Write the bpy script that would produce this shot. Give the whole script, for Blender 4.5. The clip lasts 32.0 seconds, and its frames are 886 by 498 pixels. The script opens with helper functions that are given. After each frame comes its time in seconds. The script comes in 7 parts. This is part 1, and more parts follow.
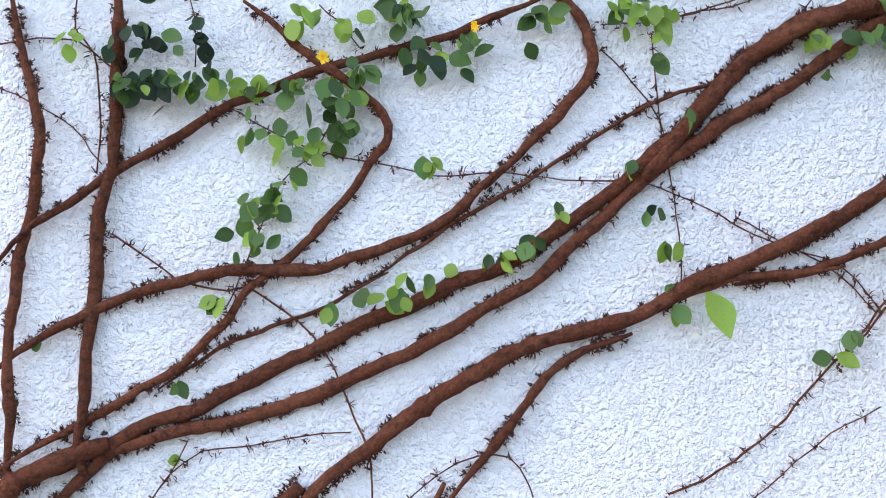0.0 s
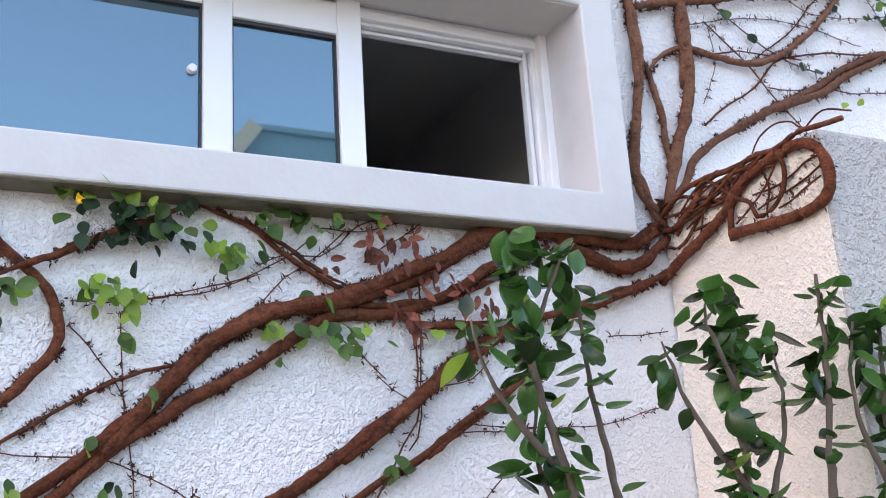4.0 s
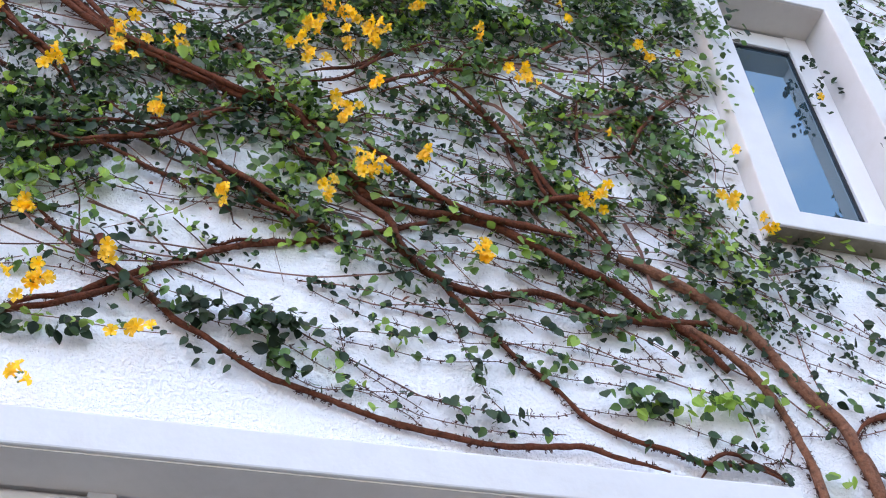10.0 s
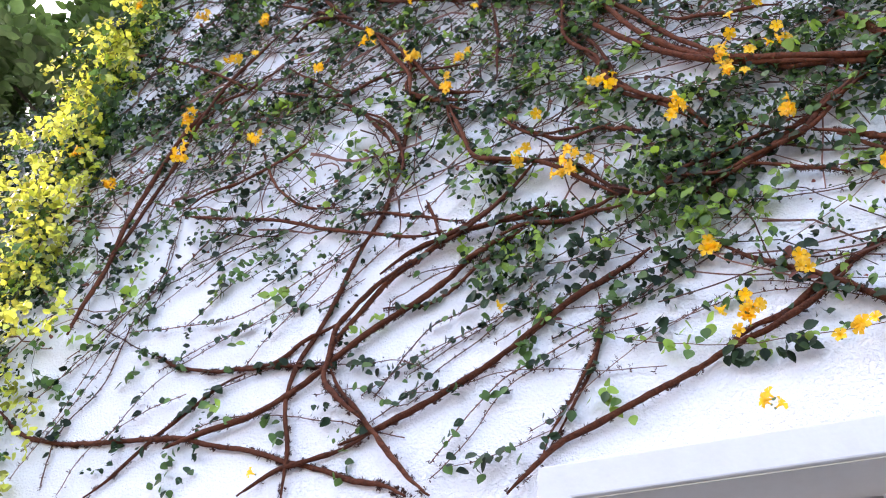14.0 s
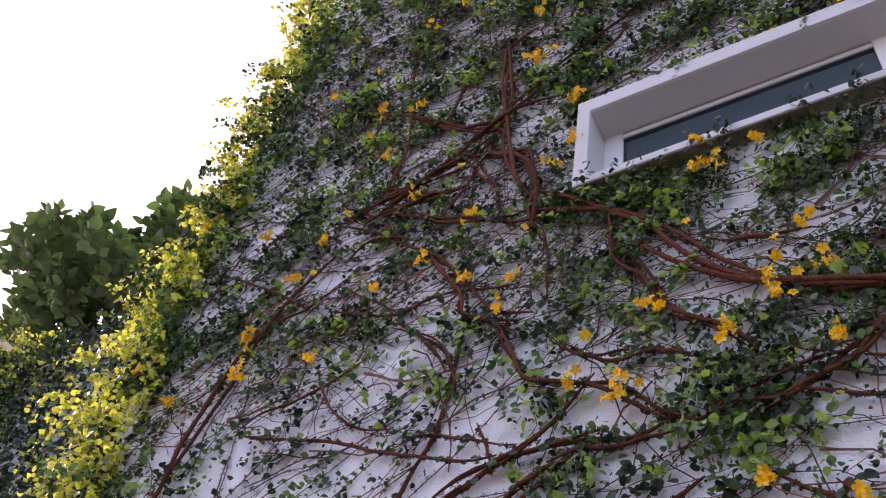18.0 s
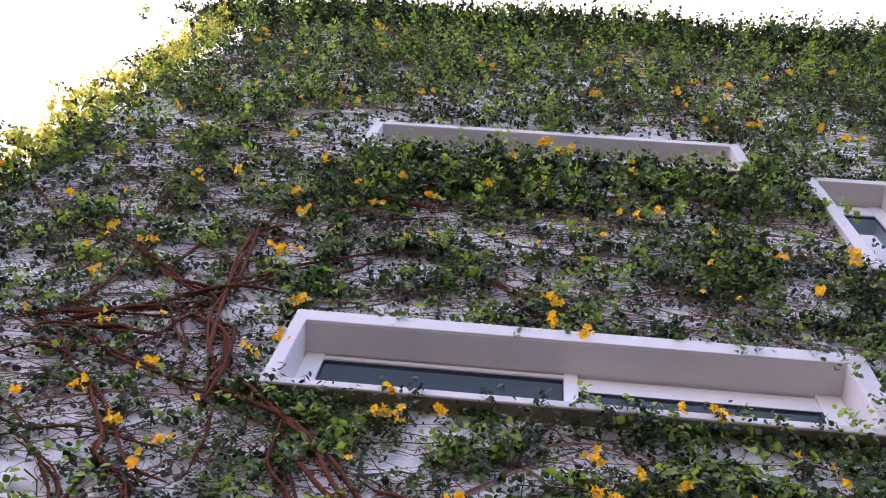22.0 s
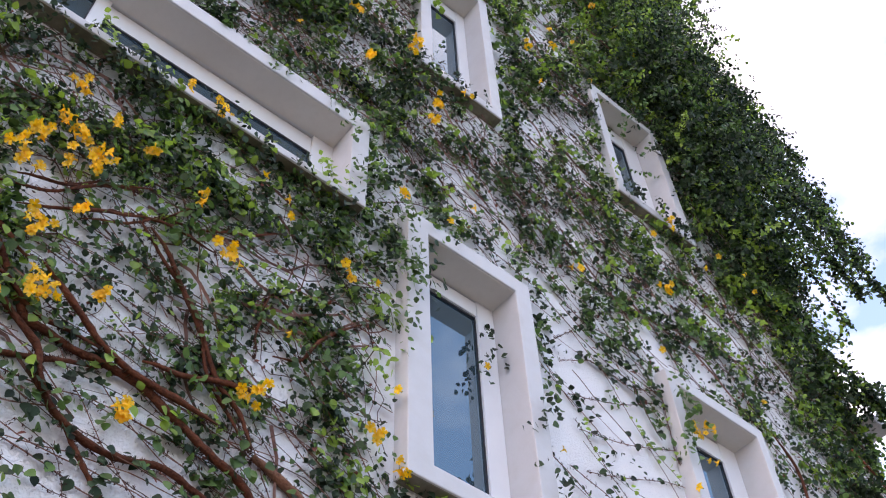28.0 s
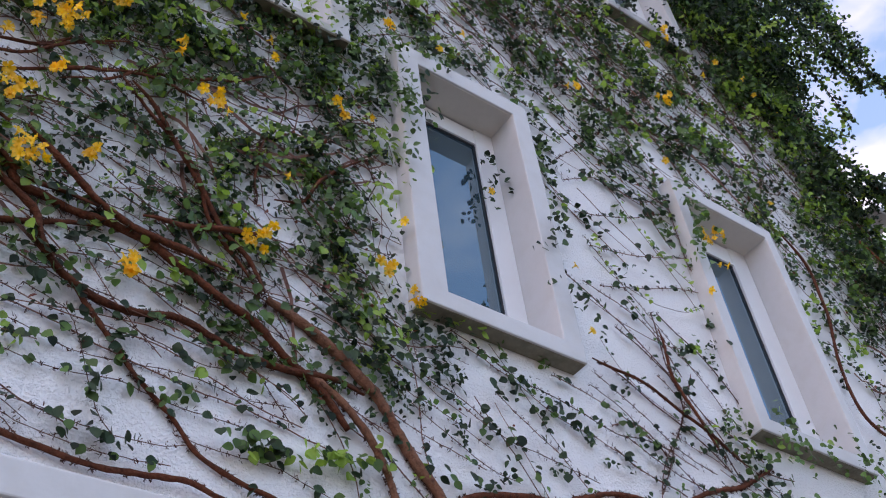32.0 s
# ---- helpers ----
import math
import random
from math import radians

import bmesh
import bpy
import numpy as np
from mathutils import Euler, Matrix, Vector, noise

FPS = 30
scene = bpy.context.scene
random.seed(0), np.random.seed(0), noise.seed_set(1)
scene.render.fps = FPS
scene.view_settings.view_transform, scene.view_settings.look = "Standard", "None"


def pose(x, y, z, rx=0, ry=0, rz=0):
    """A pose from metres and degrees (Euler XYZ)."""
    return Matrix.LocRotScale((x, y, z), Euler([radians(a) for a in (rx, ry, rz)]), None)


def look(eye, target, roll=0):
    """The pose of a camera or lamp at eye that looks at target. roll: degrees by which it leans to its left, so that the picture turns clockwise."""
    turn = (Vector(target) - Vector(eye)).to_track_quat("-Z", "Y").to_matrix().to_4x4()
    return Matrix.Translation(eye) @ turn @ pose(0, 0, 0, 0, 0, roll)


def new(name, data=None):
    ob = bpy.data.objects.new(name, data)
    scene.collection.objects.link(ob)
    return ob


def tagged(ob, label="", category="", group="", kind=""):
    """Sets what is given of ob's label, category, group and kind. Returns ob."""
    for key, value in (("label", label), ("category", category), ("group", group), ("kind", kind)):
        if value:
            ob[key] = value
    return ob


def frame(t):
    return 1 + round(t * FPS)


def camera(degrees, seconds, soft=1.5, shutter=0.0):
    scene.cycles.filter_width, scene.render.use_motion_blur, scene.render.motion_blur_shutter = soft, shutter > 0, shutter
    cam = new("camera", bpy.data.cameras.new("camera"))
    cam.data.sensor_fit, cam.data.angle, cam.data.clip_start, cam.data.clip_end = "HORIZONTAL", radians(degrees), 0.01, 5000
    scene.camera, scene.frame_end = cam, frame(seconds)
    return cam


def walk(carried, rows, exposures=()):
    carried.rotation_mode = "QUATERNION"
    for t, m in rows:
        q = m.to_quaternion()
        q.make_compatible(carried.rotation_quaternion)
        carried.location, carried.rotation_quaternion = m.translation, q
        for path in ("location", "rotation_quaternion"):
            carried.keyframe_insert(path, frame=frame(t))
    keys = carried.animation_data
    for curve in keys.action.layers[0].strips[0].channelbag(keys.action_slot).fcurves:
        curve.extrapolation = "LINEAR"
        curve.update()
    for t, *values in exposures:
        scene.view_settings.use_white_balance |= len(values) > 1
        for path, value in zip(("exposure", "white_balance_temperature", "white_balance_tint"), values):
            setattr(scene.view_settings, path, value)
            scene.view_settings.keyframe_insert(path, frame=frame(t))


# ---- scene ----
cam = camera(46.55, 32.0, soft=1.1)
PATH = [
    (0.0, pose(0.026, -2.029, 1.511, 93.75, 1.30, 2.03)),
    (0.5, pose(0.016, -2.018, 1.509, 95.87, 1.44, -2.85)),
    (1.0, pose(-0.001, -2.015, 1.517, 97.05, 2.45, -7.62)),
    (1.5, pose(-0.016, -2.019, 1.525, 98.53, 2.33, -12.72)),
    (2.0, pose(-0.021, -2.005, 1.515, 100.70, 2.93, -17.12)),
    (2.5, pose(-0.021, -1.998, 1.488, 102.79, 3.63, -19.35)),
    (4.5, pose(0.088, -2.197, 1.556, 107.86, 3.07, -28.19)),
    (5.0, pose(0.098, -2.210, 1.563, 109.44, 2.83, -31.33)),
    (5.5, pose(0.112, -2.214, 1.561, 111.14, 3.64, -34.25)),
    (6.0, pose(0.120, -2.211, 1.567, 111.43, 4.11, -36.99)),
    (6.5, pose(0.130, -2.218, 1.583, 113.58, 3.81, -40.63)),
    (7.0, pose(0.112, -2.231, 1.600, 117.03, 3.61, -41.96)),
    (7.5, pose(0.109, -2.241, 1.607, 120.91, 3.76, -40.37)),
    (8.0, pose(0.093, -2.226, 1.611, 123.80, 4.48, -36.34)),
    (8.5, pose(0.065, -2.230, 1.623, 127.05, 4.15, -31.46)),
    (9.0, pose(0.041, -2.240, 1.629, 130.55, 3.61, -25.18)),
    (9.5, pose(0.027, -2.265, 1.631, 132.03, 2.92, -18.58)),
    (10.0, pose(0.020, -2.272, 1.625, 133.45, 2.20, -14.30)),
    (10.5, pose(0.007, -2.279, 1.626, 134.62, 1.53, -10.54)),
    (11.0, pose(-0.009, -2.305, 1.636, 135.75, 0.58, -5.95)),
    (11.5, pose(-0.017, -2.307, 1.634, 135.31, -0.65, -0.39)),
    (12.0, pose(-0.047, -2.308, 1.632, 134.26, -2.21, 5.43)),
    (12.5, pose(-0.043, -2.296, 1.630, 133.70, -3.19, 10.18)),
    (13.0, pose(-0.054, -2.300, 1.631, 132.91, -4.57, 14.42)),
    (13.5, pose(-0.065, -2.318, 1.634, 132.69, -5.31, 19.05)),
    (14.0, pose(-0.089, -2.341, 1.625, 132.12, -5.66, 25.72)),
    (14.5, pose(-0.087, -2.337, 1.616, 131.57, -6.14, 30.30)),
    (16.5, pose(-0.030, -2.333, 1.687, 135.38, -6.71, 35.39)),
    (17.0, pose(-0.018, -2.351, 1.692, 137.57, -7.17, 32.47)),
    (17.5, pose(-0.018, -2.366, 1.678, 140.31, -7.61, 30.23)),
    (18.0, pose(-0.007, -2.382, 1.676, 142.84, -8.12, 28.47)),
    (18.5, pose(0.005, -2.376, 1.678, 145.32, -8.12, 24.58)),
    (19.0, pose(-0.005, -2.373, 1.670, 148.30, -8.53, 18.91)),
    (19.5, pose(-0.027, -2.373, 1.658, 151.22, -8.54, 11.21)),
    (20.0, pose(-0.029, -2.387, 1.653, 153.35, -8.10, 6.73)),
    (20.5, pose(-0.045, -2.380, 1.642, 155.82, -7.27, 3.54)),
    (21.0, pose(-0.064, -2.382, 1.634, 157.76, -6.66, 0.47)),
    (21.5, pose(-0.077, -2.374, 1.628, 158.90, -6.38, -1.27)),
    (22.0, pose(-0.076, -2.364, 1.626, 158.66, -5.79, -2.36)),
    (22.5, pose(-0.074, -2.352, 1.625, 158.32, -4.88, -3.26)),
    (23.0, pose(-0.070, -2.340, 1.627, 157.74, -4.31, -5.85)),
    (23.5, pose(-0.063, -2.324, 1.625, 156.49, -3.66, -9.48)),
    (24.0, pose(-0.065, -2.329, 1.632, 156.30, -3.57, -13.15)),
    (24.5, pose(-0.051, -2.319, 1.631, 155.55, -3.51, -17.01)),
    (26.5, pose(0.011, -2.379, 1.641, 149.77, -2.00, -34.20)),
    (27.0, pose(0.033, -2.387, 1.616, 148.21, -0.80, -35.87)),
    (27.5, pose(0.039, -2.380, 1.617, 144.56, 0.51, -38.28)),
    (28.0, pose(0.052, -2.391, 1.606, 142.83, 1.51, -39.73)),
    (28.5, pose(0.069, -2.403, 1.592, 140.14, 3.06, -41.50)),
    (29.0, pose(0.089, -2.392, 1.592, 137.55, 4.56, -43.57)),
    (29.5, pose(0.107, -2.380, 1.580, 135.55, 5.21, -45.07)),
    (30.0, pose(0.115, -2.379, 1.579, 133.49, 5.66, -45.82)),
    (30.5, pose(0.121, -2.368, 1.573, 131.98, 6.20, -44.73)),
    (31.0, pose(0.119, -2.350, 1.585, 132.41, 6.36, -42.29)),
    (31.5, pose(0.115, -2.334, 1.585, 133.05, 6.16, -39.64)),
    (32.0, pose(0.105, -2.306, 1.607, 134.55, 5.46, -35.36)),
]
EXPOSURES = [(0.0, -0.08, 6800, 29), (2.5, -0.15, 6950, 31), (4.5, -0.20, 7100, 32), (6.5, -0.16, 7100, 30), (9.0, 0.0, 6850, 32), (12.0, -0.04, 6850, 35), (14.5, 0.16, 6900, 39), (16.5, -0.85, 7100, 47), (20.0, -0.70, 7000, 55), (22.0, -0.40, 6950, 55), (24.5, -0.20, 7350, 50), (26.5, -0.12, 7350, 46), (28.0, -0.47, 7150, 38), (29.0, -0.88, 6950, 33), (30.0, -1.18, 6800, 31), (31.0, -1.27, 6650, 31), (32.0, -0.92, 6900, 37)]
walk(cam, PATH, EXPOSURES)


# ---- world, sun, exposure ----
world = bpy.data.worlds.new("sky")
scene.world = world
world.use_nodes = True
_nt = world.node_tree
_bg = _nt.nodes["Background"]
_sky = _nt.nodes.new("ShaderNodeTexSky")
_sky.sky_type = "NISHITA"
_sky.sun_disc = False
SUN_EL, SUN_AZ = 36.0, -84.0          # degrees; azimuth from +y towards +x
_sky.sun_elevation = radians(SUN_EL)
_sky.sun_rotation = radians(SUN_AZ)
_sky.air_density, _sky.dust_density, _sky.ozone_density = 1.0, 1.0, 1.0
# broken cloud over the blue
_co = _nt.nodes.new("ShaderNodeTexCoord")
_mp = _nt.nodes.new("ShaderNodeMapping")
_mp.inputs["Scale"].default_value = (1.0, 1.0, 2.2)
_no = _nt.nodes.new("ShaderNodeTexNoise")
_no.inputs["Scale"].default_value, _no.inputs["Detail"].default_value, _no.inputs["Roughness"].default_value = 2.6, 8.0, 0.55
_rp = _nt.nodes.new("ShaderNodeValToRGB")
_rp.color_ramp.elements[0].position, _rp.color_ramp.elements[1].position = 0.40, 0.60
_rp.color_ramp.elements[0].color = (0.10, 0.10, 0.10, 1)
_mx = _nt.nodes.new("ShaderNodeMix")
_mx.data_type = "RGBA"
_nt.links.new(_co.outputs["Generated"], _mp.inputs["Vector"])
_nt.links.new(_mp.outputs["Vector"], _no.inputs["Vector"])
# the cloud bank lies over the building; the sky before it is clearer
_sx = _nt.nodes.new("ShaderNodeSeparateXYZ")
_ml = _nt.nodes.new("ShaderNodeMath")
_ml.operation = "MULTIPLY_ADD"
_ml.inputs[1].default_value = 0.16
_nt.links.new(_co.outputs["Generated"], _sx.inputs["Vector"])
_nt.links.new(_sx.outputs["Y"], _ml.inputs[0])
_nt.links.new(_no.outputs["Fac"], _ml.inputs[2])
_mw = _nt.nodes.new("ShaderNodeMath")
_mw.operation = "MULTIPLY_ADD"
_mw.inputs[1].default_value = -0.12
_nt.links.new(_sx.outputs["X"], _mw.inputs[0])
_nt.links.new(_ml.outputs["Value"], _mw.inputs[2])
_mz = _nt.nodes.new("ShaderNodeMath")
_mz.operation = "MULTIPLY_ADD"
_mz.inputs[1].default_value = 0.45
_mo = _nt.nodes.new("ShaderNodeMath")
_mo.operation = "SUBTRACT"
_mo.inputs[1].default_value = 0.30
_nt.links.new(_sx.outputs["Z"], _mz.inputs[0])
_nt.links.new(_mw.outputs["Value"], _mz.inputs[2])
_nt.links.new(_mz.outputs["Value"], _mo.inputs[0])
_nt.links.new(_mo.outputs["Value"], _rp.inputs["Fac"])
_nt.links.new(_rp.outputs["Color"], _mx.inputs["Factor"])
# clouds take the sky's own light, brighter towards the sun, with a white share of their own
_hs = _nt.nodes.new("ShaderNodeHueSaturation")
_hs.inputs["Saturation"].default_value, _hs.inputs["Value"].default_value = 0.25, 0.7
_ad = _nt.nodes.new("ShaderNodeMix")
_ad.data_type, _ad.blend_type = "RGBA", "ADD"
_ad.inputs["Factor"].default_value = 1.0
_ad.inputs["B"].default_value = (19.0, 19.5, 20.0, 1)
_nt.links.new(_sky.outputs["Color"], _hs.inputs["Color"])
_nt.links.new(_hs.outputs["Color"], _ad.inputs["A"])
_nt.links.new(_ad.outputs["Result"], _mx.inputs["B"])
_gn = _nt.nodes.new("ShaderNodeHueSaturation")
_gn.inputs["Hue"].default_value = 0.478
_gn.inputs["Value"].default_value, _gn.inputs["Saturation"].default_value = 4.9, 1.15
_nt.links.new(_sky.outputs["Color"], _gn.inputs["Color"])
_nt.links.new(_gn.outputs["Color"], _mx.inputs["A"])
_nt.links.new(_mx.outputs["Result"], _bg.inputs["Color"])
_bg.inputs["Strength"].default_value = 0.15

_sun = bpy.data.lights.new("sun", "SUN")
_sun.energy, _sun.angle, _sun.color = 5.0, radians(0.6), (1.0, 0.90, 0.74)
sun = new("sun", _sun)
_az, _el = radians(SUN_AZ), radians(SUN_EL)
sun.matrix_world = look((0, 0, 30), Vector((0, 0, 30)) - Vector((math.sin(_az) * math.cos(_el), math.cos(_az) * math.cos(_el), math.sin(_el))))


# ---- materials ----
def material(name, colour, rough=0.8, grain=(), bump=(), spread=0.0, metal=0.0, sub=0.0):
    """A surface with mottling at two scales, relief, and per-object spread of brightness.
    grain: (scale, amount, colour) rows; bump: (scale, strength, distance) rows."""
    m = bpy.data.materials.new(name)
    m.use_nodes = True
    nt = m.node_tree
    b = nt.nodes["Principled BSDF"]
    b.inputs["Roughness"].default_value, b.inputs["Metallic"].default_value = rough, metal
    tc = nt.nodes.new("ShaderNodeTexCoord")
    rgb = nt.nodes.new("ShaderNodeRGB")
    rgb.outputs[0].default_value = (*colour, 1)
    out = rgb.outputs[0]
    for scale, amount, col in grain:
        n = nt.nodes.new("ShaderNodeTexNoise")
        n.inputs["Scale"].default_value, n.inputs["Detail"].default_value = scale, 5.0
        nt.links.new(tc.outputs["Object"], n.inputs["Vector"])
        r = nt.nodes.new("ShaderNodeMapRange")
        r.inputs["From Min"].default_value, r.inputs["From Max"].default_value = 0.45, 0.72
        r.inputs["To Max"].default_value = amount
        nt.links.new(n.outputs["Fac"], r.inputs["Value"])
        x = nt.nodes.new("ShaderNodeMix")
        x.data_type = "RGBA"
        x.inputs["B"].default_value = (*col, 1)
        nt.links.new(r.outputs["Result"], x.inputs["Factor"])
        nt.links.new(out, x.inputs["A"])
        out = x.outputs["Result"]
    if spread:
        g = nt.nodes.new("ShaderNodeNewGeometry")
        o = nt.nodes.new("ShaderNodeObjectInfo")
        a = nt.nodes.new("ShaderNodeMath")
        a.operation = "ADD"
        nt.links.new(g.outputs["Random Per Island"], a.inputs[0])
        nt.links.new(o.outputs["Random"], a.inputs[1])
        f = nt.nodes.new("ShaderNodeMath")
        f.operation = "FRACT"
        nt.links.new(a.outputs[0], f.inputs[0])
        r = nt.nodes.new("ShaderNodeMapRange")
        r.inputs["To Min"].default_value, r.inputs["To Max"].default_value = 1 - spread, 1 + spread
        nt.links.new(f.outputs[0], r.inputs["Value"])
        h = nt.nodes.new("ShaderNodeHueSaturation")
        nt.links.new(r.outputs["Result"], h.inputs["Value"])
        nt.links.new(out, h.inputs["Color"])
        out = h.outputs["Color"]
    nt.links.new(out, b.inputs["Base Color"])
    last = None
    for scale, strength, dist in bump:
        n = nt.nodes.new("ShaderNodeTexNoise")
        n.inputs["Scale"].default_value, n.inputs["Detail"].default_value = scale, 4.0
        nt.links.new(tc.outputs["Object"], n.inputs["Vector"])
        k = nt.nodes.new("ShaderNodeBump")
        k.inputs["Strength"].default_value, k.inputs["Distance"].default_value = strength, dist
        nt.links.new(n.outputs["Fac"], k.inputs["Height"])
        if last:
            nt.links.new(last.outputs["Normal"], k.inputs["Normal"])
        last = k
    if last:
        nt.links.new(last.outputs["Normal"], b.inputs["Normal"])
    if sub:
        t = nt.nodes.new("ShaderNodeBsdfTranslucent")
        h = nt.nodes.new("ShaderNodeHueSaturation")
        h.inputs["Value"].default_value, h.inputs["Saturation"].default_value = 2.2, 1.1
        nt.links.new(out, h.inputs["Color"])
        nt.links.new(h.outputs["Color"], t.inputs["Color"])
        s = nt.nodes.new("ShaderNodeMixShader")
        s.inputs[0].default_value = sub
        nt.links.new(b.outputs[0], s.inputs[1])
        nt.links.new(t.outputs[0], s.inputs[2])
        nt.links.new(s.outputs[0], nt.nodes["Material Output"].inputs["Surface"])
    return m


def roughcast(name, colour, low, high, scale=180.0, depth=0.0046):
    """Thrown plaster: ragged lumps of two sizes over slow stains."""
    m = material(name, colour, 0.92, [(1.3, 0.5, low), (24, 0.22, high)])
    nt = m.node_tree
    tc = next(n for n in nt.nodes if n.type == "TEX_COORD")
    big = nt.nodes.new("ShaderNodeTexNoise")
    big.inputs["Scale"].default_value, big.inputs["Detail"].default_value = scale * 0.45, 2.0
    lump = nt.nodes.new("ShaderNodeMapRange")
    lump.interpolation_type = "SMOOTHSTEP"
    lump.inputs["From Min"].default_value, lump.inputs["From Max"].default_value = 0.42, 0.70
    lump.inputs["To Max"].default_value = 0.75
    drops = nt.nodes.new("ShaderNodeTexVoronoi")
    drops.inputs["Scale"].default_value = scale
    round_ = nt.nodes.new("ShaderNodeMapRange")
    round_.interpolation_type = "SMOOTHSTEP"
    round_.inputs["From Min"].default_value, round_.inputs["From Max"].default_value = 0.52, 0.08
    round_.inputs["To Max"].default_value = 0.55
    gain = nt.nodes.new("ShaderNodeMath")
    gain.operation = "ADD"
    k = nt.nodes.new("ShaderNodeBump")
    k.inputs["Strength"].default_value, k.inputs["Distance"].default_value = 1.0, depth
    nt.links.new(tc.outputs["Object"], big.inputs["Vector"])
    nt.links.new(tc.outputs["Object"], drops.inputs["Vector"])
    nt.links.new(big.outputs["Fac"], lump.inputs["Value"])
    nt.links.new(drops.outputs["Distance"], round_.inputs["Value"])
    nt.links.new(lump.outputs["Result"], gain.inputs[0])
    nt.links.new(round_.outputs["Result"], gain.inputs[1])
    nt.links.new(gain.outputs[0], k.inputs["Height"])
    nt.links.new(k.outputs["Normal"], nt.nodes["Principled BSDF"].inputs["Normal"])
    return m


STUCCO = roughcast("roughcast_white", (0.86, 0.86, 0.87), (0.77, 0.78, 0.80), (0.76, 0.76, 0.77))
STUCCO_GREY = roughcast("roughcast_grey", (0.49, 0.485, 0.475), (0.37, 0.36, 0.35), (0.60, 0.59, 0.57), 140, 0.0056)
STUCCO_CREAM = roughcast("roughcast_cream", (0.82, 0.75, 0.66), (0.74, 0.67, 0.58), (0.72, 0.65, 0.56), 140, 0.0048)
# olive dark for undersides: mostly shade put into the colour, with some algae
ALGAE_SHADE = material("algae_and_shade", (0.20, 0.18, 0.13), 0.9, [(6, 0.9, (0.09, 0.08, 0.055)), (40, 0.4, (0.30, 0.28, 0.22))], [(60, 0.3, 0.004)])
# porch back wall and ceiling: the recess's shade is put into these colours
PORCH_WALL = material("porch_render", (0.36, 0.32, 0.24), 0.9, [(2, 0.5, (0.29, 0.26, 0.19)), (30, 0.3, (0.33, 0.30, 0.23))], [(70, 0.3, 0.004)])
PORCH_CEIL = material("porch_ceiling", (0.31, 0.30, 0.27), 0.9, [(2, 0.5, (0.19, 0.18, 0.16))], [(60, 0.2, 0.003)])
PAINT = material("painted_plaster", (0.58, 0.585, 0.59), 0.6, [(2.2, 0.6, (0.52, 0.525, 0.53)), (14, 0.25, (0.47, 0.455, 0.42)), (90, 0.25, (0.53, 0.53, 0.53))], [(60, 0.25, 0.003), (9, 0.2, 0.006)])
FASCIA = material("weathered_fascia", (0.54, 0.54, 0.54), 0.8, [(5.0, 0.8, (0.36, 0.35, 0.34)), (30, 0.4, (0.27, 0.26, 0.24)), (120, 0.3, (0.38, 0.38, 0.37))], [(60, 0.3, 0.004)])
SOFFIT = material("painted_soffit", (0.62, 0.59, 0.54), 0.8, [(2.0, 0.5, (0.54, 0.51, 0.46)), (30, 0.2, (0.5, 0.47, 0.42))], [(60, 0.15, 0.003)])
PVC = material("white_frame", (0.78, 0.79, 0.80), 0.35, [(5.0, 0.3, (0.68, 0.69, 0.70))])
DARK = material("gasket_dark", (0.03, 0.03, 0.035), 0.6, [(8, 0.3, (0.05, 0.05, 0.05))])
ROOM = material("room_plaster", (0.66, 0.66, 0.64), 0.9, [(1.5, 0.4, (0.56, 0.56, 0.54))])
GROUND = material("paving", (0.095, 0.092, 0.08), 0.9, [(0.8, 0.6, (0.065, 0.066, 0.052)), (14, 0.4, (0.13, 0.125, 0.11))], [(30, 0.4, 0.01)])
BARK = material("vine_bark", (0.112, 0.031, 0.015), 0.9, [(9, 0.7, (0.175, 0.058, 0.030)), (60, 0.9, (0.034, 0.012, 0.008)), (170, 0.4, (0.21, 0.095, 0.055))], [(150, 0.8, 0.006), (50, 0.7, 0.010)], 0.22)
BARK_TAN = material("old_vine_bark", (0.160, 0.068, 0.040), 0.9, [(9, 0.7, (0.21, 0.10, 0.062)), (60, 0.9, (0.060, 0.025, 0.017)), (170, 0.4, (0.26, 0.15, 0.10))], [(150, 0.8, 0.006), (50, 0.7, 0.010)], 0.22)
for _m in (BARK, BARK_TAN):
    _m.node_tree.nodes["Principled BSDF"].inputs["Specular IOR Level"].default_value = 0.15
TWIG = material("twig_bark", (0.185, 0.088, 0.066), 0.9, [(20, 0.6, (0.085, 0.036, 0.028))], (), 0.45)
ROOTLET = material("vine_rootlet", (0.062, 0.022, 0.015), 0.95, [(20, 0.6, (0.13, 0.052, 0.033))], (), 0.5)


def glass(name, tint):
    m = bpy.data.materials.new(name)
    m.use_nodes = True
    b = m.node_tree.nodes["Principled BSDF"]
    b.inputs["Base Color"].default_value = (*tint, 1)
    b.inputs["Roughness"].default_value = 0.02
    b.inputs["IOR"].default_value = 2.8
    b.inputs["Transmission Weight"].default_value = 0.45
    b.inputs["Specular Tint"].default_value = (0.62, 0.88, 1.0, 1)
    return m


GLASS = glass("window_glass", (0.06, 0.11, 0.15))


# ---- mesh helpers ----
def mesh_object(name, bm, mat, parent=None, label="", smooth=False):
    me = bpy.data.meshes.new(name)
    bm.to_mesh(me)
    bm.free()
    me.materials.append(mat)
    if smooth:
        for p in me.polygons:
            p.use_smooth = True
    ob = new(name, me)
    ob.parent = parent
    if label:
        tagged(ob, label)
    return ob


def part(name, bm, mat, parent, label="", smooth=False):
    return mesh_object(name, bm, mat, parent, label, smooth)


def thing(name, x, y, z, label, category, group="", kind=""):
    ob = new(name)
    ob.location = (x, y, z)
    return tagged(ob, label, category, group, kind)


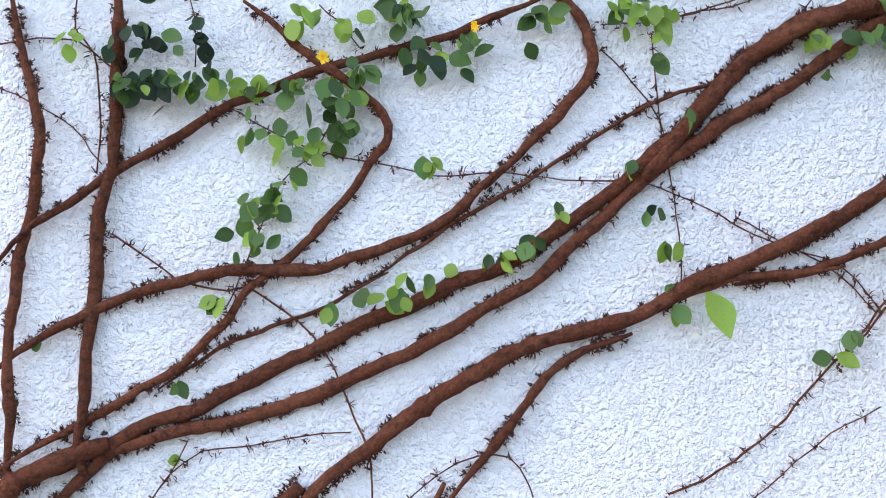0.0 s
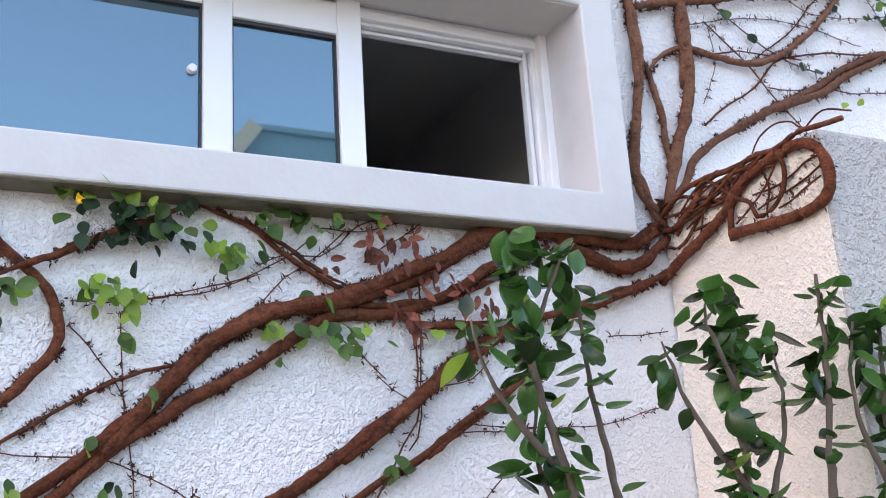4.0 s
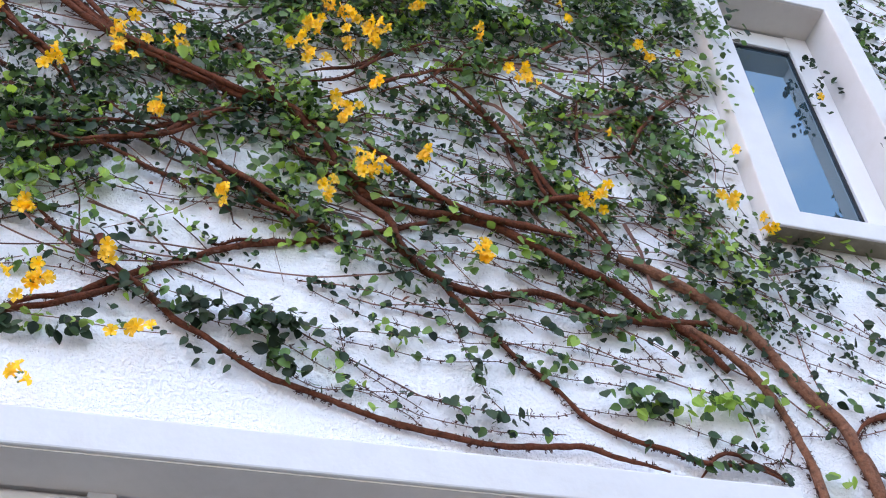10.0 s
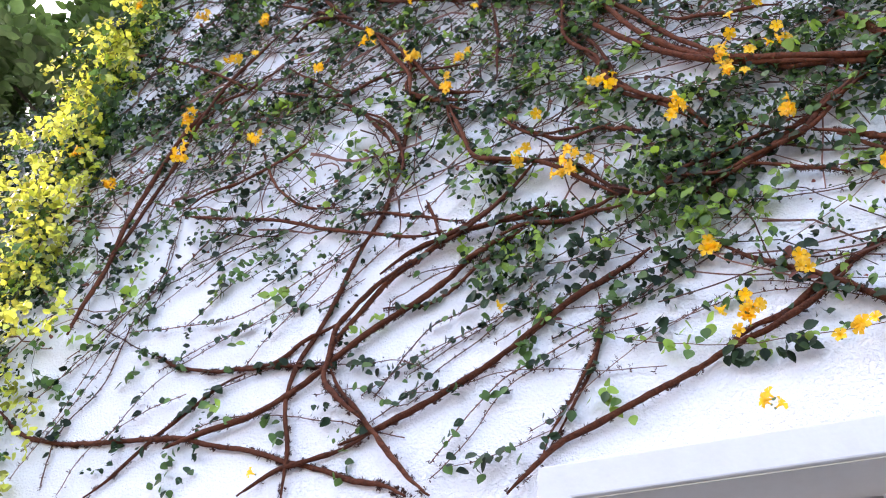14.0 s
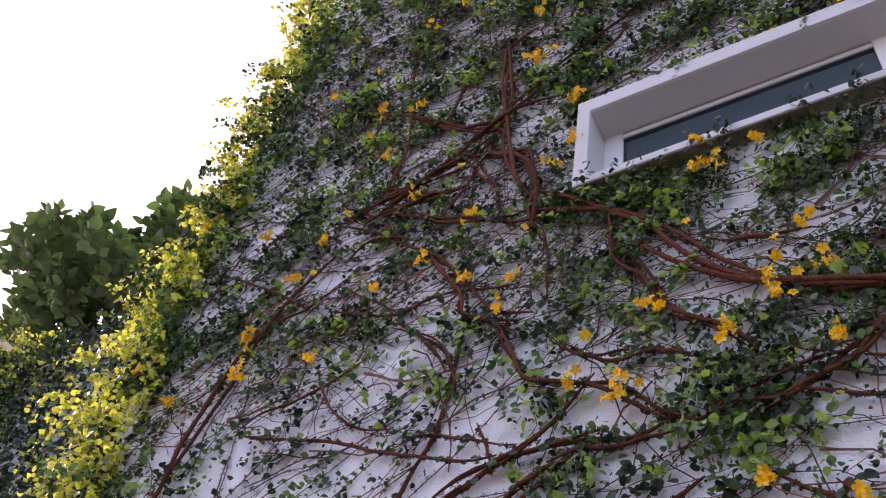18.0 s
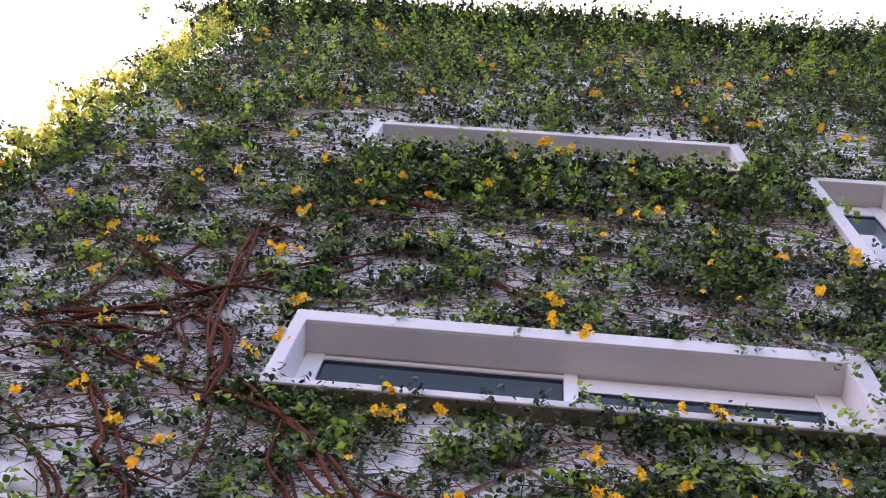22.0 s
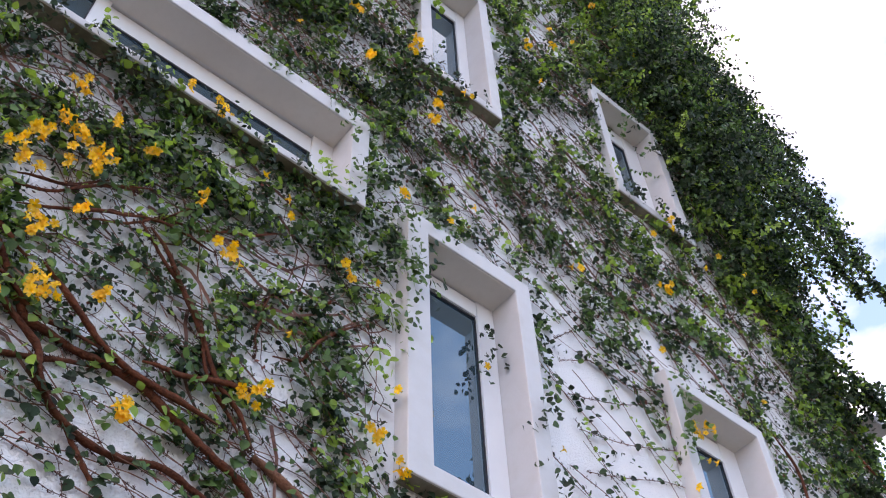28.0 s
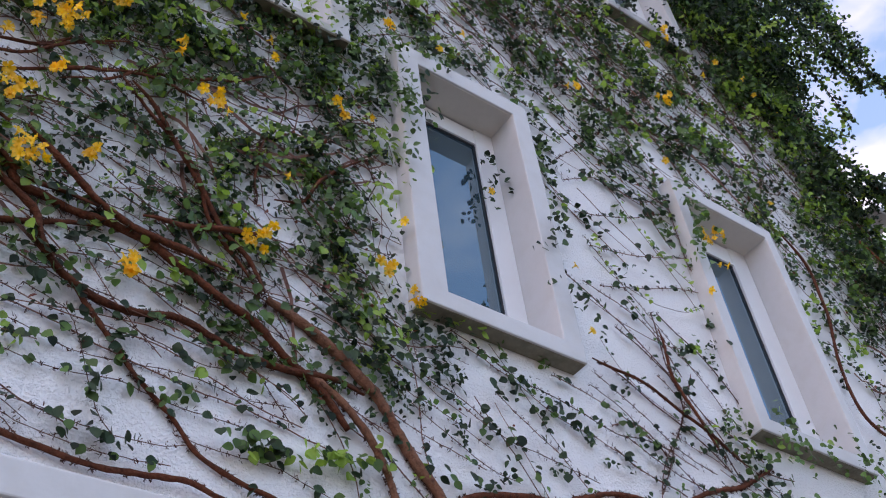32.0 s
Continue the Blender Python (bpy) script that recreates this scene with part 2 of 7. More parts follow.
def box(bm, x0, x1, y0, y1, z0, z1, bevel=0.0):
    m = Matrix.Translation(((x0 + x1) / 2, (y0 + y1) / 2, (z0 + z1) / 2)) @ Matrix.Diagonal((x1 - x0, y1 - y0, z1 - z0, 1))
    r = bmesh.ops.create_cube(bm, size=1, matrix=m)
    if bevel:
        es = list({e for v in r["verts"] for e in v.link_edges})
        bmesh.ops.bevel(bm, geom=es, offset=bevel, segments=2, affect="EDGES", profile=0.5)
    return bm


def boxes(rows, bevel=0.0):
    bm = bmesh.new()
    for r in rows:
        box(bm, *r, bevel)
    return bm


def slab_with_holes(x0, x1, z0, z1, y0, y1, holes):
    """A wall along x with rectangular holes right through it."""
    xs = sorted({x0, x1, *(v for h in holes for v in h[:2])})
    zs = sorted({z0, z1, *(v for h in holes for v in h[2:])})
    bm = bmesh.new()
    grid = {}

    def vert(i, j, y):
        if (i, j, y) not in grid:
            grid[i, j, y] = bm.verts.new((xs[i], y, zs[j]))
        return grid[i, j, y]

    def solid(i, j):
        if not (0 <= i < len(xs) - 1 and 0 <= j < len(zs) - 1):
            return False
        cx, cz = (xs[i] + xs[i + 1]) / 2, (zs[j] + zs[j + 1]) / 2
        return not any(h[0] < cx < h[1] and h[2] < cz < h[3] for h in holes)

    for i in range(len(xs) - 1):
        for j in range(len(zs) - 1):
            if not solid(i, j):
                continue
            bm.faces.new([vert(i, j, y0), vert(i + 1, j, y0), vert(i + 1, j + 1, y0), vert(i, j + 1, y0)])
            bm.faces.new([vert(i, j + 1, y1), vert(i + 1, j + 1, y1), vert(i + 1, j, y1), vert(i, j, y1)])
            for di, dj, a, b in ((-1, 0, (i, j), (i, j + 1)), (1, 0, (i + 1, j + 1), (i + 1, j)), (0, -1, (i + 1, j), (i, j)), (0, 1, (i, j + 1), (i + 1, j + 1))):
                if not solid(i + di, j + dj):
                    bm.faces.new([vert(*a, y1), vert(*b, y1), vert(*b, y0), vert(*a, y0)])
    bmesh.ops.recalc_face_normals(bm, faces=bm.faces)
    return bm


# ---- the building ----
WALL_L, WALL_R, WALL_TOP, WALL_T = -3.75, 6.40, 16.3, 0.30
HOOD = 0.088
# inner opening: x0, x1, z0, z1; outer surround: x0, x1, z0, z1
WINDOWS = {
    "window_1": ((-0.95, 1.557, 2.415, 2.96), (-1.05, 1.66, 2.312, 3.065)),
    "window_2": ((-1.15, 1.525, 5.66, 6.262), (-1.22, 1.63, 5.605, 6.38)),
    "window_3": ((-1.37, 1.57, 9.55, 10.185), (-1.45, 1.66, 9.47, 10.28)),
    "window_4": ((2.015, 2.598, 4.235, 5.72), (1.885, 2.705, 4.145, 5.835)),
    "window_5": ((3.875, 4.582, 4.262, 5.83), (3.785, 4.66, 4.18, 5.92)),
    "window_6": ((2.095, 2.60, 7.66, 9.36), (2.00, 2.69, 7.575, 9.45)),
    "window_7": ((3.95, 4.605, 7.93, 9.42), (3.86, 4.70, 7.84, 9.52)),
}
wall = tagged(mesh_object("wall_north", slab_with_holes(WALL_L, WALL_R, -0.05, WALL_TOP, 0.0, WALL_T, [(w[0][0] - 0.04, w[0][1] + 0.04, w[0][2] - 0.04, w[0][3] + 0.04) for w in WINDOWS.values()] + [(2.045, 6.0, -0.05, 2.318)]), STUCCO),
              "white roughcast facade wall overgrown with vines", "wall", kind="structure")
GLASS_Y = 0.118
# panes of each window: a stretch of x and the top edge
LAYOUT = {
    "window_1": [(-0.86, -0.22, 2.853), (-0.15, 0.571, 2.880), (0.643, 0.918, 2.853), (0.985, 1.530, 2.918)],
    "window_2": [(-1.05, 0.165, 6.215), (0.235, 1.40, 6.110)],
    "window_3": [(-1.28, 0.05, 10.13), (0.12, 1.47, 10.13)],
    "window_4": [(2.075, 2.482, 5.60)],
    "window_5": [(3.935, 4.43, 5.68)],
    "window_6": [(2.155, 2.505, 9.16)],
    "window_7": [(4.01, 4.43, 9.20)],
}


def build_window(name, inner, outer, panes, label, open_pane=-1):
    x0, x1, z0, z1 = inner
    X0, X1, Z0, Z1 = outer
    w = thing(name, 0, 0, 0, label, "window", kind="structure")
    y = -HOOD
    # surround cast in one piece, running back to the frame
    bm = slab_with_holes(X0, X1, Z0, Z1, y, 0.15, [inner])
    sharp = [e for e in bm.edges if len(e.link_faces) == 2 and e.calc_face_angle(0) > 0.5]
    bmesh.ops.bevel(bm, geom=sharp, offset=0.006, segments=2, affect="EDGES", profile=0.5)
    part("surround", bm, PAINT, w)
    # thin dark plate that carries the underside's shade and algae
    part("underside", boxes([(X0 + 0.008, X1 - 0.008, y + 0.010, -0.002, Z0 - 0.003, Z0 - 0.0003)]), ALGAE_SHADE, w, "olive underside with algae and shade in its colour")
    part("soffit", boxes([(x0 + 0.002, x1 - 0.002, y + 0.012, 0.096, z1 - 0.004, z1 - 0.0005)]), SOFFIT, w, "beige painted underside")
    # frame with a bar between panes, each pane closed by its own head and sash lip
    f0, f1 = 0.097, 0.165
    edges = [x0] + [v for p in panes for v in p[:2]] + [x1]
    fz0 = z0 + 0.055
    fr = part("window_frame", boxes([(x0, x1, f0, f1, z0, fz0)], 0.004), PVC, w, "white plastic frame")
    for k in range(0, len(edges), 2):
        part("mullion", boxes([(edges[k], edges[k + 1], f0 - 0.003, f1, fz0, z1)], 0.004), PVC, fr)
    for k, (a, b, top) in enumerate(panes):
        slim = 0.016
        part("head", boxes([(a, b, f0 + (0.012 if k % 2 else 0.0), f1, top, z1 - slim), (a, b, f0 + 0.022, f1, z1 - slim, z1)], 0.003), PVC, fr)
        if k == open_pane:
            part("sash_track", boxes([(b - 0.012, b, f0 + 0.028, f1, fz0, top), (b - 0.030, b - 0.016, f0 + 0.044, f1, fz0, top), (a, b - 0.031, f0 + 0.028, f1, top - 0.010, top),
                                      (a, b - 0.031, f0 + 0.046, f1, top - 0.024, top - 0.014)], 0.002), PVC, fr)
            continue
        p = part("pane", boxes([(a - 0.01, b + 0.01, GLASS_Y, GLASS_Y + 0.006, fz0 - 0.01, top + 0.01)]), GLASS, fr)
        p.visible_shadow = False
        g = 0.010
        y0, y1 = GLASS_Y - 0.010, GLASS_Y - 0.001
        part("gasket", boxes([(a, b, y0, y1, top - g, top), (a, b, y0, y1, fz0, fz0 + g * 0.4), (a, a + g * 0.5, y0, y1, fz0, top - g), (b - g * 0.5, b, y0, y1, fz0, top - g)]), DARK, fr)
    return w


for _n, (_i, _o) in WINDOWS.items():
    _wide = _i[1] - _i[0] > 1.5
    build_window(_n, _i, _o, LAYOUT[_n], "white sliding strip window in a deep projecting surround" if _wide else "tall narrow white window in a deep projecting surround",
                 3 if _n == "window_1" else -1)

# round white pull on the glass of the strip window
_bm = bmesh.new()
bmesh.ops.create_cone(_bm, segments=16, radius1=0.013, radius2=0.010, depth=0.014, cap_ends=True, matrix=pose(0.548, 0.109, 2.70, 90, 0, 0))
part("knob", _bm, PVC, bpy.data.objects["window_1"], "small round white pull")
tagged(mesh_object("ledge_end", boxes([(WALL_R + 0.002, 6.66, -0.12, 0.5, 7.03, 7.11)], 0.006), STUCCO_GREY), "end of a white concrete ledge at the corner", "ledge", kind="structure")

# the hollow building behind the facade
BACK = 4.2
tagged(mesh_object("wall_south", boxes([(WALL_L, WALL_R, BACK, BACK + 0.3, -0.05, WALL_TOP)]), ROOM), "plain rear wall closing the building", "wall", kind="structure")
tagged(mesh_object("wall_east", boxes([(WALL_R - 0.3, WALL_R, WALL_T, BACK, -0.05, WALL_TOP)]), STUCCO), "plain white roughcast end wall", "wall", kind="structure")
tagged(mesh_object("wall_west", boxes([(WALL_L, WALL_L + 0.3, WALL_T, BACK, -0.05, WALL_TOP)]), STUCCO), "plain white roughcast end wall", "wall", kind="structure")
for _k, _z in enumerate((0.0, 3.42, 6.85, 10.6, 13.6)):
    tagged(mesh_object("ceiling" if _k else "floor", boxes([(WALL_L + 0.3, WALL_R - 0.3, WALL_T, BACK, _z - 0.2, _z)]), ROOM), "plain concrete slab between storeys", "ceiling", kind="structure")
tagged(mesh_object("roof", boxes([(WALL_L, WALL_R, 0, BACK + 0.3, WALL_TOP, WALL_TOP + 0.2)]), STUCCO), "flat concrete roof slab", "roof", kind="structure")
tagged(mesh_object("wall_inner", boxes([(1.80, 1.90, WALL_T, BACK, 0, 13.4)]), ROOM), "plain partition wall behind the windows", "wall", kind="structure")

# ---- porch: pier, fascia and slab ----
porch = thing("porch", 1.9, -0.3, 0, "concrete porch with roughcast pier and white fascia beside the wall", "porch", kind="structure")


def local(ob):
    """Parts are modelled in world space and hung under a placed thing."""
    ob.matrix_parent_inverse = Matrix.Translation(-ob.parent.location)
    return ob


local(part("pier", boxes([(1.815, 2.04, -0.58, -0.003, -0.02, 2.425)], 0.012), STUCCO_GREY, porch, "grey weathered roughcast pier"))
local(part("pier_cheek", boxes([(1.811, 1.8145, -0.572, -0.006, 0, 2.41)]), STUCCO_CREAM, porch, "cream roughcast side of the pier"))
local(part("fascia", boxes([(2.042, 6.5, -0.575, -0.50, 2.315, 2.42)], 0.004), FASCIA, porch, "white painted fascia with grey weather stains"))
local(part("roof_slab", boxes([(2.042, 6.5, -0.497, -0.003, 2.335, 2.415)]), PAINT, porch))
local(part("porch_soffit", boxes([(2.046, 6.0, -0.497, 0.998, 2.303, 2.3165)]), PORCH_CEIL, porch, "grey underside of the porch with shade in its colour"))
local(part("drip_groove", boxes([(2.046, 6.4, -0.572, -0.505, 2.308, 2.3145)]), ALGAE_SHADE, porch, "dark drip edge under the fascia"))
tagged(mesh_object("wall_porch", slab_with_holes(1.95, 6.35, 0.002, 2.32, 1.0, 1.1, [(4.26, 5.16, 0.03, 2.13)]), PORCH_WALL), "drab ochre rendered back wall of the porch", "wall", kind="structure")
tagged(mesh_object("wall_porch_side", boxes([(1.91, 2.04, 0.302, 0.998, 0.002, 2.32)]), STUCCO_CREAM), "cream rendered side wall of the porch", "wall", kind="structure")

_dr = tagged(thing("door_1", 4.71, 1.05, 0, "dark-framed doorway in the back wall of the porch", "door", kind="structure"), "dark-framed doorway in the back wall of the porch", "door", kind="structure")
DOOR = material("dark_door", (0.035, 0.03, 0.026), 0.5, [(6, 0.5, (0.05, 0.042, 0.035))], [(40, 0.2, 0.003)])
local(part("door_frame", boxes([(4.262, 4.31, 0.99, 1.11, 0.035, 2.128), (5.11, 5.158, 0.99, 1.11, 0.035, 2.128), (4.311, 5.109, 0.99, 1.11, 2.08, 2.128)], 0.004), DOOR, _dr))
local(part("door_leaf", boxes([(4.312, 5.108, 1.04, 1.08, 0.04, 2.078)], 0.004), DOOR, _dr))

# ---- the block across the yard ----
BLOCK = material("painted_block", (0.20, 0.42, 0.46), 0.8, [(0.4, 0.5, (0.25, 0.48, 0.52))], [(8, 0.2, 0.02)])
CREAM_TRIM = material("cream_trim", (0.80, 0.70, 0.48), 0.7, [(1.0, 0.4, (0.72, 0.62, 0.42))])
block = thing("building", 10.0, -26, 0, "teal painted block with cream corner trim across the yard", "building")
BLOCK_LINE = [(6.15, 0), (16, 0), (16, 12.45), (6.94, 12.55), (6.15, 11.45)]
_bm = bmesh.new()
_a = [_bm.verts.new((x, -22, z)) for x, z in BLOCK_LINE]
_b = [_bm.verts.new((x, -30, z)) for x, z in BLOCK_LINE]
_bm.faces.new(_a)
_bm.faces.new(_b[::-1])
for _k in range(5):
    _bm.faces.new((_a[_k], _b[_k], _b[(_k + 1) % 5], _a[(_k + 1) % 5]))
bmesh.ops.recalc_face_normals(_bm, faces=_bm.faces)
local(part("wall", _bm, BLOCK, block))
_ang = math.atan2(1.10, 0.79)
_bm = bmesh.new()
bmesh.ops.create_cube(_bm, size=1, matrix=Matrix.Translation((6.50, -25.9, 12.06)) @ Matrix.Rotation(-_ang, 4, "Y") @ Matrix.Diagonal((1.45, 8.3, 0.42, 1)))
local(part("verge_trim", _bm, CREAM_TRIM, block))
local(part("roof_edge", boxes([(7.0, 16.1, -30.1, -21.9, 12.56, 12.72)]), BLOCK, block))

# ---- ground ----
tagged(mesh_object("ground", boxes([(-400, 400, -400, 400, -0.3, 0)]), GROUND), "worn concrete yard paving", "ground", kind="structure")

# ---- plant materials ----
LEAF_D = material("leaf_dark", (0.022, 0.042, 0.022), 0.42, [(30, 0.5, (0.038, 0.066, 0.031))], (), 0.65, sub=0.16)
LEAF_M = material("leaf_mid", (0.062, 0.122, 0.034), 0.40, [(30, 0.5, (0.095, 0.170, 0.046))], (), 0.55, sub=0.22)
LEAF_L = material("leaf_young", (0.19, 0.30, 0.055), 0.45, [(30, 0.5, (0.26, 0.38, 0.06))], (), 0.28, sub=0.30)
LEAF_B = material("leaf_dead", (0.15, 0.040, 0.026), 0.8, [(40, 0.7, (0.26, 0.10, 0.06))], (), 0.40, sub=0.12)
# a sunlit version of the vine leaf: the sun is in its bright yellow
LEAF_SUN = material("leaf_sunlit", (0.36, 0.38, 0.07), 0.38, [(30, 0.5, (0.50, 0.50, 0.11))], (), 0.60, sub=0.42)
PETAL = material("petal_yellow", (0.80, 0.46, 0.012), 0.6, [(25, 0.5, (0.88, 0.58, 0.03))], (), 0.22, sub=0.25)
CALYX = material("calyx_green", (0.16, 0.24, 0.06), 0.6, [(25, 0.5, (0.10, 0.16, 0.05))])
SHRUB_LEAF = material("shrub_leaf", (0.026, 0.078, 0.018), 0.26, [(25, 0.5, (0.055, 0.135, 0.030))], (), 0.75, sub=0.25)
SHRUB_BARK = material("shrub_bark", (0.095, 0.070, 0.052), 0.9, [(25, 0.6, (0.17, 0.13, 0.10))], [(90, 0.5, 0.004)])
TREE_LEAF = material("tree_leaf", (0.070, 0.130, 0.040), 0.4, [(20, 0.5, (0.11, 0.18, 0.055))], (), 0.55, sub=0.22)
for _m, _spec in ((LEAF_D, 0.14), (LEAF_M, 0.22), (LEAF_L, 0.28)):
    _m.node_tree.nodes["Principled BSDF"].inputs["Specular IOR Level"].default_value = _spec
TONE = {"D": LEAF_D, "M": LEAF_M, "L": LEAF_L, "B": LEAF_B}
rng = np.random.default_rng(7)


def smooth_line(points, step):
    """A Catmull-Rom line through points, resampled at even steps."""
    p = np.array(points, float)
    p = np.vstack([2 * p[0] - p[1], p, 2 * p[-1] - p[-2]])
    out = []
    for i in range(1, len(p) - 2):
        a, b, c, d = p[i - 1:i + 3]
        n = max(2, int(np.linalg.norm(c - b) / step))
        for k in range(n):
            t = k / n
            out.append(0.5 * (2 * b + (c - a) * t + (2 * a - 5 * b + 4 * c - d) * t * t + (3 * b - a - 3 * c + d) * t ** 3))
    out.append(p[-2])
    return np.array(out)


def raw_mesh(name, verts, faces, mat, smooth=False):
    me = bpy.data.meshes.new(name)
    me.from_pydata(np.asarray(verts).tolist(), [], faces)
    me.materials.append(mat)
    if smooth:
        me.polygons.foreach_set("use_smooth", np.ones(len(me.polygons), bool))
    me.update()
    return me


def tube(path, radii, sides, wobble=0.0):
    """Vertices and faces of a tube along path."""
    tan = np.gradient(path, axis=0)
    tan /= np.linalg.norm(tan, axis=1)[:, None] + 1e-9
    ref = np.array([0, -1.0, 0.02])
    side = np.cross(tan, ref)
    side /= np.linalg.norm(side, axis=1)[:, None] + 1e-9
    up = np.cross(side, tan)
    ang = np.linspace(0, 2 * np.pi, sides, endpoint=False)
    rr = radii[:, None] * (1 + wobble * rng.standard_normal((len(path), sides)))
    v = path[:, None] + rr[..., None] * (np.cos(ang)[None, :, None] * side[:, None] + np.sin(ang)[None, :, None] * up[:, None])
    f = []
    for i in range(len(path) - 1):
        for k in range(sides):
            a, b = i * sides + k, i * sides + (k + 1) % sides
            f.append((a, b, b + sides, a + sides))
    f.append(tuple(range(sides))[::-1])
    f.append(tuple(range((len(path) - 1) * sides, len(path) * sides)))
    return v.reshape(-1, 3), f


def spikes(points, across, length, count, spread, width=0.0016):
    """Flat tapering rootlets round the given points, leaning along across."""
    p = np.repeat(np.asarray(points), count, 0)
    n = len(p)
    u = np.repeat(np.asarray(across), count, 0) + spread * rng.standard_normal((n, 3))
    u[:, 1] = -np.abs(u[:, 1]) * 0.4
    u /= np.linalg.norm(u, axis=1)[:, None]
    l = (length * rng.uniform(0.35, 1.25, n))[:, None]
    w = np.cross(u, rng.standard_normal((n, 3)))
    w *= (width * rng.uniform(0.5, 1.6, n) / (np.linalg.norm(w, axis=1) + 1e-9))[:, None]
    q = p + rng.standard_normal((n, 3)) * length * 0.3
    bend = q + u * l * 0.6 + rng.standard_normal((n, 3)) * l * 0.15
    tip = q + u * l + rng.standard_normal((n, 3)) * l * 0.2
    v = np.stack([q - w, q + w, bend + w * 0.7, bend - w * 0.7, tip], 1).reshape(-1, 3)
    k = np.arange(n) * 5
    f = [x for a in k.tolist() for x in ((a, a + 1, a + 2, a + 3), (a + 3, a + 2, a + 4))]
    return v, f


vine = thing("climbing_vine", -0.95, -0.03, 0, "old woody climbing vine with reddish-brown stems clinging to the white wall", "vine")
BASE = Matrix.Translation((0.95, 0.03, 0))


def under(name, me, parent, label=""):
    ob = new(name, me)
    ob.parent = parent
    if parent == vine:
        ob.matrix_parent_inverse = BASE
    if label:
        tagged(ob, label)
    return ob


LINES = []          # lines on the wall that carry leaves: path, sparse or dense


def woody(name, r, path3, hairs):
    L = len(path3)
    t = np.linspace(0, 1, L)
    ph = rng.uniform(0, 6, 4)
    radii = r * (1 + 0.10 * np.sin(ph[0] + 23 * t) * np.sin(ph[1] + 11 * t) + 0.05 * rng.standard_normal(L))
    ds = np.concatenate([[0], np.linalg.norm(np.diff(path3, axis=0), axis=1).cumsum()])
    for d in (ds, ds[-1] - ds):
        end = 0.72 if r > 0.012 else 0.40
        radii = radii * np.clip(end + (1 - end) * d / min(0.16, ds[-1] * 0.3), end, 1.0)
    knots = rng.random(L) < 0.035
    radii[knots] *= rng.uniform(1.12, 1.32, knots.sum())
    near = path3[:, 2].mean() < 4.6
    v, f = tube(path3, radii, 9 if near and r > 0.006 else 6, 0.045)
    old = path3[:, 0].mean() > 1.6 and 2.45 < path3[:, 2].mean() < 3.45
    ob = under(name, raw_mesh(name, v, f, BARK_TAN if old else BARK, True), vine)
    if hairs and L > 4:
        tan = np.gradient(path3, axis=0)
        tan /= np.linalg.norm(tan, axis=1)[:, None] + 1e-9
        side = np.cross(tan, np.array([0, 1.0, 0]))
        pts, dirs = [], []
        gap = 0.026 if near else 0.035
        total = ds[-1]
        for s in (-1, 1):
            d = 0.0
            while d < total:
                d += rng.exponential(gap)
                if math.sin(ph[2] + d * 9 + s) * math.sin(ph[3] + d * 3.1) < -0.30:
                    continue
                i = min(int(np.searchsorted(ds, d)), L - 1)
                for _ in range(int(rng.integers(1, 4))):
                    pts.append(path3[i] + side[i] * s * r * 0.9 + tan[i] * rng.normal(0, 0.008) + np.array([0, r * 0.45, 0]))
                    dirs.append(side[i] * s + tan[i] * rng.normal(0.2, 0.4))
        if pts:
            v, f = spikes(pts, dirs, 0.0092 if near else 0.015, 9 if near else 4, 0.9, 0.0015)
            tagged(under("rootlet_fringe", raw_mesh("rootlet_fringe", v, f, ROOTLET), ob, "dark bristly clinging rootlets"), kind="stuff")
    return ob


def stem(r, pts):
    lift = rng.uniform(0.0, 0.016) + (0.035 if pts[0][1] > 5 else 0.028 if pts[0][1] > 3.9 else 0.0)
    step = 0.018 if pts[0][1] < 4.2 else 0.035
    p = smooth_line(pts, step)
    k = np.linspace(0, 1, len(p))
    wav = 0.006 * np.sin(rng.uniform(0, 6) + k * rng.uniform(8, 16))
    jit = np.cumsum(rng.standard_normal((len(p), 2)), 0) * 0.0012
    jit -= np.linspace(jit[0], jit[-1], len(p))
    path3 = np.column_stack([p[:, 0] + jit[:, 0], -(r * 0.85 + lift + 0.004) + wav, p[:, 1] + jit[:, 1]])
    LINES.append((path3, r))
    return woody("stem", r, path3, r > 0.0038)


def pier_stem(r, pts, scars=False):
    p = smooth_line(pts, 0.015)
    k = np.linspace(0, 6, len(p))
    x = 1.811 - r * 0.9 - rng.uniform(0.002, 0.020) - 0.006 * np.sin(k + rng.uniform(0, 6))
    path3 = np.column_stack([np.minimum(x, 1.809 - r), p[:, 0], p[:, 1]])
    v, f = tube(path3, np.full(len(p), r) * (1 + 0.07 * rng.standard_normal(len(p))), 8, 0.04)
    ob = under("stem", raw_mesh("stem", v, f, BARK, True), vine)
    if scars or r > 0.008:
        side = np.cross(np.gradient(path3, axis=0), (1.0, 0, 0))
        side /= np.linalg.norm(side, axis=1)[:, None] + 1e-9
        pick = [i for i in range(1, len(p) - 1) if rng.random() < 0.7]
        if pick:
            sg = rng.choice((-1, 1), len(pick))[:, None]
            v, f = spikes(path3[pick] + side[pick] * sg * r * 0.8, side[pick] * sg, 0.011, 7, 0.7)
            tagged(under("rootlet_fringe", raw_mesh("rootlet_fringe", v, f, ROOTLET), ob), kind="stuff")
    return ob


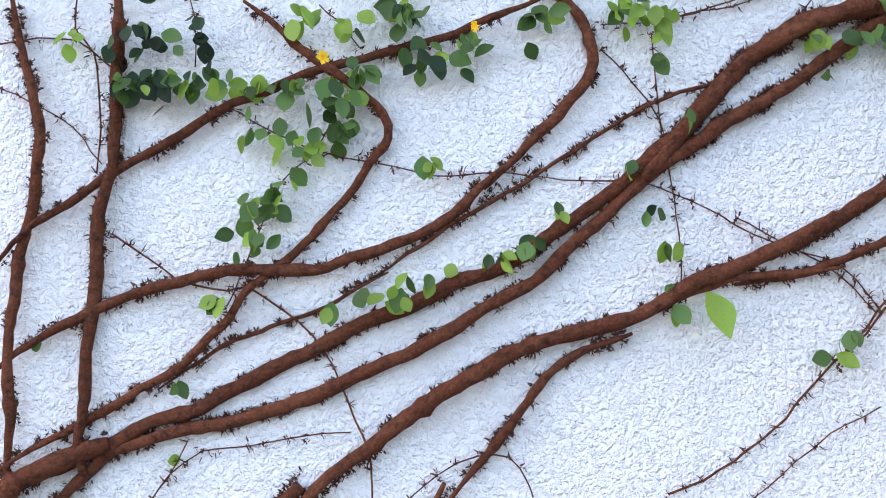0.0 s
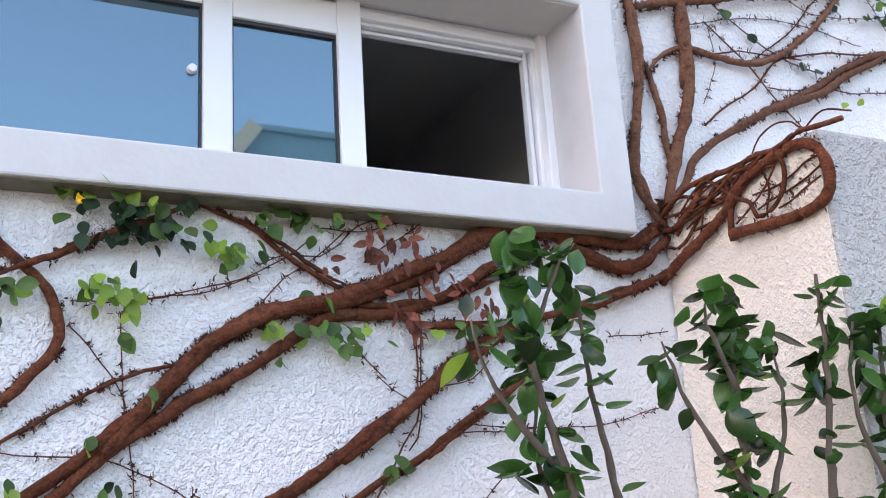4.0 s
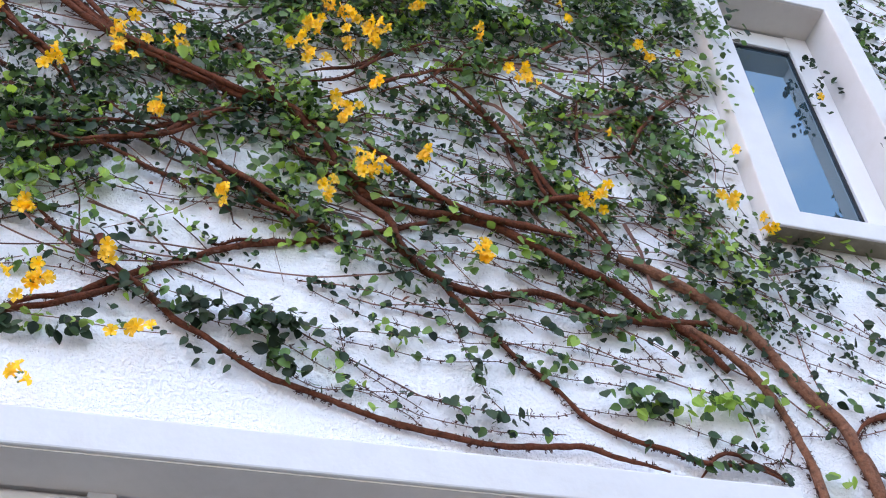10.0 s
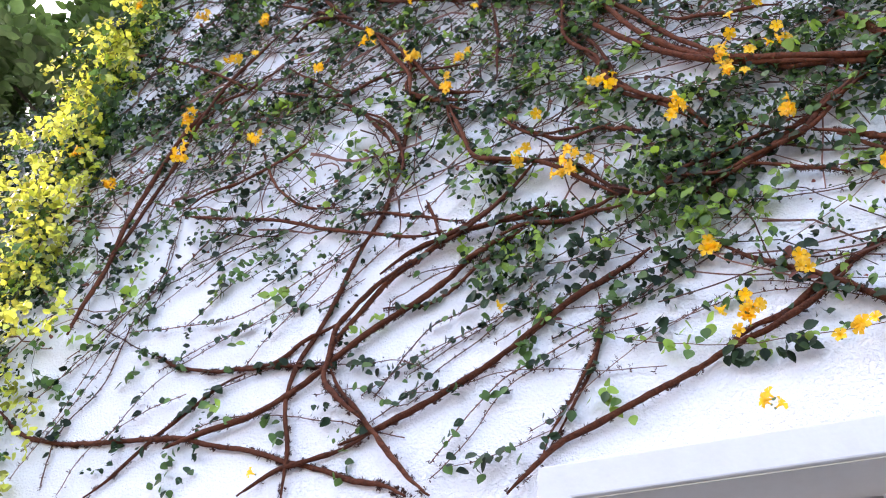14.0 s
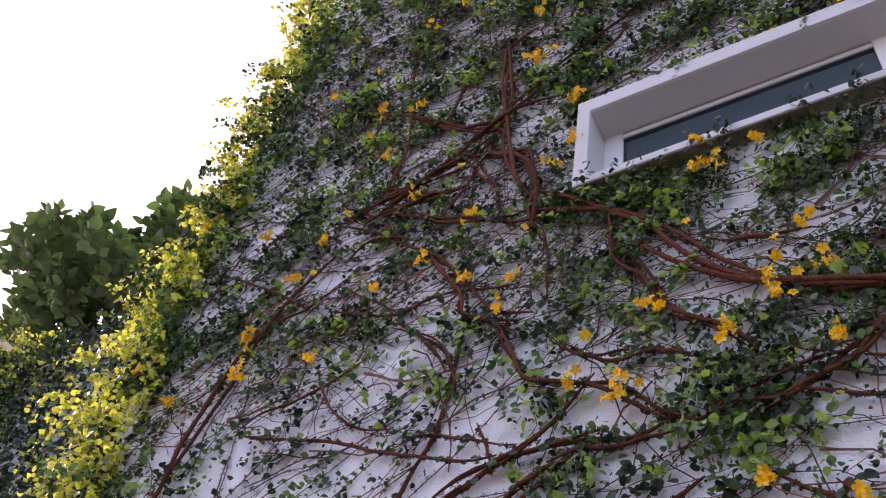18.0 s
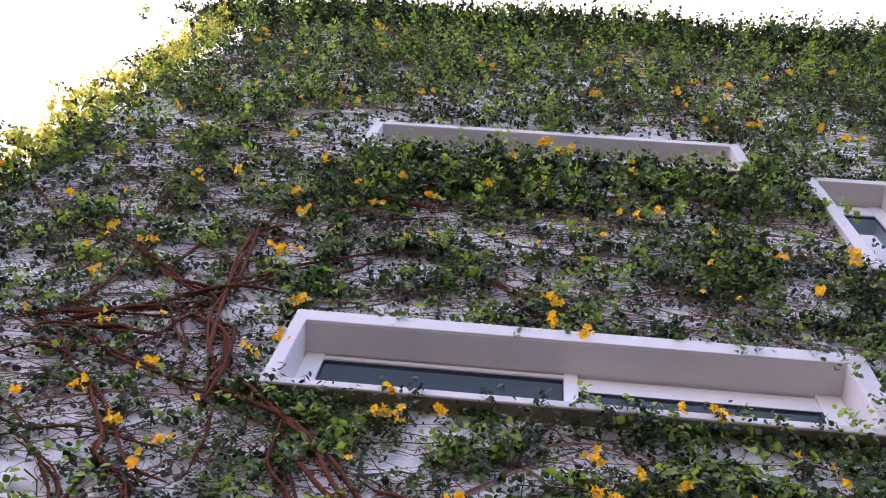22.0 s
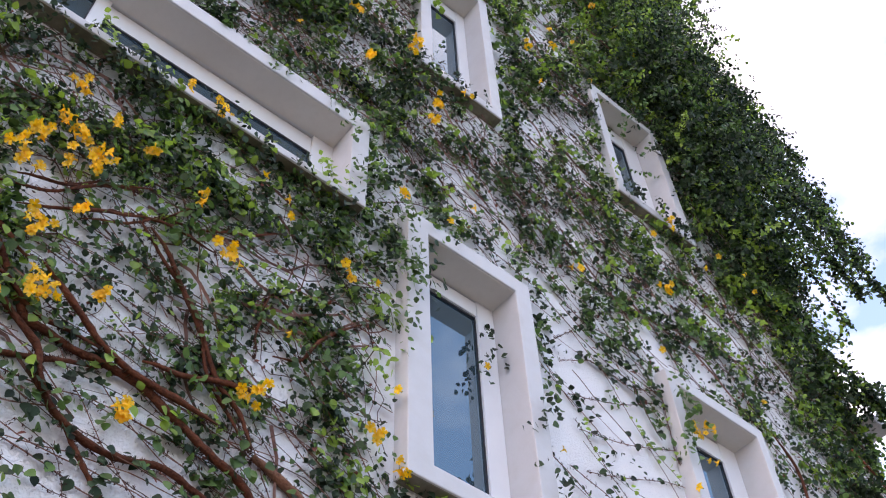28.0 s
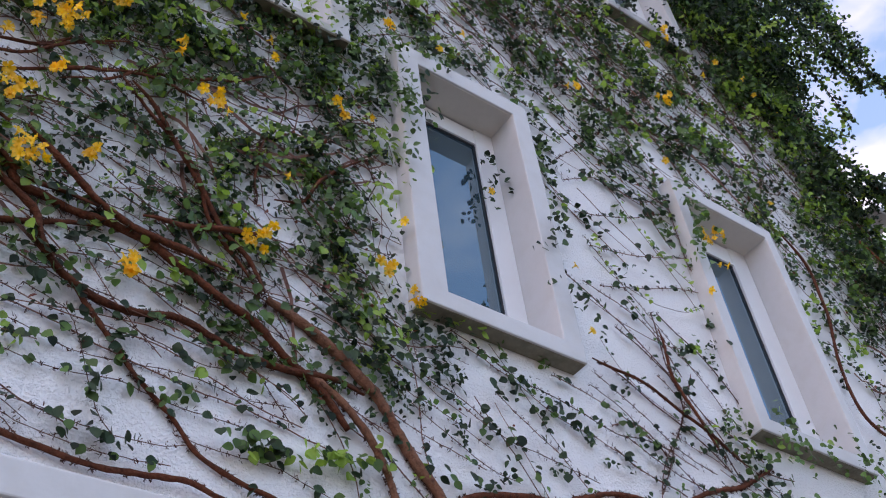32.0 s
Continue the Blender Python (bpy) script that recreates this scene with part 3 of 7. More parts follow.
def twig(r, pts):
    r = min(r, 0.0055) * (0.62 if pts[0][1] < 3 else 0.50)
    p = smooth_line(pts, 0.03)
    jit = np.cumsum(rng.standard_normal((len(p), 2)), 0) * 0.0022
    jit -= np.linspace(jit[0], jit[-1], len(p))
    path3 = np.column_stack([p[:, 0] + jit[:, 0], np.full(len(p), -0.008 - rng.uniform(0, 0.012)), p[:, 1] + jit[:, 1]])
    v, f = tube(path3, np.full(len(p), max(r, 0.0014)), 5, 0.1)
    ob = under("twig", raw_mesh("twig", v, f, TWIG if path3[0, 2] > 3 else BARK, True), vine, "thin dark twig with leaf scars")
    # leaf scars in pairs
    seg = np.linalg.norm(np.diff(path3, axis=0), axis=1).cumsum()
    tan = np.gradient(path3, axis=0)
    pts3, dirs = [], []
    for s in np.arange(0.02, seg[-1], 0.042):
        i = int(np.searchsorted(seg, s))
        c = path3[i] + rng.standard_normal(3) * 0.002
        side = np.cross(tan[i], (0, 1.0, 0))
        side /= np.linalg.norm(side) + 1e-9
        pts3 += [c, c]
        dirs += [side, -side]
    v, f = spikes(pts3, dirs, 0.014, 4, 0.7, 0.0015)
    tagged(under("leaf_scar", raw_mesh("leaf_scar", v, f, ROOTLET), ob), kind="stuff")
    LINES.append((path3, r))
    return ob


# trunks that rise from the ground to the fan of stems
stem(0.030, [(-1.12, -0.02), (-1.08, 0.40), (-1.02, 0.80), (-0.95, 1.10), (-0.88, 1.22)])
stem(0.018, [(-1.00, -0.02), (-0.90, 0.35), (-0.70, 0.75), (-0.50, 1.02), (-0.33, 1.19)])
stem(0.012, [(-0.80, -0.02), (-0.55, 0.40), (-0.25, 0.85), (-0.05, 1.19)])
stem(0.014, [(-0.92, 1.20), (-0.95, 0.80), (-0.92, 0.30), (-0.90, -0.02)])
stem(0.0109, [(-0.90, 2.17), (-0.88, 2.08), (-0.85, 1.98), (-0.83, 1.90), (-0.84, 1.82), (-0.85, 1.74), (-0.88, 1.65), (-0.89, 1.55), (-0.90, 1.46), (-0.90, 1.37), (-0.90, 1.29), (-0.91, 1.18)])
stem(0.0128, [(-0.68, 2.16), (-0.68, 2.07), (-0.69, 1.98), (-0.69, 1.89), (-0.70, 1.80), (-0.72, 1.71), (-0.73, 1.63), (-0.74, 1.55), (-0.75, 1.46), (-0.75, 1.37), (-0.76, 1.28), (-0.75, 1.22)])
stem(0.0215, [(-0.92, 1.19), (-0.86, 1.22), (-0.78, 1.25), (-0.70, 1.28)])
stem(0.0089, [(-0.93, 1.63), (-0.86, 1.70), (-0.78, 1.76), (-0.69, 1.82), (-0.58, 1.88), (-0.47, 1.94), (-0.38, 1.97), (-0.29, 2.01), (-0.20, 2.03), (-0.11, 2.05), (-0.01, 2.07), (0.08, 2.10), (0.16, 2.13)])
stem(0.0089, [(0.13, 2.12), (0.24, 2.17), (0.32, 2.21), (0.43, 2.26), (0.53, 2.31)])
stem(0.0088, [(-0.43, 2.15), (-0.38, 2.11), (-0.32, 2.05), (-0.26, 2.01), (-0.21, 1.97), (-0.16, 1.92), (-0.15, 1.87), (-0.19, 1.82), (-0.23, 1.76), (-0.28, 1.71), (-0.34, 1.65), (-0.39, 1.61), (-0.44, 1.57), (-0.47, 1.52), (-0.51, 1.48), (-0.56, 1.43), (-0.63, 1.39), (-0.70, 1.35), (-0.78, 1.31), (-0.86, 1.27), (-0.92, 1.23)])
stem(0.0110, [(-0.24, 2.31), (-0.15, 2.31), (-0.06, 2.33), (0.04, 2.32), (0.08, 2.28), (0.12, 2.22), (0.18, 2.16), (0.24, 2.10), (0.26, 2.03), (0.25, 1.98), (0.20, 1.92), (0.14, 1.86), (0.09, 1.81), (0.04, 1.76)])
stem(0.0113, [(0.08, 1.80), (0.03, 1.76), (-0.02, 1.71), (-0.09, 1.67), (-0.16, 1.64), (-0.23, 1.62), (-0.29, 1.60), (-0.38, 1.60), (-0.47, 1.60), (-0.56, 1.58), (-0.65, 1.56), (-0.73, 1.53), (-0.81, 1.50), (-0.88, 1.46), (-0.92, 1.43)])
stem(0.0042, [(0.63, 2.04), (0.52, 1.96), (0.41, 1.93), (0.32, 1.89), (0.20, 1.82), (0.09, 1.75), (-0.03, 1.68), (-0.13, 1.62), (-0.22, 1.57)])
stem(0.0044, [(-0.15, 1.60), (-0.23, 1.56), (-0.29, 1.53), (-0.38, 1.50), (-0.47, 1.47), (-0.54, 1.43), (-0.61, 1.38)])
stem(0.0146, [(0.65, 2.04), (0.56, 2.00), (0.50, 1.94), (0.44, 1.87), (0.36, 1.80), (0.30, 1.75), (0.22, 1.70), (0.14, 1.65), (0.06, 1.60), (-0.03, 1.57), (-0.12, 1.53), (-0.21, 1.50), (-0.29, 1.46), (-0.38, 1.42), (-0.47, 1.38), (-0.55, 1.34), (-0.63, 1.32), (-0.69, 1.28), (-0.75, 1.22), (-0.80, 1.17)])
stem(0.0136, [(0.65, 1.95), (0.56, 1.90), (0.47, 1.84), (0.39, 1.79), (0.33, 1.74), (0.26, 1.68), (0.20, 1.63), (0.14, 1.57), (0.06, 1.53), (-0.03, 1.48), (-0.12, 1.44), (-0.21, 1.40), (-0.30, 1.36), (-0.39, 1.33), (-0.47, 1.31), (-0.56, 1.30), (-0.64, 1.28), (-0.71, 1.26)])
stem(0.0155, [(0.72, 1.69), (0.63, 1.64), (0.53, 1.60), (0.43, 1.56), (0.34, 1.51), (0.24, 1.48), (0.14, 1.46), (0.05, 1.42), (-0.04, 1.37), (-0.12, 1.32), (-0.20, 1.26), (-0.27, 1.21), (-0.32, 1.16)])
stem(0.0077, [(0.73, 1.59), (0.63, 1.58), (0.52, 1.57), (0.45, 1.55), (0.38, 1.52)])
stem(0.0096, [(0.32, 1.47), (0.23, 1.44), (0.17, 1.40), (0.11, 1.33), (0.07, 1.28), (0.02, 1.23), (-0.04, 1.16)])
twig(0.0034, [(-0.70, 1.69), (-0.64, 1.64), (-0.57, 1.59), (-0.47, 1.57), (-0.43, 1.58), (-0.34, 1.51), (-0.29, 1.45), (-0.26, 1.39), (-0.23, 1.32), (-0.20, 1.25), (-0.19, 1.16)])
twig(0.0024, [(-0.47, 1.94), (-0.41, 1.90), (-0.33, 1.86), (-0.24, 1.83), (-0.13, 1.81), (-0.02, 1.79), (0.07, 1.80), (0.20, 1.78), (0.34, 1.77), (0.42, 1.74), (0.53, 1.68), (0.63, 1.63), (0.73, 1.59), (0.80, 1.50)])
twig(0.0020, [(0.28, 2.03), (0.34, 1.96), (0.39, 1.89), (0.39, 1.79)])
twig(0.0019, [(0.38, 2.06), (0.38, 1.96), (0.39, 1.87), (0.41, 1.73), (0.42, 1.64), (0.42, 1.57)])
twig(0.0038, [(0.38, 1.16), (0.45, 1.19), (0.53, 1.24), (0.61, 1.30), (0.65, 1.35), (0.71, 1.41), (0.77, 1.46), (0.81, 1.51)])
twig(0.0019, [(0.54, 1.15), (0.62, 1.22), (0.69, 1.27), (0.79, 1.32)])
twig(0.0019, [(-0.62, 1.17), (-0.59, 1.21), (-0.52, 1.25), (-0.43, 1.26), (-0.32, 1.28), (-0.23, 1.29)])
twig(0.0024, [(-0.12, 1.16), (-0.06, 1.21), (0.02, 1.24), (0.08, 1.24), (0.11, 1.19), (0.12, 1.16)])
twig(0.0030, [(-0.73, 1.81), (-0.72, 1.93), (-0.73, 2.05), (-0.77, 2.10), (-0.77, 2.17)])
twig(0.0030, [(-0.93, 2.08), (-0.85, 2.09), (-0.77, 2.08), (-0.72, 2.04), (-0.69, 2.02)])
twig(0.0020, [(-0.93, 1.99), (-0.86, 1.95), (-0.78, 1.90), (-0.72, 1.83)])
twig(0.0024, [(-0.55, 1.28), (-0.59, 1.21), (-0.62, 1.17)])
twig(0.0020, [(-0.47, 1.54), (-0.42, 1.66), (-0.36, 1.78), (-0.29, 1.84), (-0.25, 1.92)])
twig(0.0015, [(-0.54, 2.16), (-0.53, 2.09), (-0.53, 2.02)])
twig(0.0020, [(-0.20, 2.05), (-0.24, 2.10), (-0.28, 2.14)])
stem(0.0179, [(0.35, 1.77), (0.42, 1.85), (0.52, 1.96), (0.59, 2.02), (0.68, 2.07), (0.77, 2.08), (0.91, 2.12), (1.02, 2.16), (1.12, 2.21), (1.20, 2.26), (1.29, 2.31), (1.40, 2.32)])
stem(0.0138, [(0.44, 1.82), (0.54, 1.89), (0.64, 1.95), (0.73, 2.01), (0.83, 2.07), (0.96, 2.08), (1.07, 2.11), (1.16, 2.15), (1.25, 2.21), (1.35, 2.25)])
stem(0.0158, [(0.57, 1.61), (0.69, 1.66), (0.82, 1.74), (0.95, 1.83), (1.04, 1.89), (1.13, 1.97), (1.25, 2.04), (1.38, 2.10)])
stem(0.0088, [(0.52, 1.56), (0.62, 1.57), (0.70, 1.59), (0.80, 1.63), (0.88, 1.67), (0.95, 1.72), (1.04, 1.76), (1.15, 1.84), (1.25, 1.90), (1.33, 1.95), (1.39, 2.01)])
stem(0.0063, [(0.52, 2.31), (0.64, 2.28), (0.72, 2.22), (0.80, 2.17), (0.89, 2.13), (0.96, 2.09)])
twig(0.0024, [(0.53, 1.69), (0.61, 1.64), (0.69, 1.60), (0.75, 1.54), (0.79, 1.50)])
twig(0.0036, [(0.71, 1.40), (0.75, 1.45), (0.79, 1.50), (0.84, 1.55), (0.89, 1.61), (0.94, 1.69), (0.98, 1.76), (1.03, 1.84), (1.04, 1.96), (1.04, 2.05)])
twig(0.0021, [(0.87, 1.39), (0.94, 1.46), (1.04, 1.55), (1.13, 1.58), (1.19, 1.66), (1.26, 1.72)])
twig(0.0026, [(0.40, 2.08), (0.50, 2.10), (0.60, 2.13), (0.69, 2.17), (0.78, 2.24)])
twig(0.0021, [(0.94, 1.94), (1.01, 1.89), (1.08, 1.91), (1.18, 1.93), (1.23, 1.98)])
twig(0.0022, [(1.15, 1.83), (1.28, 1.82), (1.37, 1.82)])
twig(0.0020, [(0.54, 1.97), (0.61, 2.01), (0.68, 2.09)])
stem(0.0177, [(0.53, 1.98), (0.61, 2.03), (0.72, 2.08), (0.85, 2.11), (0.96, 2.15), (1.08, 2.20), (1.17, 2.25), (1.27, 2.31), (1.35, 2.32)])
stem(0.0150, [(1.32, 2.32), (1.41, 2.31), (1.53, 2.30), (1.68, 2.30), (1.77, 2.34)])
stem(0.0151, [(1.45, 2.30), (1.53, 2.27), (1.62, 2.23), (1.71, 2.25), (1.78, 2.31)])
stem(0.0115, [(0.88, 2.10), (0.96, 2.10), (1.07, 2.11), (1.16, 2.14), (1.24, 2.18), (1.34, 2.23), (1.43, 2.28)])
stem(0.0101, [(0.96, 2.11), (1.04, 2.06), (1.16, 2.06), (1.30, 2.07), (1.45, 2.11), (1.59, 2.16), (1.72, 2.20), (1.79, 2.24)])
stem(0.0143, [(0.85, 1.75), (0.95, 1.82), (1.07, 1.91), (1.19, 1.99), (1.27, 2.05)])
stem(0.0090, [(1.05, 1.75), (1.12, 1.80), (1.21, 1.86), (1.31, 1.93), (1.37, 1.97)])
stem(0.0054, [(0.64, 2.29), (0.74, 2.22), (0.81, 2.18), (0.88, 2.14)])
twig(0.0020, [(0.28, 2.08), (0.39, 2.08), (0.48, 2.10), (0.57, 2.12), (0.67, 2.16)])
twig(0.0023, [(1.15, 1.81), (1.30, 1.81), (1.51, 1.82), (1.72, 1.87)])
twig(0.0025, [(1.58, 2.05), (1.71, 2.06), (1.77, 2.07)])
twig(0.0028, [(1.05, 2.35), (1.05, 2.11), (1.04, 1.85), (1.01, 1.77)])
stem(0.0169, [(1.95, 3.24), (1.96, 3.13), (1.96, 2.99), (1.96, 2.86), (1.93, 2.73), (1.88, 2.61), (1.84, 2.50), (1.81, 2.42)])
stem(0.0136, [(1.76, 3.20), (1.77, 3.09), (1.78, 2.96), (1.78, 2.83), (1.75, 2.68), (1.73, 2.56), (1.73, 2.46), (1.78, 2.40)])
stem(0.0096, [(1.78, 2.90), (1.82, 2.83), (1.83, 2.75), (1.85, 2.64), (1.85, 2.52), (1.82, 2.43)])
stem(0.0123, [(2.79, 3.03), (2.61, 2.94), (2.44, 2.84), (2.24, 2.76), (2.06, 2.66), (1.93, 2.57), (1.88, 2.49), (1.82, 2.43)])
stem(0.0060, [(1.75, 2.41), (1.81, 2.43), (1.87, 2.42), (1.83, 2.37), (1.77, 2.36)])
pier_stem(0.0135, [(0.0, 2.21), (-0.09, 2.25), (-0.18, 2.28), (-0.27, 2.32), (-0.34, 2.37), (-0.42, 2.39), (-0.50, 2.40), (-0.56, 2.39), (-0.60, 2.35), (-0.61, 2.29), (-0.59, 2.25), (-0.52, 2.235), (-0.44, 2.24), (-0.34, 2.25), (-0.29, 2.255)])
pier_stem(0.0085, [(-0.285, 2.24), (-0.29, 2.31), (-0.285, 2.40)])
pier_stem(0.0058, [(-0.47, 2.41), (-0.485, 2.35), (-0.47, 2.30), (-0.43, 2.27), (-0.385, 2.27), (-0.37, 2.31), (-0.32, 2.34), (-0.26, 2.39), (-0.21, 2.43)])
pier_stem(0.0068, [(-0.02, 2.38), (-0.08, 2.41), (-0.15, 2.43), (-0.24, 2.43), (-0.32, 2.42), (-0.40, 2.42), (-0.47, 2.41), (-0.55, 2.42), (-0.61, 2.41), (-0.68, 2.40)])
pier_stem(0.0050, [(-0.01, 2.42), (-0.10, 2.42), (-0.16, 2.40), (-0.20, 2.43), (-0.29, 2.42), (-0.37, 2.42), (-0.45, 2.41), (-0.53, 2.40)])
pier_stem(0.0090, [(0.0, 2.355), (-0.07, 2.34), (-0.13, 2.36), (-0.16, 2.38), (-0.19, 2.42), (-0.26, 2.43)])
pier_stem(0.0022, [(-0.39, 2.43), (-0.42, 2.46), (-0.48, 2.47), (-0.54, 2.45), (-0.57, 2.42), (-0.63, 2.44), (-0.70, 2.41)])
for _row in ([(-0.37, 2.33), (-0.45, 2.33), (-0.54, 2.35), (-0.59, 2.35)], [(-0.45, 2.27), (-0.53, 2.28), (-0.59, 2.30)], [(-0.16, 2.30), (-0.19, 2.35), (-0.26, 2.38)],
             [(-0.30, 2.28), (-0.41, 2.32), (-0.46, 2.38)], [(-0.38, 2.29), (-0.50, 2.31), (-0.60, 2.33)], [(-0.40, 2.40), (-0.42, 2.33), (-0.41, 2.26)]):
    pier_stem(0.0026, _row, True)
# loose ends woven through the knot beside the pier
for _ in range(12):
    _y, _z = rng.uniform(-0.16, 0.0), rng.uniform(2.30, 2.42)
    pier_stem(rng.uniform(0.002, 0.005), [(_y, _z), (_y - rng.uniform(0.05, 0.10), _z + rng.uniform(-0.02, 0.06)), (_y - rng.uniform(0.14, 0.24), 2.40 + rng.uniform(-0.05, 0.04)), (_y - rng.uniform(0.28, 0.42), 2.41 + rng.uniform(-0.04, 0.02))])
stem(0.0186, [(1.94, 2.80), (1.96, 2.99), (1.94, 3.19), (1.92, 3.35), (1.82, 3.47), (1.76, 3.56), (1.68, 3.67), (1.62, 3.72), (1.53, 3.80), (1.42, 3.87), (1.28, 3.92)])
stem(0.0128, [(1.76, 2.77), (1.77, 2.88), (1.77, 3.02), (1.75, 3.19), (1.73, 3.33), (1.69, 3.43), (1.61, 3.53), (1.50, 3.63), (1.42, 3.66)])
stem(0.0101, [(1.95, 3.30), (2.00, 3.36), (2.10, 3.41), (2.29, 3.46), (2.48, 3.49), (2.73, 3.59), (2.92, 3.61), (3.09, 3.63), (3.34, 3.76), (3.60, 3.87), (3.85, 4.02)])
stem(0.0126, [(1.79, 3.03), (2.01, 3.09), (2.26, 3.16), (2.51, 3.22), (2.69, 3.28), (2.94, 3.34), (3.21, 3.39), (3.47, 3.42), (3.77, 3.51), (4.01, 3.62), (4.30, 3.76), (4.68, 3.89)])
stem(0.0099, [(2.65, 3.26), (2.74, 3.36), (2.84, 3.40), (2.99, 3.40), (3.11, 3.37)])
stem(0.0097, [(1.81, 2.83), (1.88, 2.90), (1.97, 2.93), (2.08, 2.92), (2.20, 2.92), (2.32, 2.96), (2.47, 3.06), (2.61, 3.20), (2.72, 3.30)])
stem(0.0132, [(2.22, 2.76), (2.43, 2.85), (2.64, 2.97), (2.80, 3.04), (2.98, 3.07), (3.17, 3.06), (3.41, 3.10), (3.63, 3.20), (3.79, 3.29), (4.04, 3.41), (4.34, 3.58), (4.57, 3.69)])
stem(0.0098, [(2.76, 3.02), (2.96, 3.09), (3.18, 3.19), (3.43, 3.32), (3.73, 3.52), (3.99, 3.65), (4.32, 3.81)])
twig(0.0053, [(2.00, 2.69), (2.21, 2.83), (2.34, 2.94), (2.57, 3.01), (2.80, 3.04)])
twig(0.0051, [(3.73, 3.26), (3.79, 3.15), (3.95, 3.07), (4.19, 3.06)])
twig(0.0036, [(1.92, 3.31), (2.17, 3.38), (2.44, 3.41), (2.68, 3.49), (2.95, 3.60)])
twig(0.0035, [(1.97, 3.11), (2.14, 3.20), (2.34, 3.20), (2.51, 3.14), (2.77, 3.17), (2.97, 3.24)])
twig(0.0034, [(2.00, 3.02), (2.27, 3.08), (2.48, 3.09), (2.72, 3.07)])
twig(0.0037, [(1.74, 3.30), (1.70, 3.20), (1.61, 3.18)])
twig(0.0031, [(3.16, 2.85), (3.28, 2.94), (3.48, 3.02), (3.37, 3.16), (3.28, 3.19)])
twig(0.0033, [(3.63, 3.19), (3.73, 3.08), (3.66, 2.93)])
twig(0.0043, [(3.02, 3.62), (3.12, 3.84), (3.31, 4.11), (3.48, 4.43)])
twig(0.0025, [(2.07, 3.02), (2.08, 2.90), (2.01, 2.76)])
twig(0.0037, [(2.61, 3.46), (2.73, 3.35)])
twig(0.0035, [(2.30, 3.37), (2.35, 3.25), (2.51, 3.25)])
twig(0.0045, [(3.47, 3.43), (3.79, 3.67), (3.80, 3.79)])
stem(0.0094, [(1.26, 3.92), (1.18, 4.06), (1.09, 4.15), (1.00, 4.30), (0.91, 4.46), (0.81, 4.60), (0.71, 4.70)])
stem(0.0115, [(1.64, 3.65), (1.53, 3.67), (1.37, 3.65), (1.23, 3.65), (1.11, 3.68), (0.98, 3.71), (0.81, 3.67), (0.69, 3.69), (0.60, 3.74), (0.53, 3.85), (0.50, 3.92), (0.38, 4.02), (0.27, 4.13), (0.15, 4.24), (0.07, 4.29)])
stem(0.0137, [(1.58, 3.50), (1.48, 3.62), (1.36, 3.70), (1.24, 3.80), (1.13, 3.84), (0.98, 3.91), (0.87, 3.97), (0.72, 4.00), (0.61, 4.00), (0.51, 4.02), (0.44, 4.03), (0.36, 4.15), (0.28, 4.27), (0.20, 4.37), (0.12, 4.45), (0.01, 4.63), (-0.08, 4.74)])
stem(0.0114, [(1.12, 3.95), (1.03, 3.96), (0.87, 3.98), (0.76, 4.01), (0.65, 4.07), (0.53, 4.16), (0.42, 4.25)])
stem(0.0072, [(1.68, 3.12), (1.57, 3.16), (1.43, 3.15), (1.31, 3.18), (1.20, 3.21), (1.08, 3.26), (1.01, 3.34), (0.93, 3.41), (0.85, 3.48), (0.79, 3.55), (0.72, 3.63), (0.65, 3.71), (0.57, 3.78), (0.51, 3.85), (0.51, 3.92)])
stem(0.0084, [(1.30, 3.11), (1.16, 3.13), (1.07, 3.15), (0.94, 3.14), (0.81, 3.13), (0.68, 3.15), (0.56, 3.17), (0.43, 3.20), (0.31, 3.24), (0.20, 3.27), (0.11, 3.32), (0.01, 3.38), (-0.08, 3.43), (-0.15, 3.50), (-0.22, 3.56), (-0.31, 3.62), (-0.40, 3.68), (-0.47, 3.73), (-0.53, 3.79)])
stem(0.0101, [(-0.53, 3.40), (-0.45, 3.45), (-0.36, 3.48), (-0.27, 3.56), (-0.16, 3.62), (-0.02, 3.70), (0.09, 3.75), (0.22, 3.79), (0.35, 3.84), (0.50, 3.89), (0.61, 3.94), (0.70, 3.97)])
stem(0.0095, [(-0.20, 4.14), (-0.10, 4.08), (0.03, 4.01), (0.14, 3.93), (0.23, 3.86), (0.32, 3.83)])
stem(0.0118, [(-0.64, 4.80), (-0.50, 4.67), (-0.37, 4.58), (-0.25, 4.52), (-0.13, 4.46), (-0.01, 4.40), (0.10, 4.40)])
stem(0.0091, [(-0.57, 3.99), (-0.45, 4.05), (-0.31, 4.11), (-0.20, 4.16), (-0.13, 4.27), (0.03, 4.34)])
stem(0.0072, [(-0.69, 4.05), (-0.57, 4.12), (-0.37, 4.16), (-0.20, 4.18)])
stem(0.0063, [(0.14, 4.49), (0.33, 4.59), (0.43, 4.69), (0.54, 4.82), (0.67, 4.90)])
stem(0.0063, [(0.26, 4.44), (0.41, 4.55), (0.58, 4.66), (0.71, 4.74), (0.98, 4.76)])
stem(0.0098, [(0.82, 4.05), (1.04, 4.11), (1.26, 4.20)])
stem(0.0066, [(1.40, 3.11), (1.47, 3.19), (1.54, 3.20), (1.61, 3.17), (1.68, 3.13)])
twig(0.0034, [(1.93, 3.30), (1.75, 3.29), (1.66, 3.17)])
stem(0.0073, [(1.29, 4.40), (1.41, 4.46), (1.48, 4.61), (1.61, 4.78), (1.70, 4.87)])
stem(0.0050, [(1.24, 4.75), (1.21, 4.50), (1.22, 4.35)])
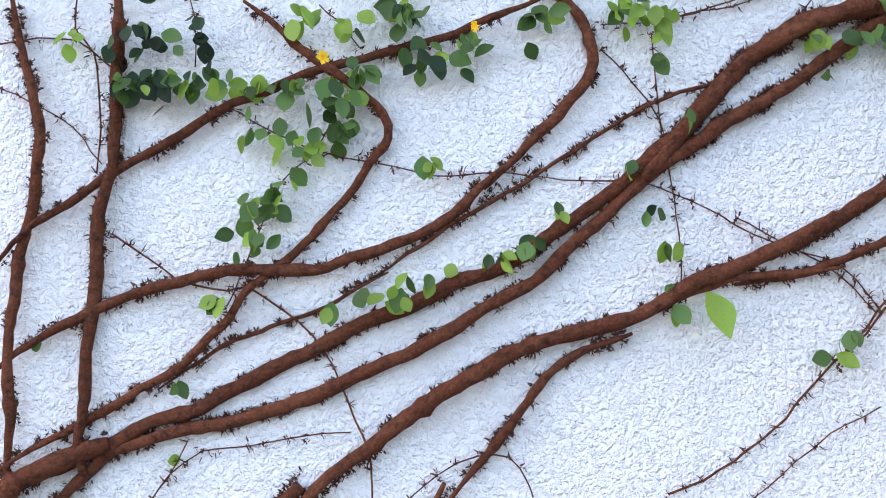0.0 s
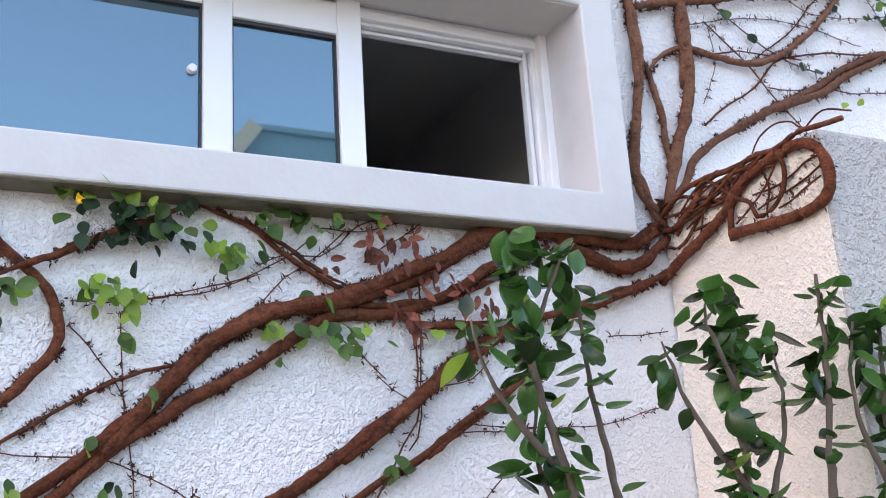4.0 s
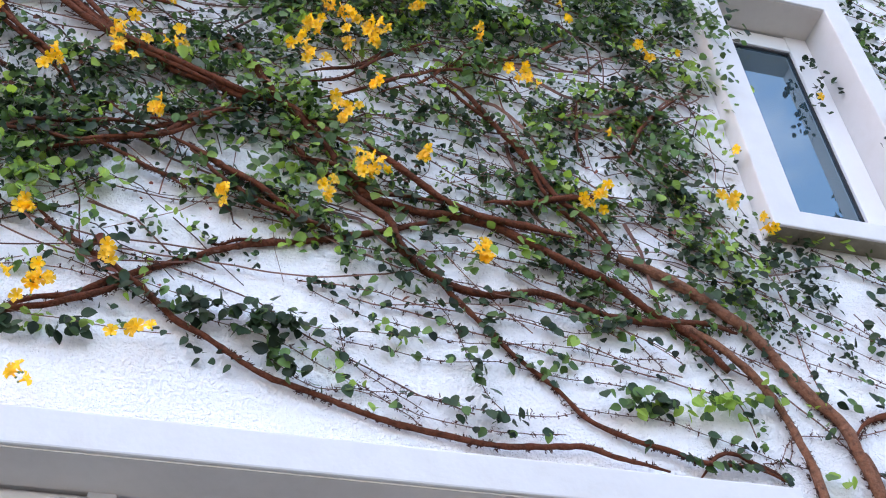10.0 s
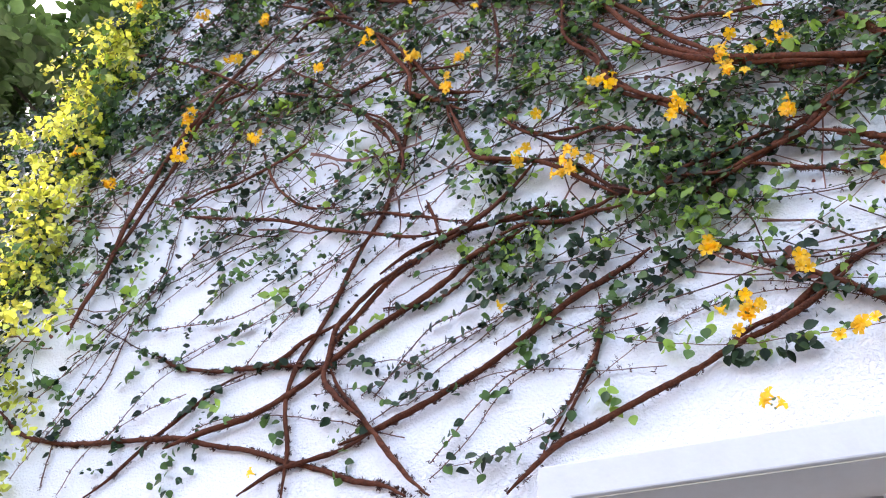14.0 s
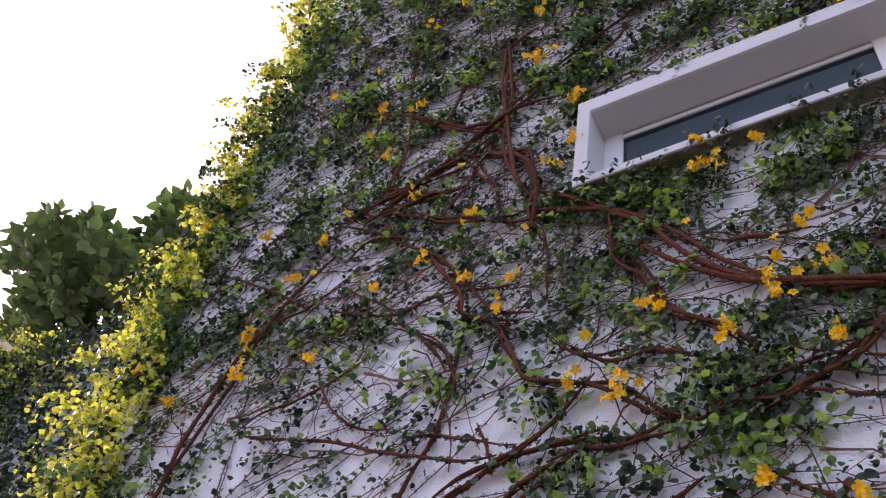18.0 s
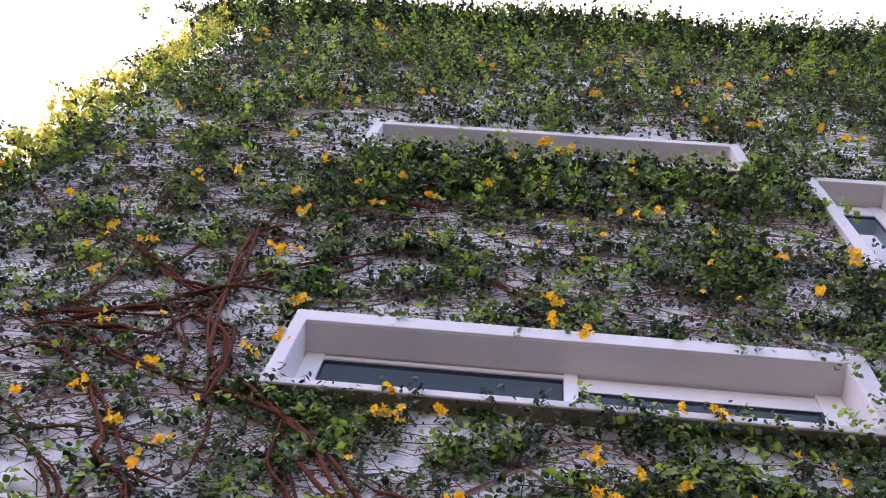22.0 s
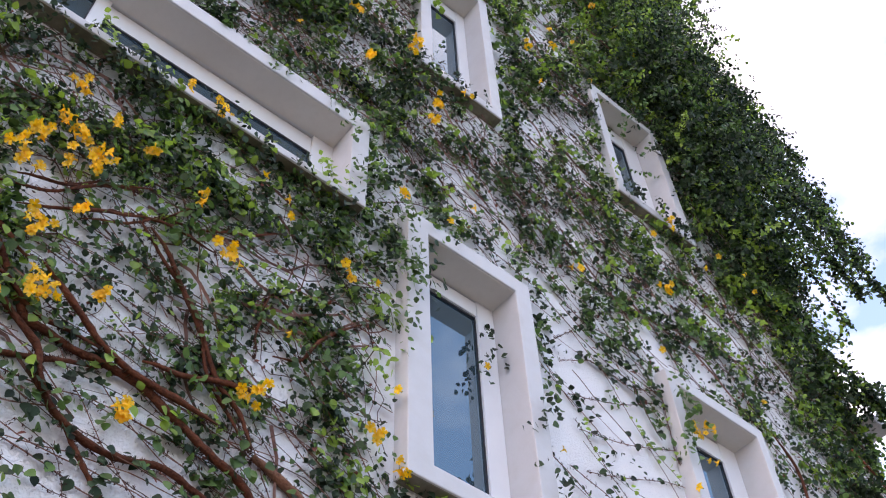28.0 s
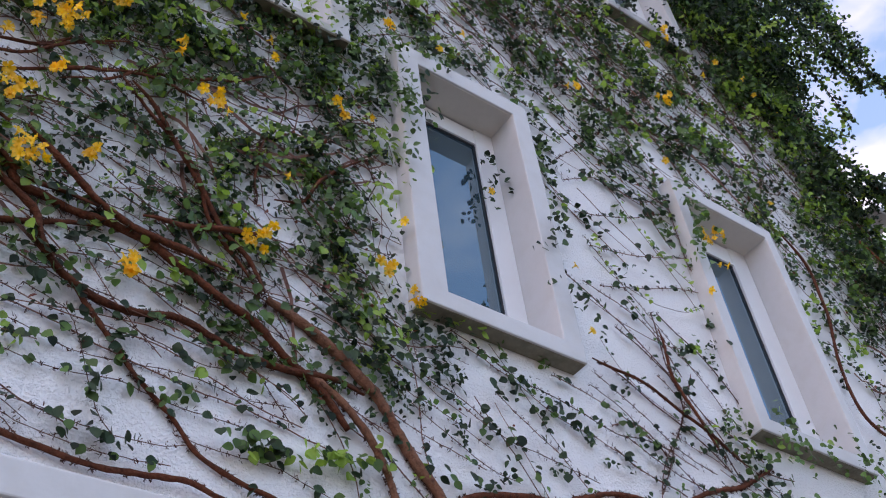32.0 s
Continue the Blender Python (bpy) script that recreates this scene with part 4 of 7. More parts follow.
twig(0.0030, [(0.25, 3.84), (0.28, 3.91), (0.35, 3.96), (0.44, 3.97)])
twig(0.0031, [(1.74, 3.64), (1.88, 3.59), (2.02, 3.55), (2.14, 3.52)])
twig(0.0025, [(0.86, 3.84), (1.05, 3.83), (1.20, 3.81), (1.35, 3.79), (1.51, 3.79)])
twig(0.0022, [(0.37, 3.44), (0.53, 3.43), (0.66, 3.42), (0.83, 3.43), (0.97, 3.41), (1.14, 3.40), (1.30, 3.39)])
twig(0.0021, [(0.36, 3.27), (0.50, 3.27), (0.65, 3.26), (0.78, 3.24), (0.95, 3.25), (1.05, 3.28)])
twig(0.0021, [(0.18, 3.34), (0.31, 3.26), (0.43, 3.26), (0.59, 3.21), (0.73, 3.19), (0.88, 3.19), (1.01, 3.20)])
twig(0.0023, [(0.29, 3.60), (0.43, 3.54), (0.56, 3.52), (0.70, 3.49), (0.87, 3.50), (1.05, 3.52), (1.21, 3.50), (1.38, 3.52)])
twig(0.0024, [(0.90, 3.80), (1.08, 3.76), (1.24, 3.72), (1.39, 3.67), (1.59, 3.61)])
twig(0.0023, [(0.36, 3.79), (0.50, 3.75), (0.64, 3.70), (0.76, 3.66), (0.88, 3.61), (1.06, 3.57), (1.24, 3.60)])
twig(0.0022, [(1.02, 3.31), (1.19, 3.29), (1.33, 3.29), (1.47, 3.26), (1.60, 3.22), (1.77, 3.18)])
twig(0.0021, [(0.36, 3.48), (0.40, 3.37), (0.51, 3.29), (0.62, 3.22)])
twig(0.0022, [(0.53, 3.66), (0.67, 3.60), (0.74, 3.42), (0.79, 3.31), (0.85, 3.24)])
twig(0.0026, [(1.85, 4.11), (1.90, 3.86), (1.99, 3.80), (2.21, 3.69)])
twig(0.0025, [(1.39, 3.89), (1.52, 3.81), (1.69, 3.85), (1.83, 3.75), (1.98, 3.70), (2.18, 3.61)])
stem(0.0095, [(-1.16, 3.03), (-1.07, 3.12), (-1.00, 3.18), (-0.90, 3.21), (-0.77, 3.26), (-0.64, 3.32), (-0.51, 3.39), (-0.39, 3.43), (-0.27, 3.50), (-0.17, 3.59)])
stem(0.0102, [(-1.76, 3.30), (-1.60, 3.34), (-1.45, 3.40), (-1.31, 3.47), (-1.20, 3.54), (-1.09, 3.61), (-0.99, 3.68), (-0.94, 3.71), (-0.85, 3.75), (-0.73, 3.83)])
stem(0.0083, [(-1.94, 3.14), (-1.95, 3.31), (-2.00, 3.50), (-1.99, 3.66), (-1.94, 3.77), (-1.88, 3.93), (-1.82, 4.14), (-1.76, 4.32), (-1.74, 4.57), (-1.72, 4.69), (-1.71, 4.97)])
stem(0.0090, [(-1.41, 3.07), (-1.50, 3.16), (-1.59, 3.27), (-1.69, 3.39), (-1.78, 3.50), (-1.84, 3.60)])
stem(0.0093, [(-1.84, 3.60), (-1.85, 3.70), (-1.77, 3.83), (-1.68, 3.96), (-1.57, 4.03), (-1.45, 4.09), (-1.32, 4.10), (-1.14, 4.10), (-0.94, 4.05), (-0.82, 4.09)])
stem(0.0068, [(-2.80, 3.27), (-2.64, 3.39), (-2.50, 3.50), (-2.36, 3.62), (-2.21, 3.67)])
stem(0.0105, [(-2.49, 3.41), (-2.31, 3.44), (-2.15, 3.47), (-2.03, 3.52), (-1.91, 3.59), (-1.79, 3.67), (-1.67, 3.75), (-1.55, 3.82), (-1.43, 3.91), (-1.33, 3.99), (-1.22, 4.01)])
stem(0.0090, [(-3.46, 3.76), (-3.27, 3.62), (-3.05, 3.54), (-2.76, 3.49), (-2.48, 3.45), (-2.30, 3.39), (-2.12, 3.34), (-1.97, 3.28), (-1.83, 3.23), (-1.70, 3.17), (-1.57, 3.13), (-1.49, 3.08)])
stem(0.0069, [(-2.72, 3.89), (-2.55, 3.78), (-2.32, 3.70), (-2.14, 3.69), (-1.92, 3.64), (-1.84, 3.59)])
stem(0.0106, [(-3.21, 4.07), (-3.19, 4.25), (-3.14, 4.43), (-3.12, 4.63), (-3.10, 4.84), (-3.04, 5.05), (-2.95, 5.29), (-2.83, 5.46)])
stem(0.0067, [(-2.80, 4.63), (-2.55, 4.52), (-2.24, 4.41), (-2.01, 4.30), (-1.79, 4.20), (-1.58, 4.11), (-1.45, 4.10)])
stem(0.0085, [(-2.11, 3.17), (-2.00, 3.24), (-1.88, 3.25), (-1.76, 3.28), (-1.66, 3.31)])
stem(0.0050, [(-0.90, 3.69), (-0.89, 3.56), (-0.92, 3.44), (-0.99, 3.31), (-1.04, 3.21), (-1.07, 3.12)])
stem(0.0085, [(-1.52, 4.82), (-1.42, 4.57), (-1.37, 4.46), (-1.25, 4.40), (-1.07, 4.30), (-0.94, 4.18), (-0.82, 4.06)])
stem(0.0099, [(-1.05, 5.35), (-1.02, 5.02), (-0.90, 4.85), (-0.83, 4.65), (-0.71, 4.52), (-0.59, 4.42), (-0.51, 4.27)])
stem(0.0121, [(-0.90, 5.03), (-0.76, 4.86), (-0.60, 4.71), (-0.44, 4.60), (-0.22, 4.50), (-0.05, 4.43), (0.06, 4.39)])
stem(0.0073, [(-0.61, 4.07), (-0.49, 4.05), (-0.38, 4.08), (-0.23, 4.13), (-0.08, 4.26), (0.02, 4.33)])
stem(0.0071, [(-1.97, 4.97), (-1.78, 4.78), (-1.71, 4.62)])
twig(0.0047, [(-2.90, 4.22), (-2.68, 4.27), (-2.50, 4.34), (-2.31, 4.34), (-2.16, 4.39)])
twig(0.0044, [(-2.88, 4.02), (-2.59, 3.98), (-2.39, 3.96), (-2.22, 4.00), (-2.02, 4.11), (-1.81, 4.19)])
twig(0.0054, [(-3.05, 3.36), (-3.07, 3.58), (-2.93, 3.79), (-2.89, 4.11), (-2.83, 4.28), (-2.83, 4.54)])
twig(0.0036, [(-2.81, 3.48), (-2.67, 3.68), (-2.50, 3.80), (-2.36, 3.87), (-2.18, 3.93), (-2.00, 4.05)])
twig(0.0034, [(-1.42, 3.13), (-1.30, 3.24), (-1.19, 3.39), (-1.08, 3.45), (-0.92, 3.52), (-0.75, 3.54)])
twig(0.0037, [(-1.71, 3.48), (-1.56, 3.58), (-1.40, 3.64), (-1.24, 3.70), (-1.11, 3.80)])
twig(0.0029, [(-1.54, 3.45), (-1.38, 3.44), (-1.19, 3.46), (-1.01, 3.43), (-0.87, 3.39), (-0.70, 3.37)])
twig(0.0028, [(-1.39, 3.16), (-1.26, 3.17), (-1.14, 3.20), (-1.04, 3.23)])
twig(0.0037, [(-3.22, 3.41), (-3.16, 3.52), (-3.04, 3.70), (-2.95, 3.90), (-2.88, 4.02)])
twig(0.0050, [(-3.77, 4.34), (-3.57, 4.35), (-3.30, 4.22), (-2.97, 4.02), (-2.71, 3.87)])
twig(0.0031, [(-1.89, 3.52), (-1.71, 3.51), (-1.57, 3.41), (-1.46, 3.45)])
twig(0.0047, [(-1.65, 3.77), (-1.66, 3.85), (-1.60, 3.88), (-1.50, 3.93), (-1.37, 3.95)])
twig(0.0038, [(-2.30, 4.67), (-2.15, 4.48), (-1.97, 4.39), (-1.76, 4.51)])
twig(0.0035, [(-2.94, 3.30), (-2.86, 3.47), (-2.66, 3.58), (-2.47, 3.64)])
stem(0.0089, [(-3.07, 7.63), (-2.54, 7.26), (-2.25, 7.02), (-1.94, 6.70), (-1.71, 6.54), (-1.62, 6.34), (-1.63, 6.18)])
stem(0.0092, [(-1.72, 7.40), (-1.71, 6.97), (-1.65, 6.47), (-1.59, 6.10), (-1.51, 5.84), (-1.40, 5.64)])
stem(0.0115, [(-1.41, 5.74), (-1.26, 5.60), (-1.11, 5.43), (-0.88, 5.18), (-0.73, 4.91), (-0.59, 4.74), (-0.42, 4.59), (-0.25, 4.50), (-0.09, 4.42)])
stem(0.0076, [(-2.22, 6.05), (-2.05, 5.88), (-1.74, 5.68), (-1.48, 5.52), (-1.28, 5.48)])
stem(0.0080, [(-2.63, 6.11), (-2.28, 5.85), (-2.15, 5.71), (-1.88, 5.44), (-1.73, 5.16), (-1.73, 5.01), (-1.58, 4.89), (-1.44, 4.82)])
stem(0.0077, [(-0.98, 4.96), (-0.87, 4.77), (-0.83, 4.62), (-0.71, 4.51), (-0.59, 4.43)])
stem(0.0075, [(-1.52, 4.78), (-1.45, 4.62), (-1.32, 4.44), (-1.13, 4.35), (-1.00, 4.30), (-0.88, 4.16), (-0.79, 4.07)])
stem(0.0051, [(-1.23, 4.60), (-1.09, 4.48), (-0.94, 4.45), (-0.77, 4.37)])
stem(0.0084, [(-3.15, 4.43), (-3.08, 4.64), (-3.03, 4.84), (-2.97, 5.04), (-2.90, 5.34), (-2.80, 5.56), (-2.60, 5.84)])
stem(0.0076, [(-3.77, 6.25), (-3.33, 5.99), (-2.90, 5.65), (-2.61, 5.39)])
stem(0.0057, [(-2.08, 5.04), (-1.81, 4.83), (-1.69, 4.55), (-1.71, 4.37)])
stem(0.0110, [(-1.48, 5.63), (-1.23, 5.48), (-0.99, 5.33), (-0.76, 5.07), (-0.60, 4.81), (-0.43, 4.61)])
stem(0.0098, [(-1.55, 5.96), (-1.63, 6.39), (-1.73, 6.98), (-1.78, 7.69)])
stem(0.0088, [(-2.31, 7.05), (-1.99, 6.71), (-1.75, 6.54), (-1.62, 6.67), (-1.35, 6.64)])
stem(0.0083, [(-1.95, 5.46), (-1.83, 5.36), (-1.72, 5.18), (-1.56, 4.93), (-1.36, 4.82)])
stem(0.0075, [(-1.07, 5.20), (-0.87, 4.85), (-0.81, 4.61)])
stem(0.0076, [(-2.41, 6.14), (-1.99, 5.82), (-1.70, 5.65), (-1.47, 5.61)])
stem(0.0086, [(-2.51, 8.32), (-2.45, 7.59), (-2.33, 6.81), (-2.37, 6.26)])
twig(0.0064, [(-1.75, 7.23), (-1.41, 7.27), (-0.98, 7.22)])
twig(0.0052, [(-2.96, 5.93), (-2.47, 5.68), (-2.16, 5.72), (-1.95, 5.87)])
stem(0.0054, [(0.33, 4.63), (0.62, 4.86)])
stem(0.0065, [(0.65, 4.73), (0.77, 4.59), (0.89, 4.49), (0.99, 4.34), (1.04, 4.18), (1.13, 4.05), (1.24, 3.91)])
stem(0.0054, [(0.47, 4.55), (0.66, 4.69), (0.85, 4.95)])
stem(0.0058, [(0.71, 4.77), (0.99, 4.91), (1.26, 5.13)])
stem(0.0084, [(0.09, 4.42), (0.21, 4.36), (0.32, 4.27), (0.39, 4.26)])
stem(0.0080, [(0.19, 4.16), (0.31, 4.14), (0.43, 4.06), (0.55, 4.04), (0.69, 4.03)])
twig(0.0055, [(1.95, 6.80), (2.29, 6.83), (2.69, 6.77), (3.10, 6.71)])
twig(0.0049, [(1.66, 5.74), (2.02, 6.06), (2.41, 6.08), (2.81, 6.00)])
stem(0.0067, [(2.78, 4.23), (3.02, 4.22), (3.26, 4.14), (3.47, 4.03), (3.65, 3.95)])
stem(0.0068, [(3.29, 4.60), (3.30, 4.31), (3.38, 4.12), (3.49, 3.95)])
stem(0.0091, [(4.86, 6.03), (5.03, 5.82), (4.98, 5.42), (4.87, 5.02), (4.87, 4.62), (5.15, 4.50)])
stem(0.0093, [(5.15, 4.39), (5.17, 4.66), (5.77, 5.18), (6.19, 5.54)])
twig(0.0033, [(1.99, 4.11), (2.18, 4.04), (2.37, 3.97), (2.54, 3.88), (2.72, 3.84), (2.94, 3.79)])
twig(0.0031, [(1.91, 3.84), (2.09, 3.79), (2.24, 3.70), (2.46, 3.66), (2.69, 3.62)])
twig(0.0029, [(1.72, 3.85), (1.81, 3.74), (1.98, 3.63), (2.13, 3.54), (2.29, 3.51)])
twig(0.0047, [(2.95, 5.49), (3.23, 5.64), (3.51, 5.64), (3.84, 5.80)])
twig(0.0045, [(2.96, 5.25), (3.33, 5.41), (3.75, 5.66)])
twig(0.0049, [(2.88, 5.58), (3.19, 5.94), (3.49, 6.26), (3.78, 6.42)])
twig(0.0040, [(2.89, 4.75), (3.11, 4.69), (3.29, 4.60), (3.40, 4.38)])
twig(0.0044, [(3.01, 4.78), (3.26, 4.88), (3.65, 5.04), (3.95, 5.12)])
twig(0.0044, [(3.01, 5.04), (3.40, 5.15), (3.82, 5.34)])
twig(0.0062, [(2.99, 6.08), (3.20, 5.99), (3.53, 5.99), (3.88, 5.98), (4.22, 6.05)])
twig(0.0068, [(3.17, 6.38), (3.52, 6.44), (3.96, 6.50), (4.45, 6.63), (4.92, 6.72)])
twig(0.0059, [(3.79, 5.82), (3.78, 5.50), (3.79, 5.24), (3.91, 5.14)])
twig(0.0037, [(2.81, 4.19), (3.03, 4.07), (3.22, 3.94), (3.43, 3.87)])
twig(0.0036, [(2.56, 4.08), (2.88, 4.01), (3.07, 3.92), (3.31, 3.86)])
twig(0.0056, [(4.24, 6.11), (4.59, 6.12), (4.86, 6.03), (5.14, 5.78)])
stem(0.0080, [(-2.09, 5.07), (-1.95, 4.96), (-1.86, 4.83), (-1.78, 4.72), (-1.73, 4.61)])
stem(0.0110, [(-1.95, 5.49), (-1.84, 5.29), (-1.73, 5.10), (-1.71, 4.96)])
stem(0.0088, [(-1.76, 5.03), (-1.64, 4.92), (-1.53, 4.84), (-1.45, 4.76)])
stem(0.0063, [(-1.53, 4.86), (-1.51, 4.71)])
stem(0.0065, [(-1.27, 4.64), (-1.19, 4.53), (-1.10, 4.47), (-1.01, 4.42), (-0.84, 4.42)])
stem(0.0076, [(-1.09, 4.38), (-1.16, 4.30), (-1.25, 4.20), (-1.34, 4.11), (-1.42, 4.06), (-1.52, 4.03)])
stem(0.0057, [(-1.88, 4.33), (-1.68, 4.27), (-1.53, 4.20), (-1.39, 4.14)])
stem(0.0063, [(-2.45, 4.91), (-2.34, 4.70), (-2.24, 4.56), (-2.11, 4.45), (-1.95, 4.39)])
stem(0.0058, [(-2.80, 4.66), (-2.67, 4.72), (-2.49, 4.75), (-2.32, 4.79), (-2.19, 4.89)])
stem(0.0090, [(-1.70, 3.97), (-1.57, 4.06), (-1.42, 4.09), (-1.29, 4.18)])
stem(0.0075, [(-1.55, 3.97), (-1.50, 4.04), (-1.38, 4.09), (-1.22, 4.09), (-1.06, 4.11)])
stem(0.0086, [(-1.25, 4.02), (-1.12, 4.03), (-0.96, 4.01), (-0.81, 4.02)])
stem(0.0073, [(-1.39, 3.93), (-1.28, 3.99), (-1.16, 4.02)])
stem(0.0056, [(-1.56, 4.30), (-1.50, 4.16), (-1.46, 4.03)])
twig(0.0054, [(-2.66, 4.32), (-2.54, 4.34), (-2.39, 4.39), (-2.18, 4.37)])
twig(0.0053, [(-2.60, 4.19), (-2.49, 4.27), (-2.41, 4.31), (-2.27, 4.34)])
twig(0.0050, [(-2.07, 4.03), (-1.95, 4.10), (-1.84, 4.18)])
stem(0.0064, [(-2.90, 5.29), (-2.79, 5.39), (-2.63, 5.44), (-2.48, 5.53)])
stem(0.0061, [(-2.43, 5.47), (-2.20, 5.26), (-2.05, 5.12)])
stem(0.0060, [(-2.50, 5.34), (-2.30, 5.22), (-2.08, 5.13), (-1.90, 5.16), (-1.71, 5.13), (-1.47, 5.07)])
stem(0.0074, [(-1.37, 5.43), (-1.32, 5.17), (-1.31, 4.90)])
stem(0.0083, [(-0.99, 5.00), (-0.93, 4.87), (-0.87, 4.75), (-0.81, 4.65)])
stem(0.0089, [(-0.43, 4.61), (-0.31, 4.54), (-0.22, 4.47), (-0.09, 4.43), (0.04, 4.39)])
stem(0.0087, [(-0.95, 4.92), (-0.87, 4.80), (-0.82, 4.67), (-0.74, 4.56), (-0.66, 4.46), (-0.57, 4.36)])
stem(0.0090, [(0.02, 4.38), (-0.06, 4.31), (-0.15, 4.23), (-0.27, 4.17), (-0.36, 4.09), (-0.45, 4.04), (-0.54, 4.00)])
stem(0.0070, [(-0.91, 4.43), (-0.80, 4.38), (-0.73, 4.34)])
stem(0.0078, [(-0.13, 4.09), (-0.04, 4.02), (0.05, 3.95), (0.14, 3.90), (0.24, 3.86), (0.33, 3.83)])
stem(0.0063, [(-0.43, 4.08), (-0.33, 4.03), (-0.22, 3.98), (-0.12, 3.92)])
stem(0.0068, [(0.21, 4.60), (0.33, 4.65), (0.43, 4.72), (0.51, 4.83)])
stem(0.0061, [(0.49, 4.62), (0.59, 4.69), (0.67, 4.73)])
stem(0.0058, [(-0.02, 3.73), (0.06, 3.76), (0.16, 3.79)])
stem(0.0067, [(-0.65, 4.97), (-0.52, 4.89), (-0.35, 4.85), (-0.22, 4.81)])
stem(0.0058, [(-0.86, 4.12), (-0.73, 4.04), (-0.62, 4.06), (-0.53, 4.09)])
stem(0.0052, [(-0.43, 4.25), (-0.32, 4.20), (-0.21, 4.20)])
stem(0.0092, [(-1.58, 4.01), (-1.69, 3.93), (-1.78, 3.83), (-1.84, 3.76), (-1.85, 3.64), (-1.85, 3.56), (-1.79, 3.48), (-1.67, 3.36)])
stem(0.0081, [(-2.41, 3.73), (-2.22, 3.70), (-2.09, 3.71), (-1.98, 3.77), (-1.90, 3.80), (-1.83, 3.84)])
stem(0.0053, [(-2.22, 3.70), (-2.03, 3.66), (-1.89, 3.64)])
stem(0.0060, [(-1.68, 3.83), (-1.53, 3.81), (-1.42, 3.85), (-1.31, 3.94), (-1.20, 4.00)])
stem(0.0052, [(-0.89, 3.67), (-0.89, 3.57), (-0.91, 3.45), (-0.96, 3.33), (-1.01, 3.24), (-1.05, 3.17)])
twig(0.0051, [(-1.66, 3.46), (-1.60, 3.55), (-1.55, 3.63), (-1.47, 3.71), (-1.32, 3.75), (-1.17, 3.82), (-1.09, 3.91)])
twig(0.0047, [(-1.42, 3.18), (-1.35, 3.27), (-1.28, 3.36), (-1.20, 3.44), (-1.08, 3.49), (-0.95, 3.55), (-0.78, 3.58)])
stem(0.0114, [(-1.76, 7.62), (-1.72, 7.33), (-1.66, 6.90), (-1.66, 6.58), (-1.66, 6.36), (-1.61, 6.11), (-1.50, 5.82)])
stem(0.0097, [(-2.06, 6.82), (-2.03, 7.22), (-1.91, 7.39), (-1.75, 7.57), (-1.55, 7.67)])
stem(0.0088, [(-2.71, 7.42), (-2.44, 7.18), (-2.21, 6.96), (-2.04, 6.74), (-1.92, 6.68), (-1.75, 6.64), (-1.61, 6.59)])
stem(0.0081, [(-1.70, 6.69), (-1.55, 6.84), (-1.40, 7.03), (-1.16, 7.17), (-0.92, 7.36)])
stem(0.0070, [(-1.69, 6.36), (-1.79, 6.20), (-1.86, 6.00), (-1.95, 5.80)])
stem(0.0075, [(-2.49, 5.70), (-2.39, 5.84), (-2.26, 5.80), (-2.07, 5.69)])
stem(0.0079, [(-2.68, 6.31), (-2.47, 6.14), (-2.28, 5.92), (-2.13, 5.71)])
stem(0.0083, [(-2.81, 6.92), (-2.66, 7.04), (-2.57, 7.25)])
stem(0.0092, [(-3.52, 8.16), (-3.20, 7.74), (-2.99, 7.46)])
stem(0.0081, [(-1.25, 6.82), (-1.06, 7.02), (-0.96, 7.21)])
stem(0.0138, [(1.74, 2.66), (1.72, 2.54), (1.74, 2.46), (1.77, 2.40), (1.80, 2.36)])
stem(0.0126, [(1.84, 2.46), (1.81, 2.40), (1.77, 2.36), (1.75, 2.34)])
stem(0.0131, [(1.78, 2.37), (1.69, 2.31), (1.59, 2.30), (1.50, 2.30), (1.44, 2.31)])
stem(0.0144, [(1.44, 2.31), (1.50, 2.28), (1.57, 2.25), (1.64, 2.24), (1.72, 2.26), (1.77, 2.30), (1.81, 2.33)])
stem(0.0118, [(1.81, 2.24), (1.75, 2.21), (1.66, 2.17), (1.57, 2.14), (1.48, 2.10), (1.43, 2.08)])
stem(0.0051, [(1.78, 2.44), (1.81, 2.43), (1.83, 2.43)])
twig(0.0025, [(0.67, 2.18), (0.74, 2.21), (0.81, 2.21), (0.91, 2.29), (0.99, 2.32)])
twig(0.0024, [(0.68, 2.10), (0.73, 2.16), (0.80, 2.21), (0.88, 2.28)])
twig(0.0026, [(0.81, 2.28), (0.91, 2.28), (1.04, 2.32), (1.18, 2.34)])
twig(0.0026, [(0.95, 2.23), (1.04, 2.29), (1.10, 2.33)])
twig(0.0024, [(0.81, 2.05), (0.88, 2.00), (0.96, 1.93)])
stem(0.0154, [(3.87, 3.56), (4.08, 3.67), (4.30, 3.75), (4.54, 3.85), (4.81, 3.98), (5.06, 4.16), (5.22, 4.32), (5.30, 4.44)])
stem(0.0131, [(3.95, 3.55), (4.18, 3.68), (4.39, 3.87), (4.53, 3.96), (4.78, 4.05), (5.07, 4.18), (5.25, 4.25)])
stem(0.0159, [(4.02, 3.49), (4.25, 3.59), (4.55, 3.74), (4.82, 3.88), (5.02, 4.01), (5.21, 4.17), (5.29, 4.27), (5.28, 4.39)])
stem(0.0142, [(3.55, 3.16), (3.69, 3.24), (3.87, 3.35), (4.10, 3.44), (4.37, 3.52)])
stem(0.0103, [(4.37, 3.53), (4.71, 3.61), (5.16, 3.72), (5.28, 3.72), (5.51, 3.74)])
stem(0.0108, [(3.67, 3.19), (3.85, 3.21), (4.05, 3.30), (4.21, 3.42), (4.31, 3.57), (4.30, 3.67)])
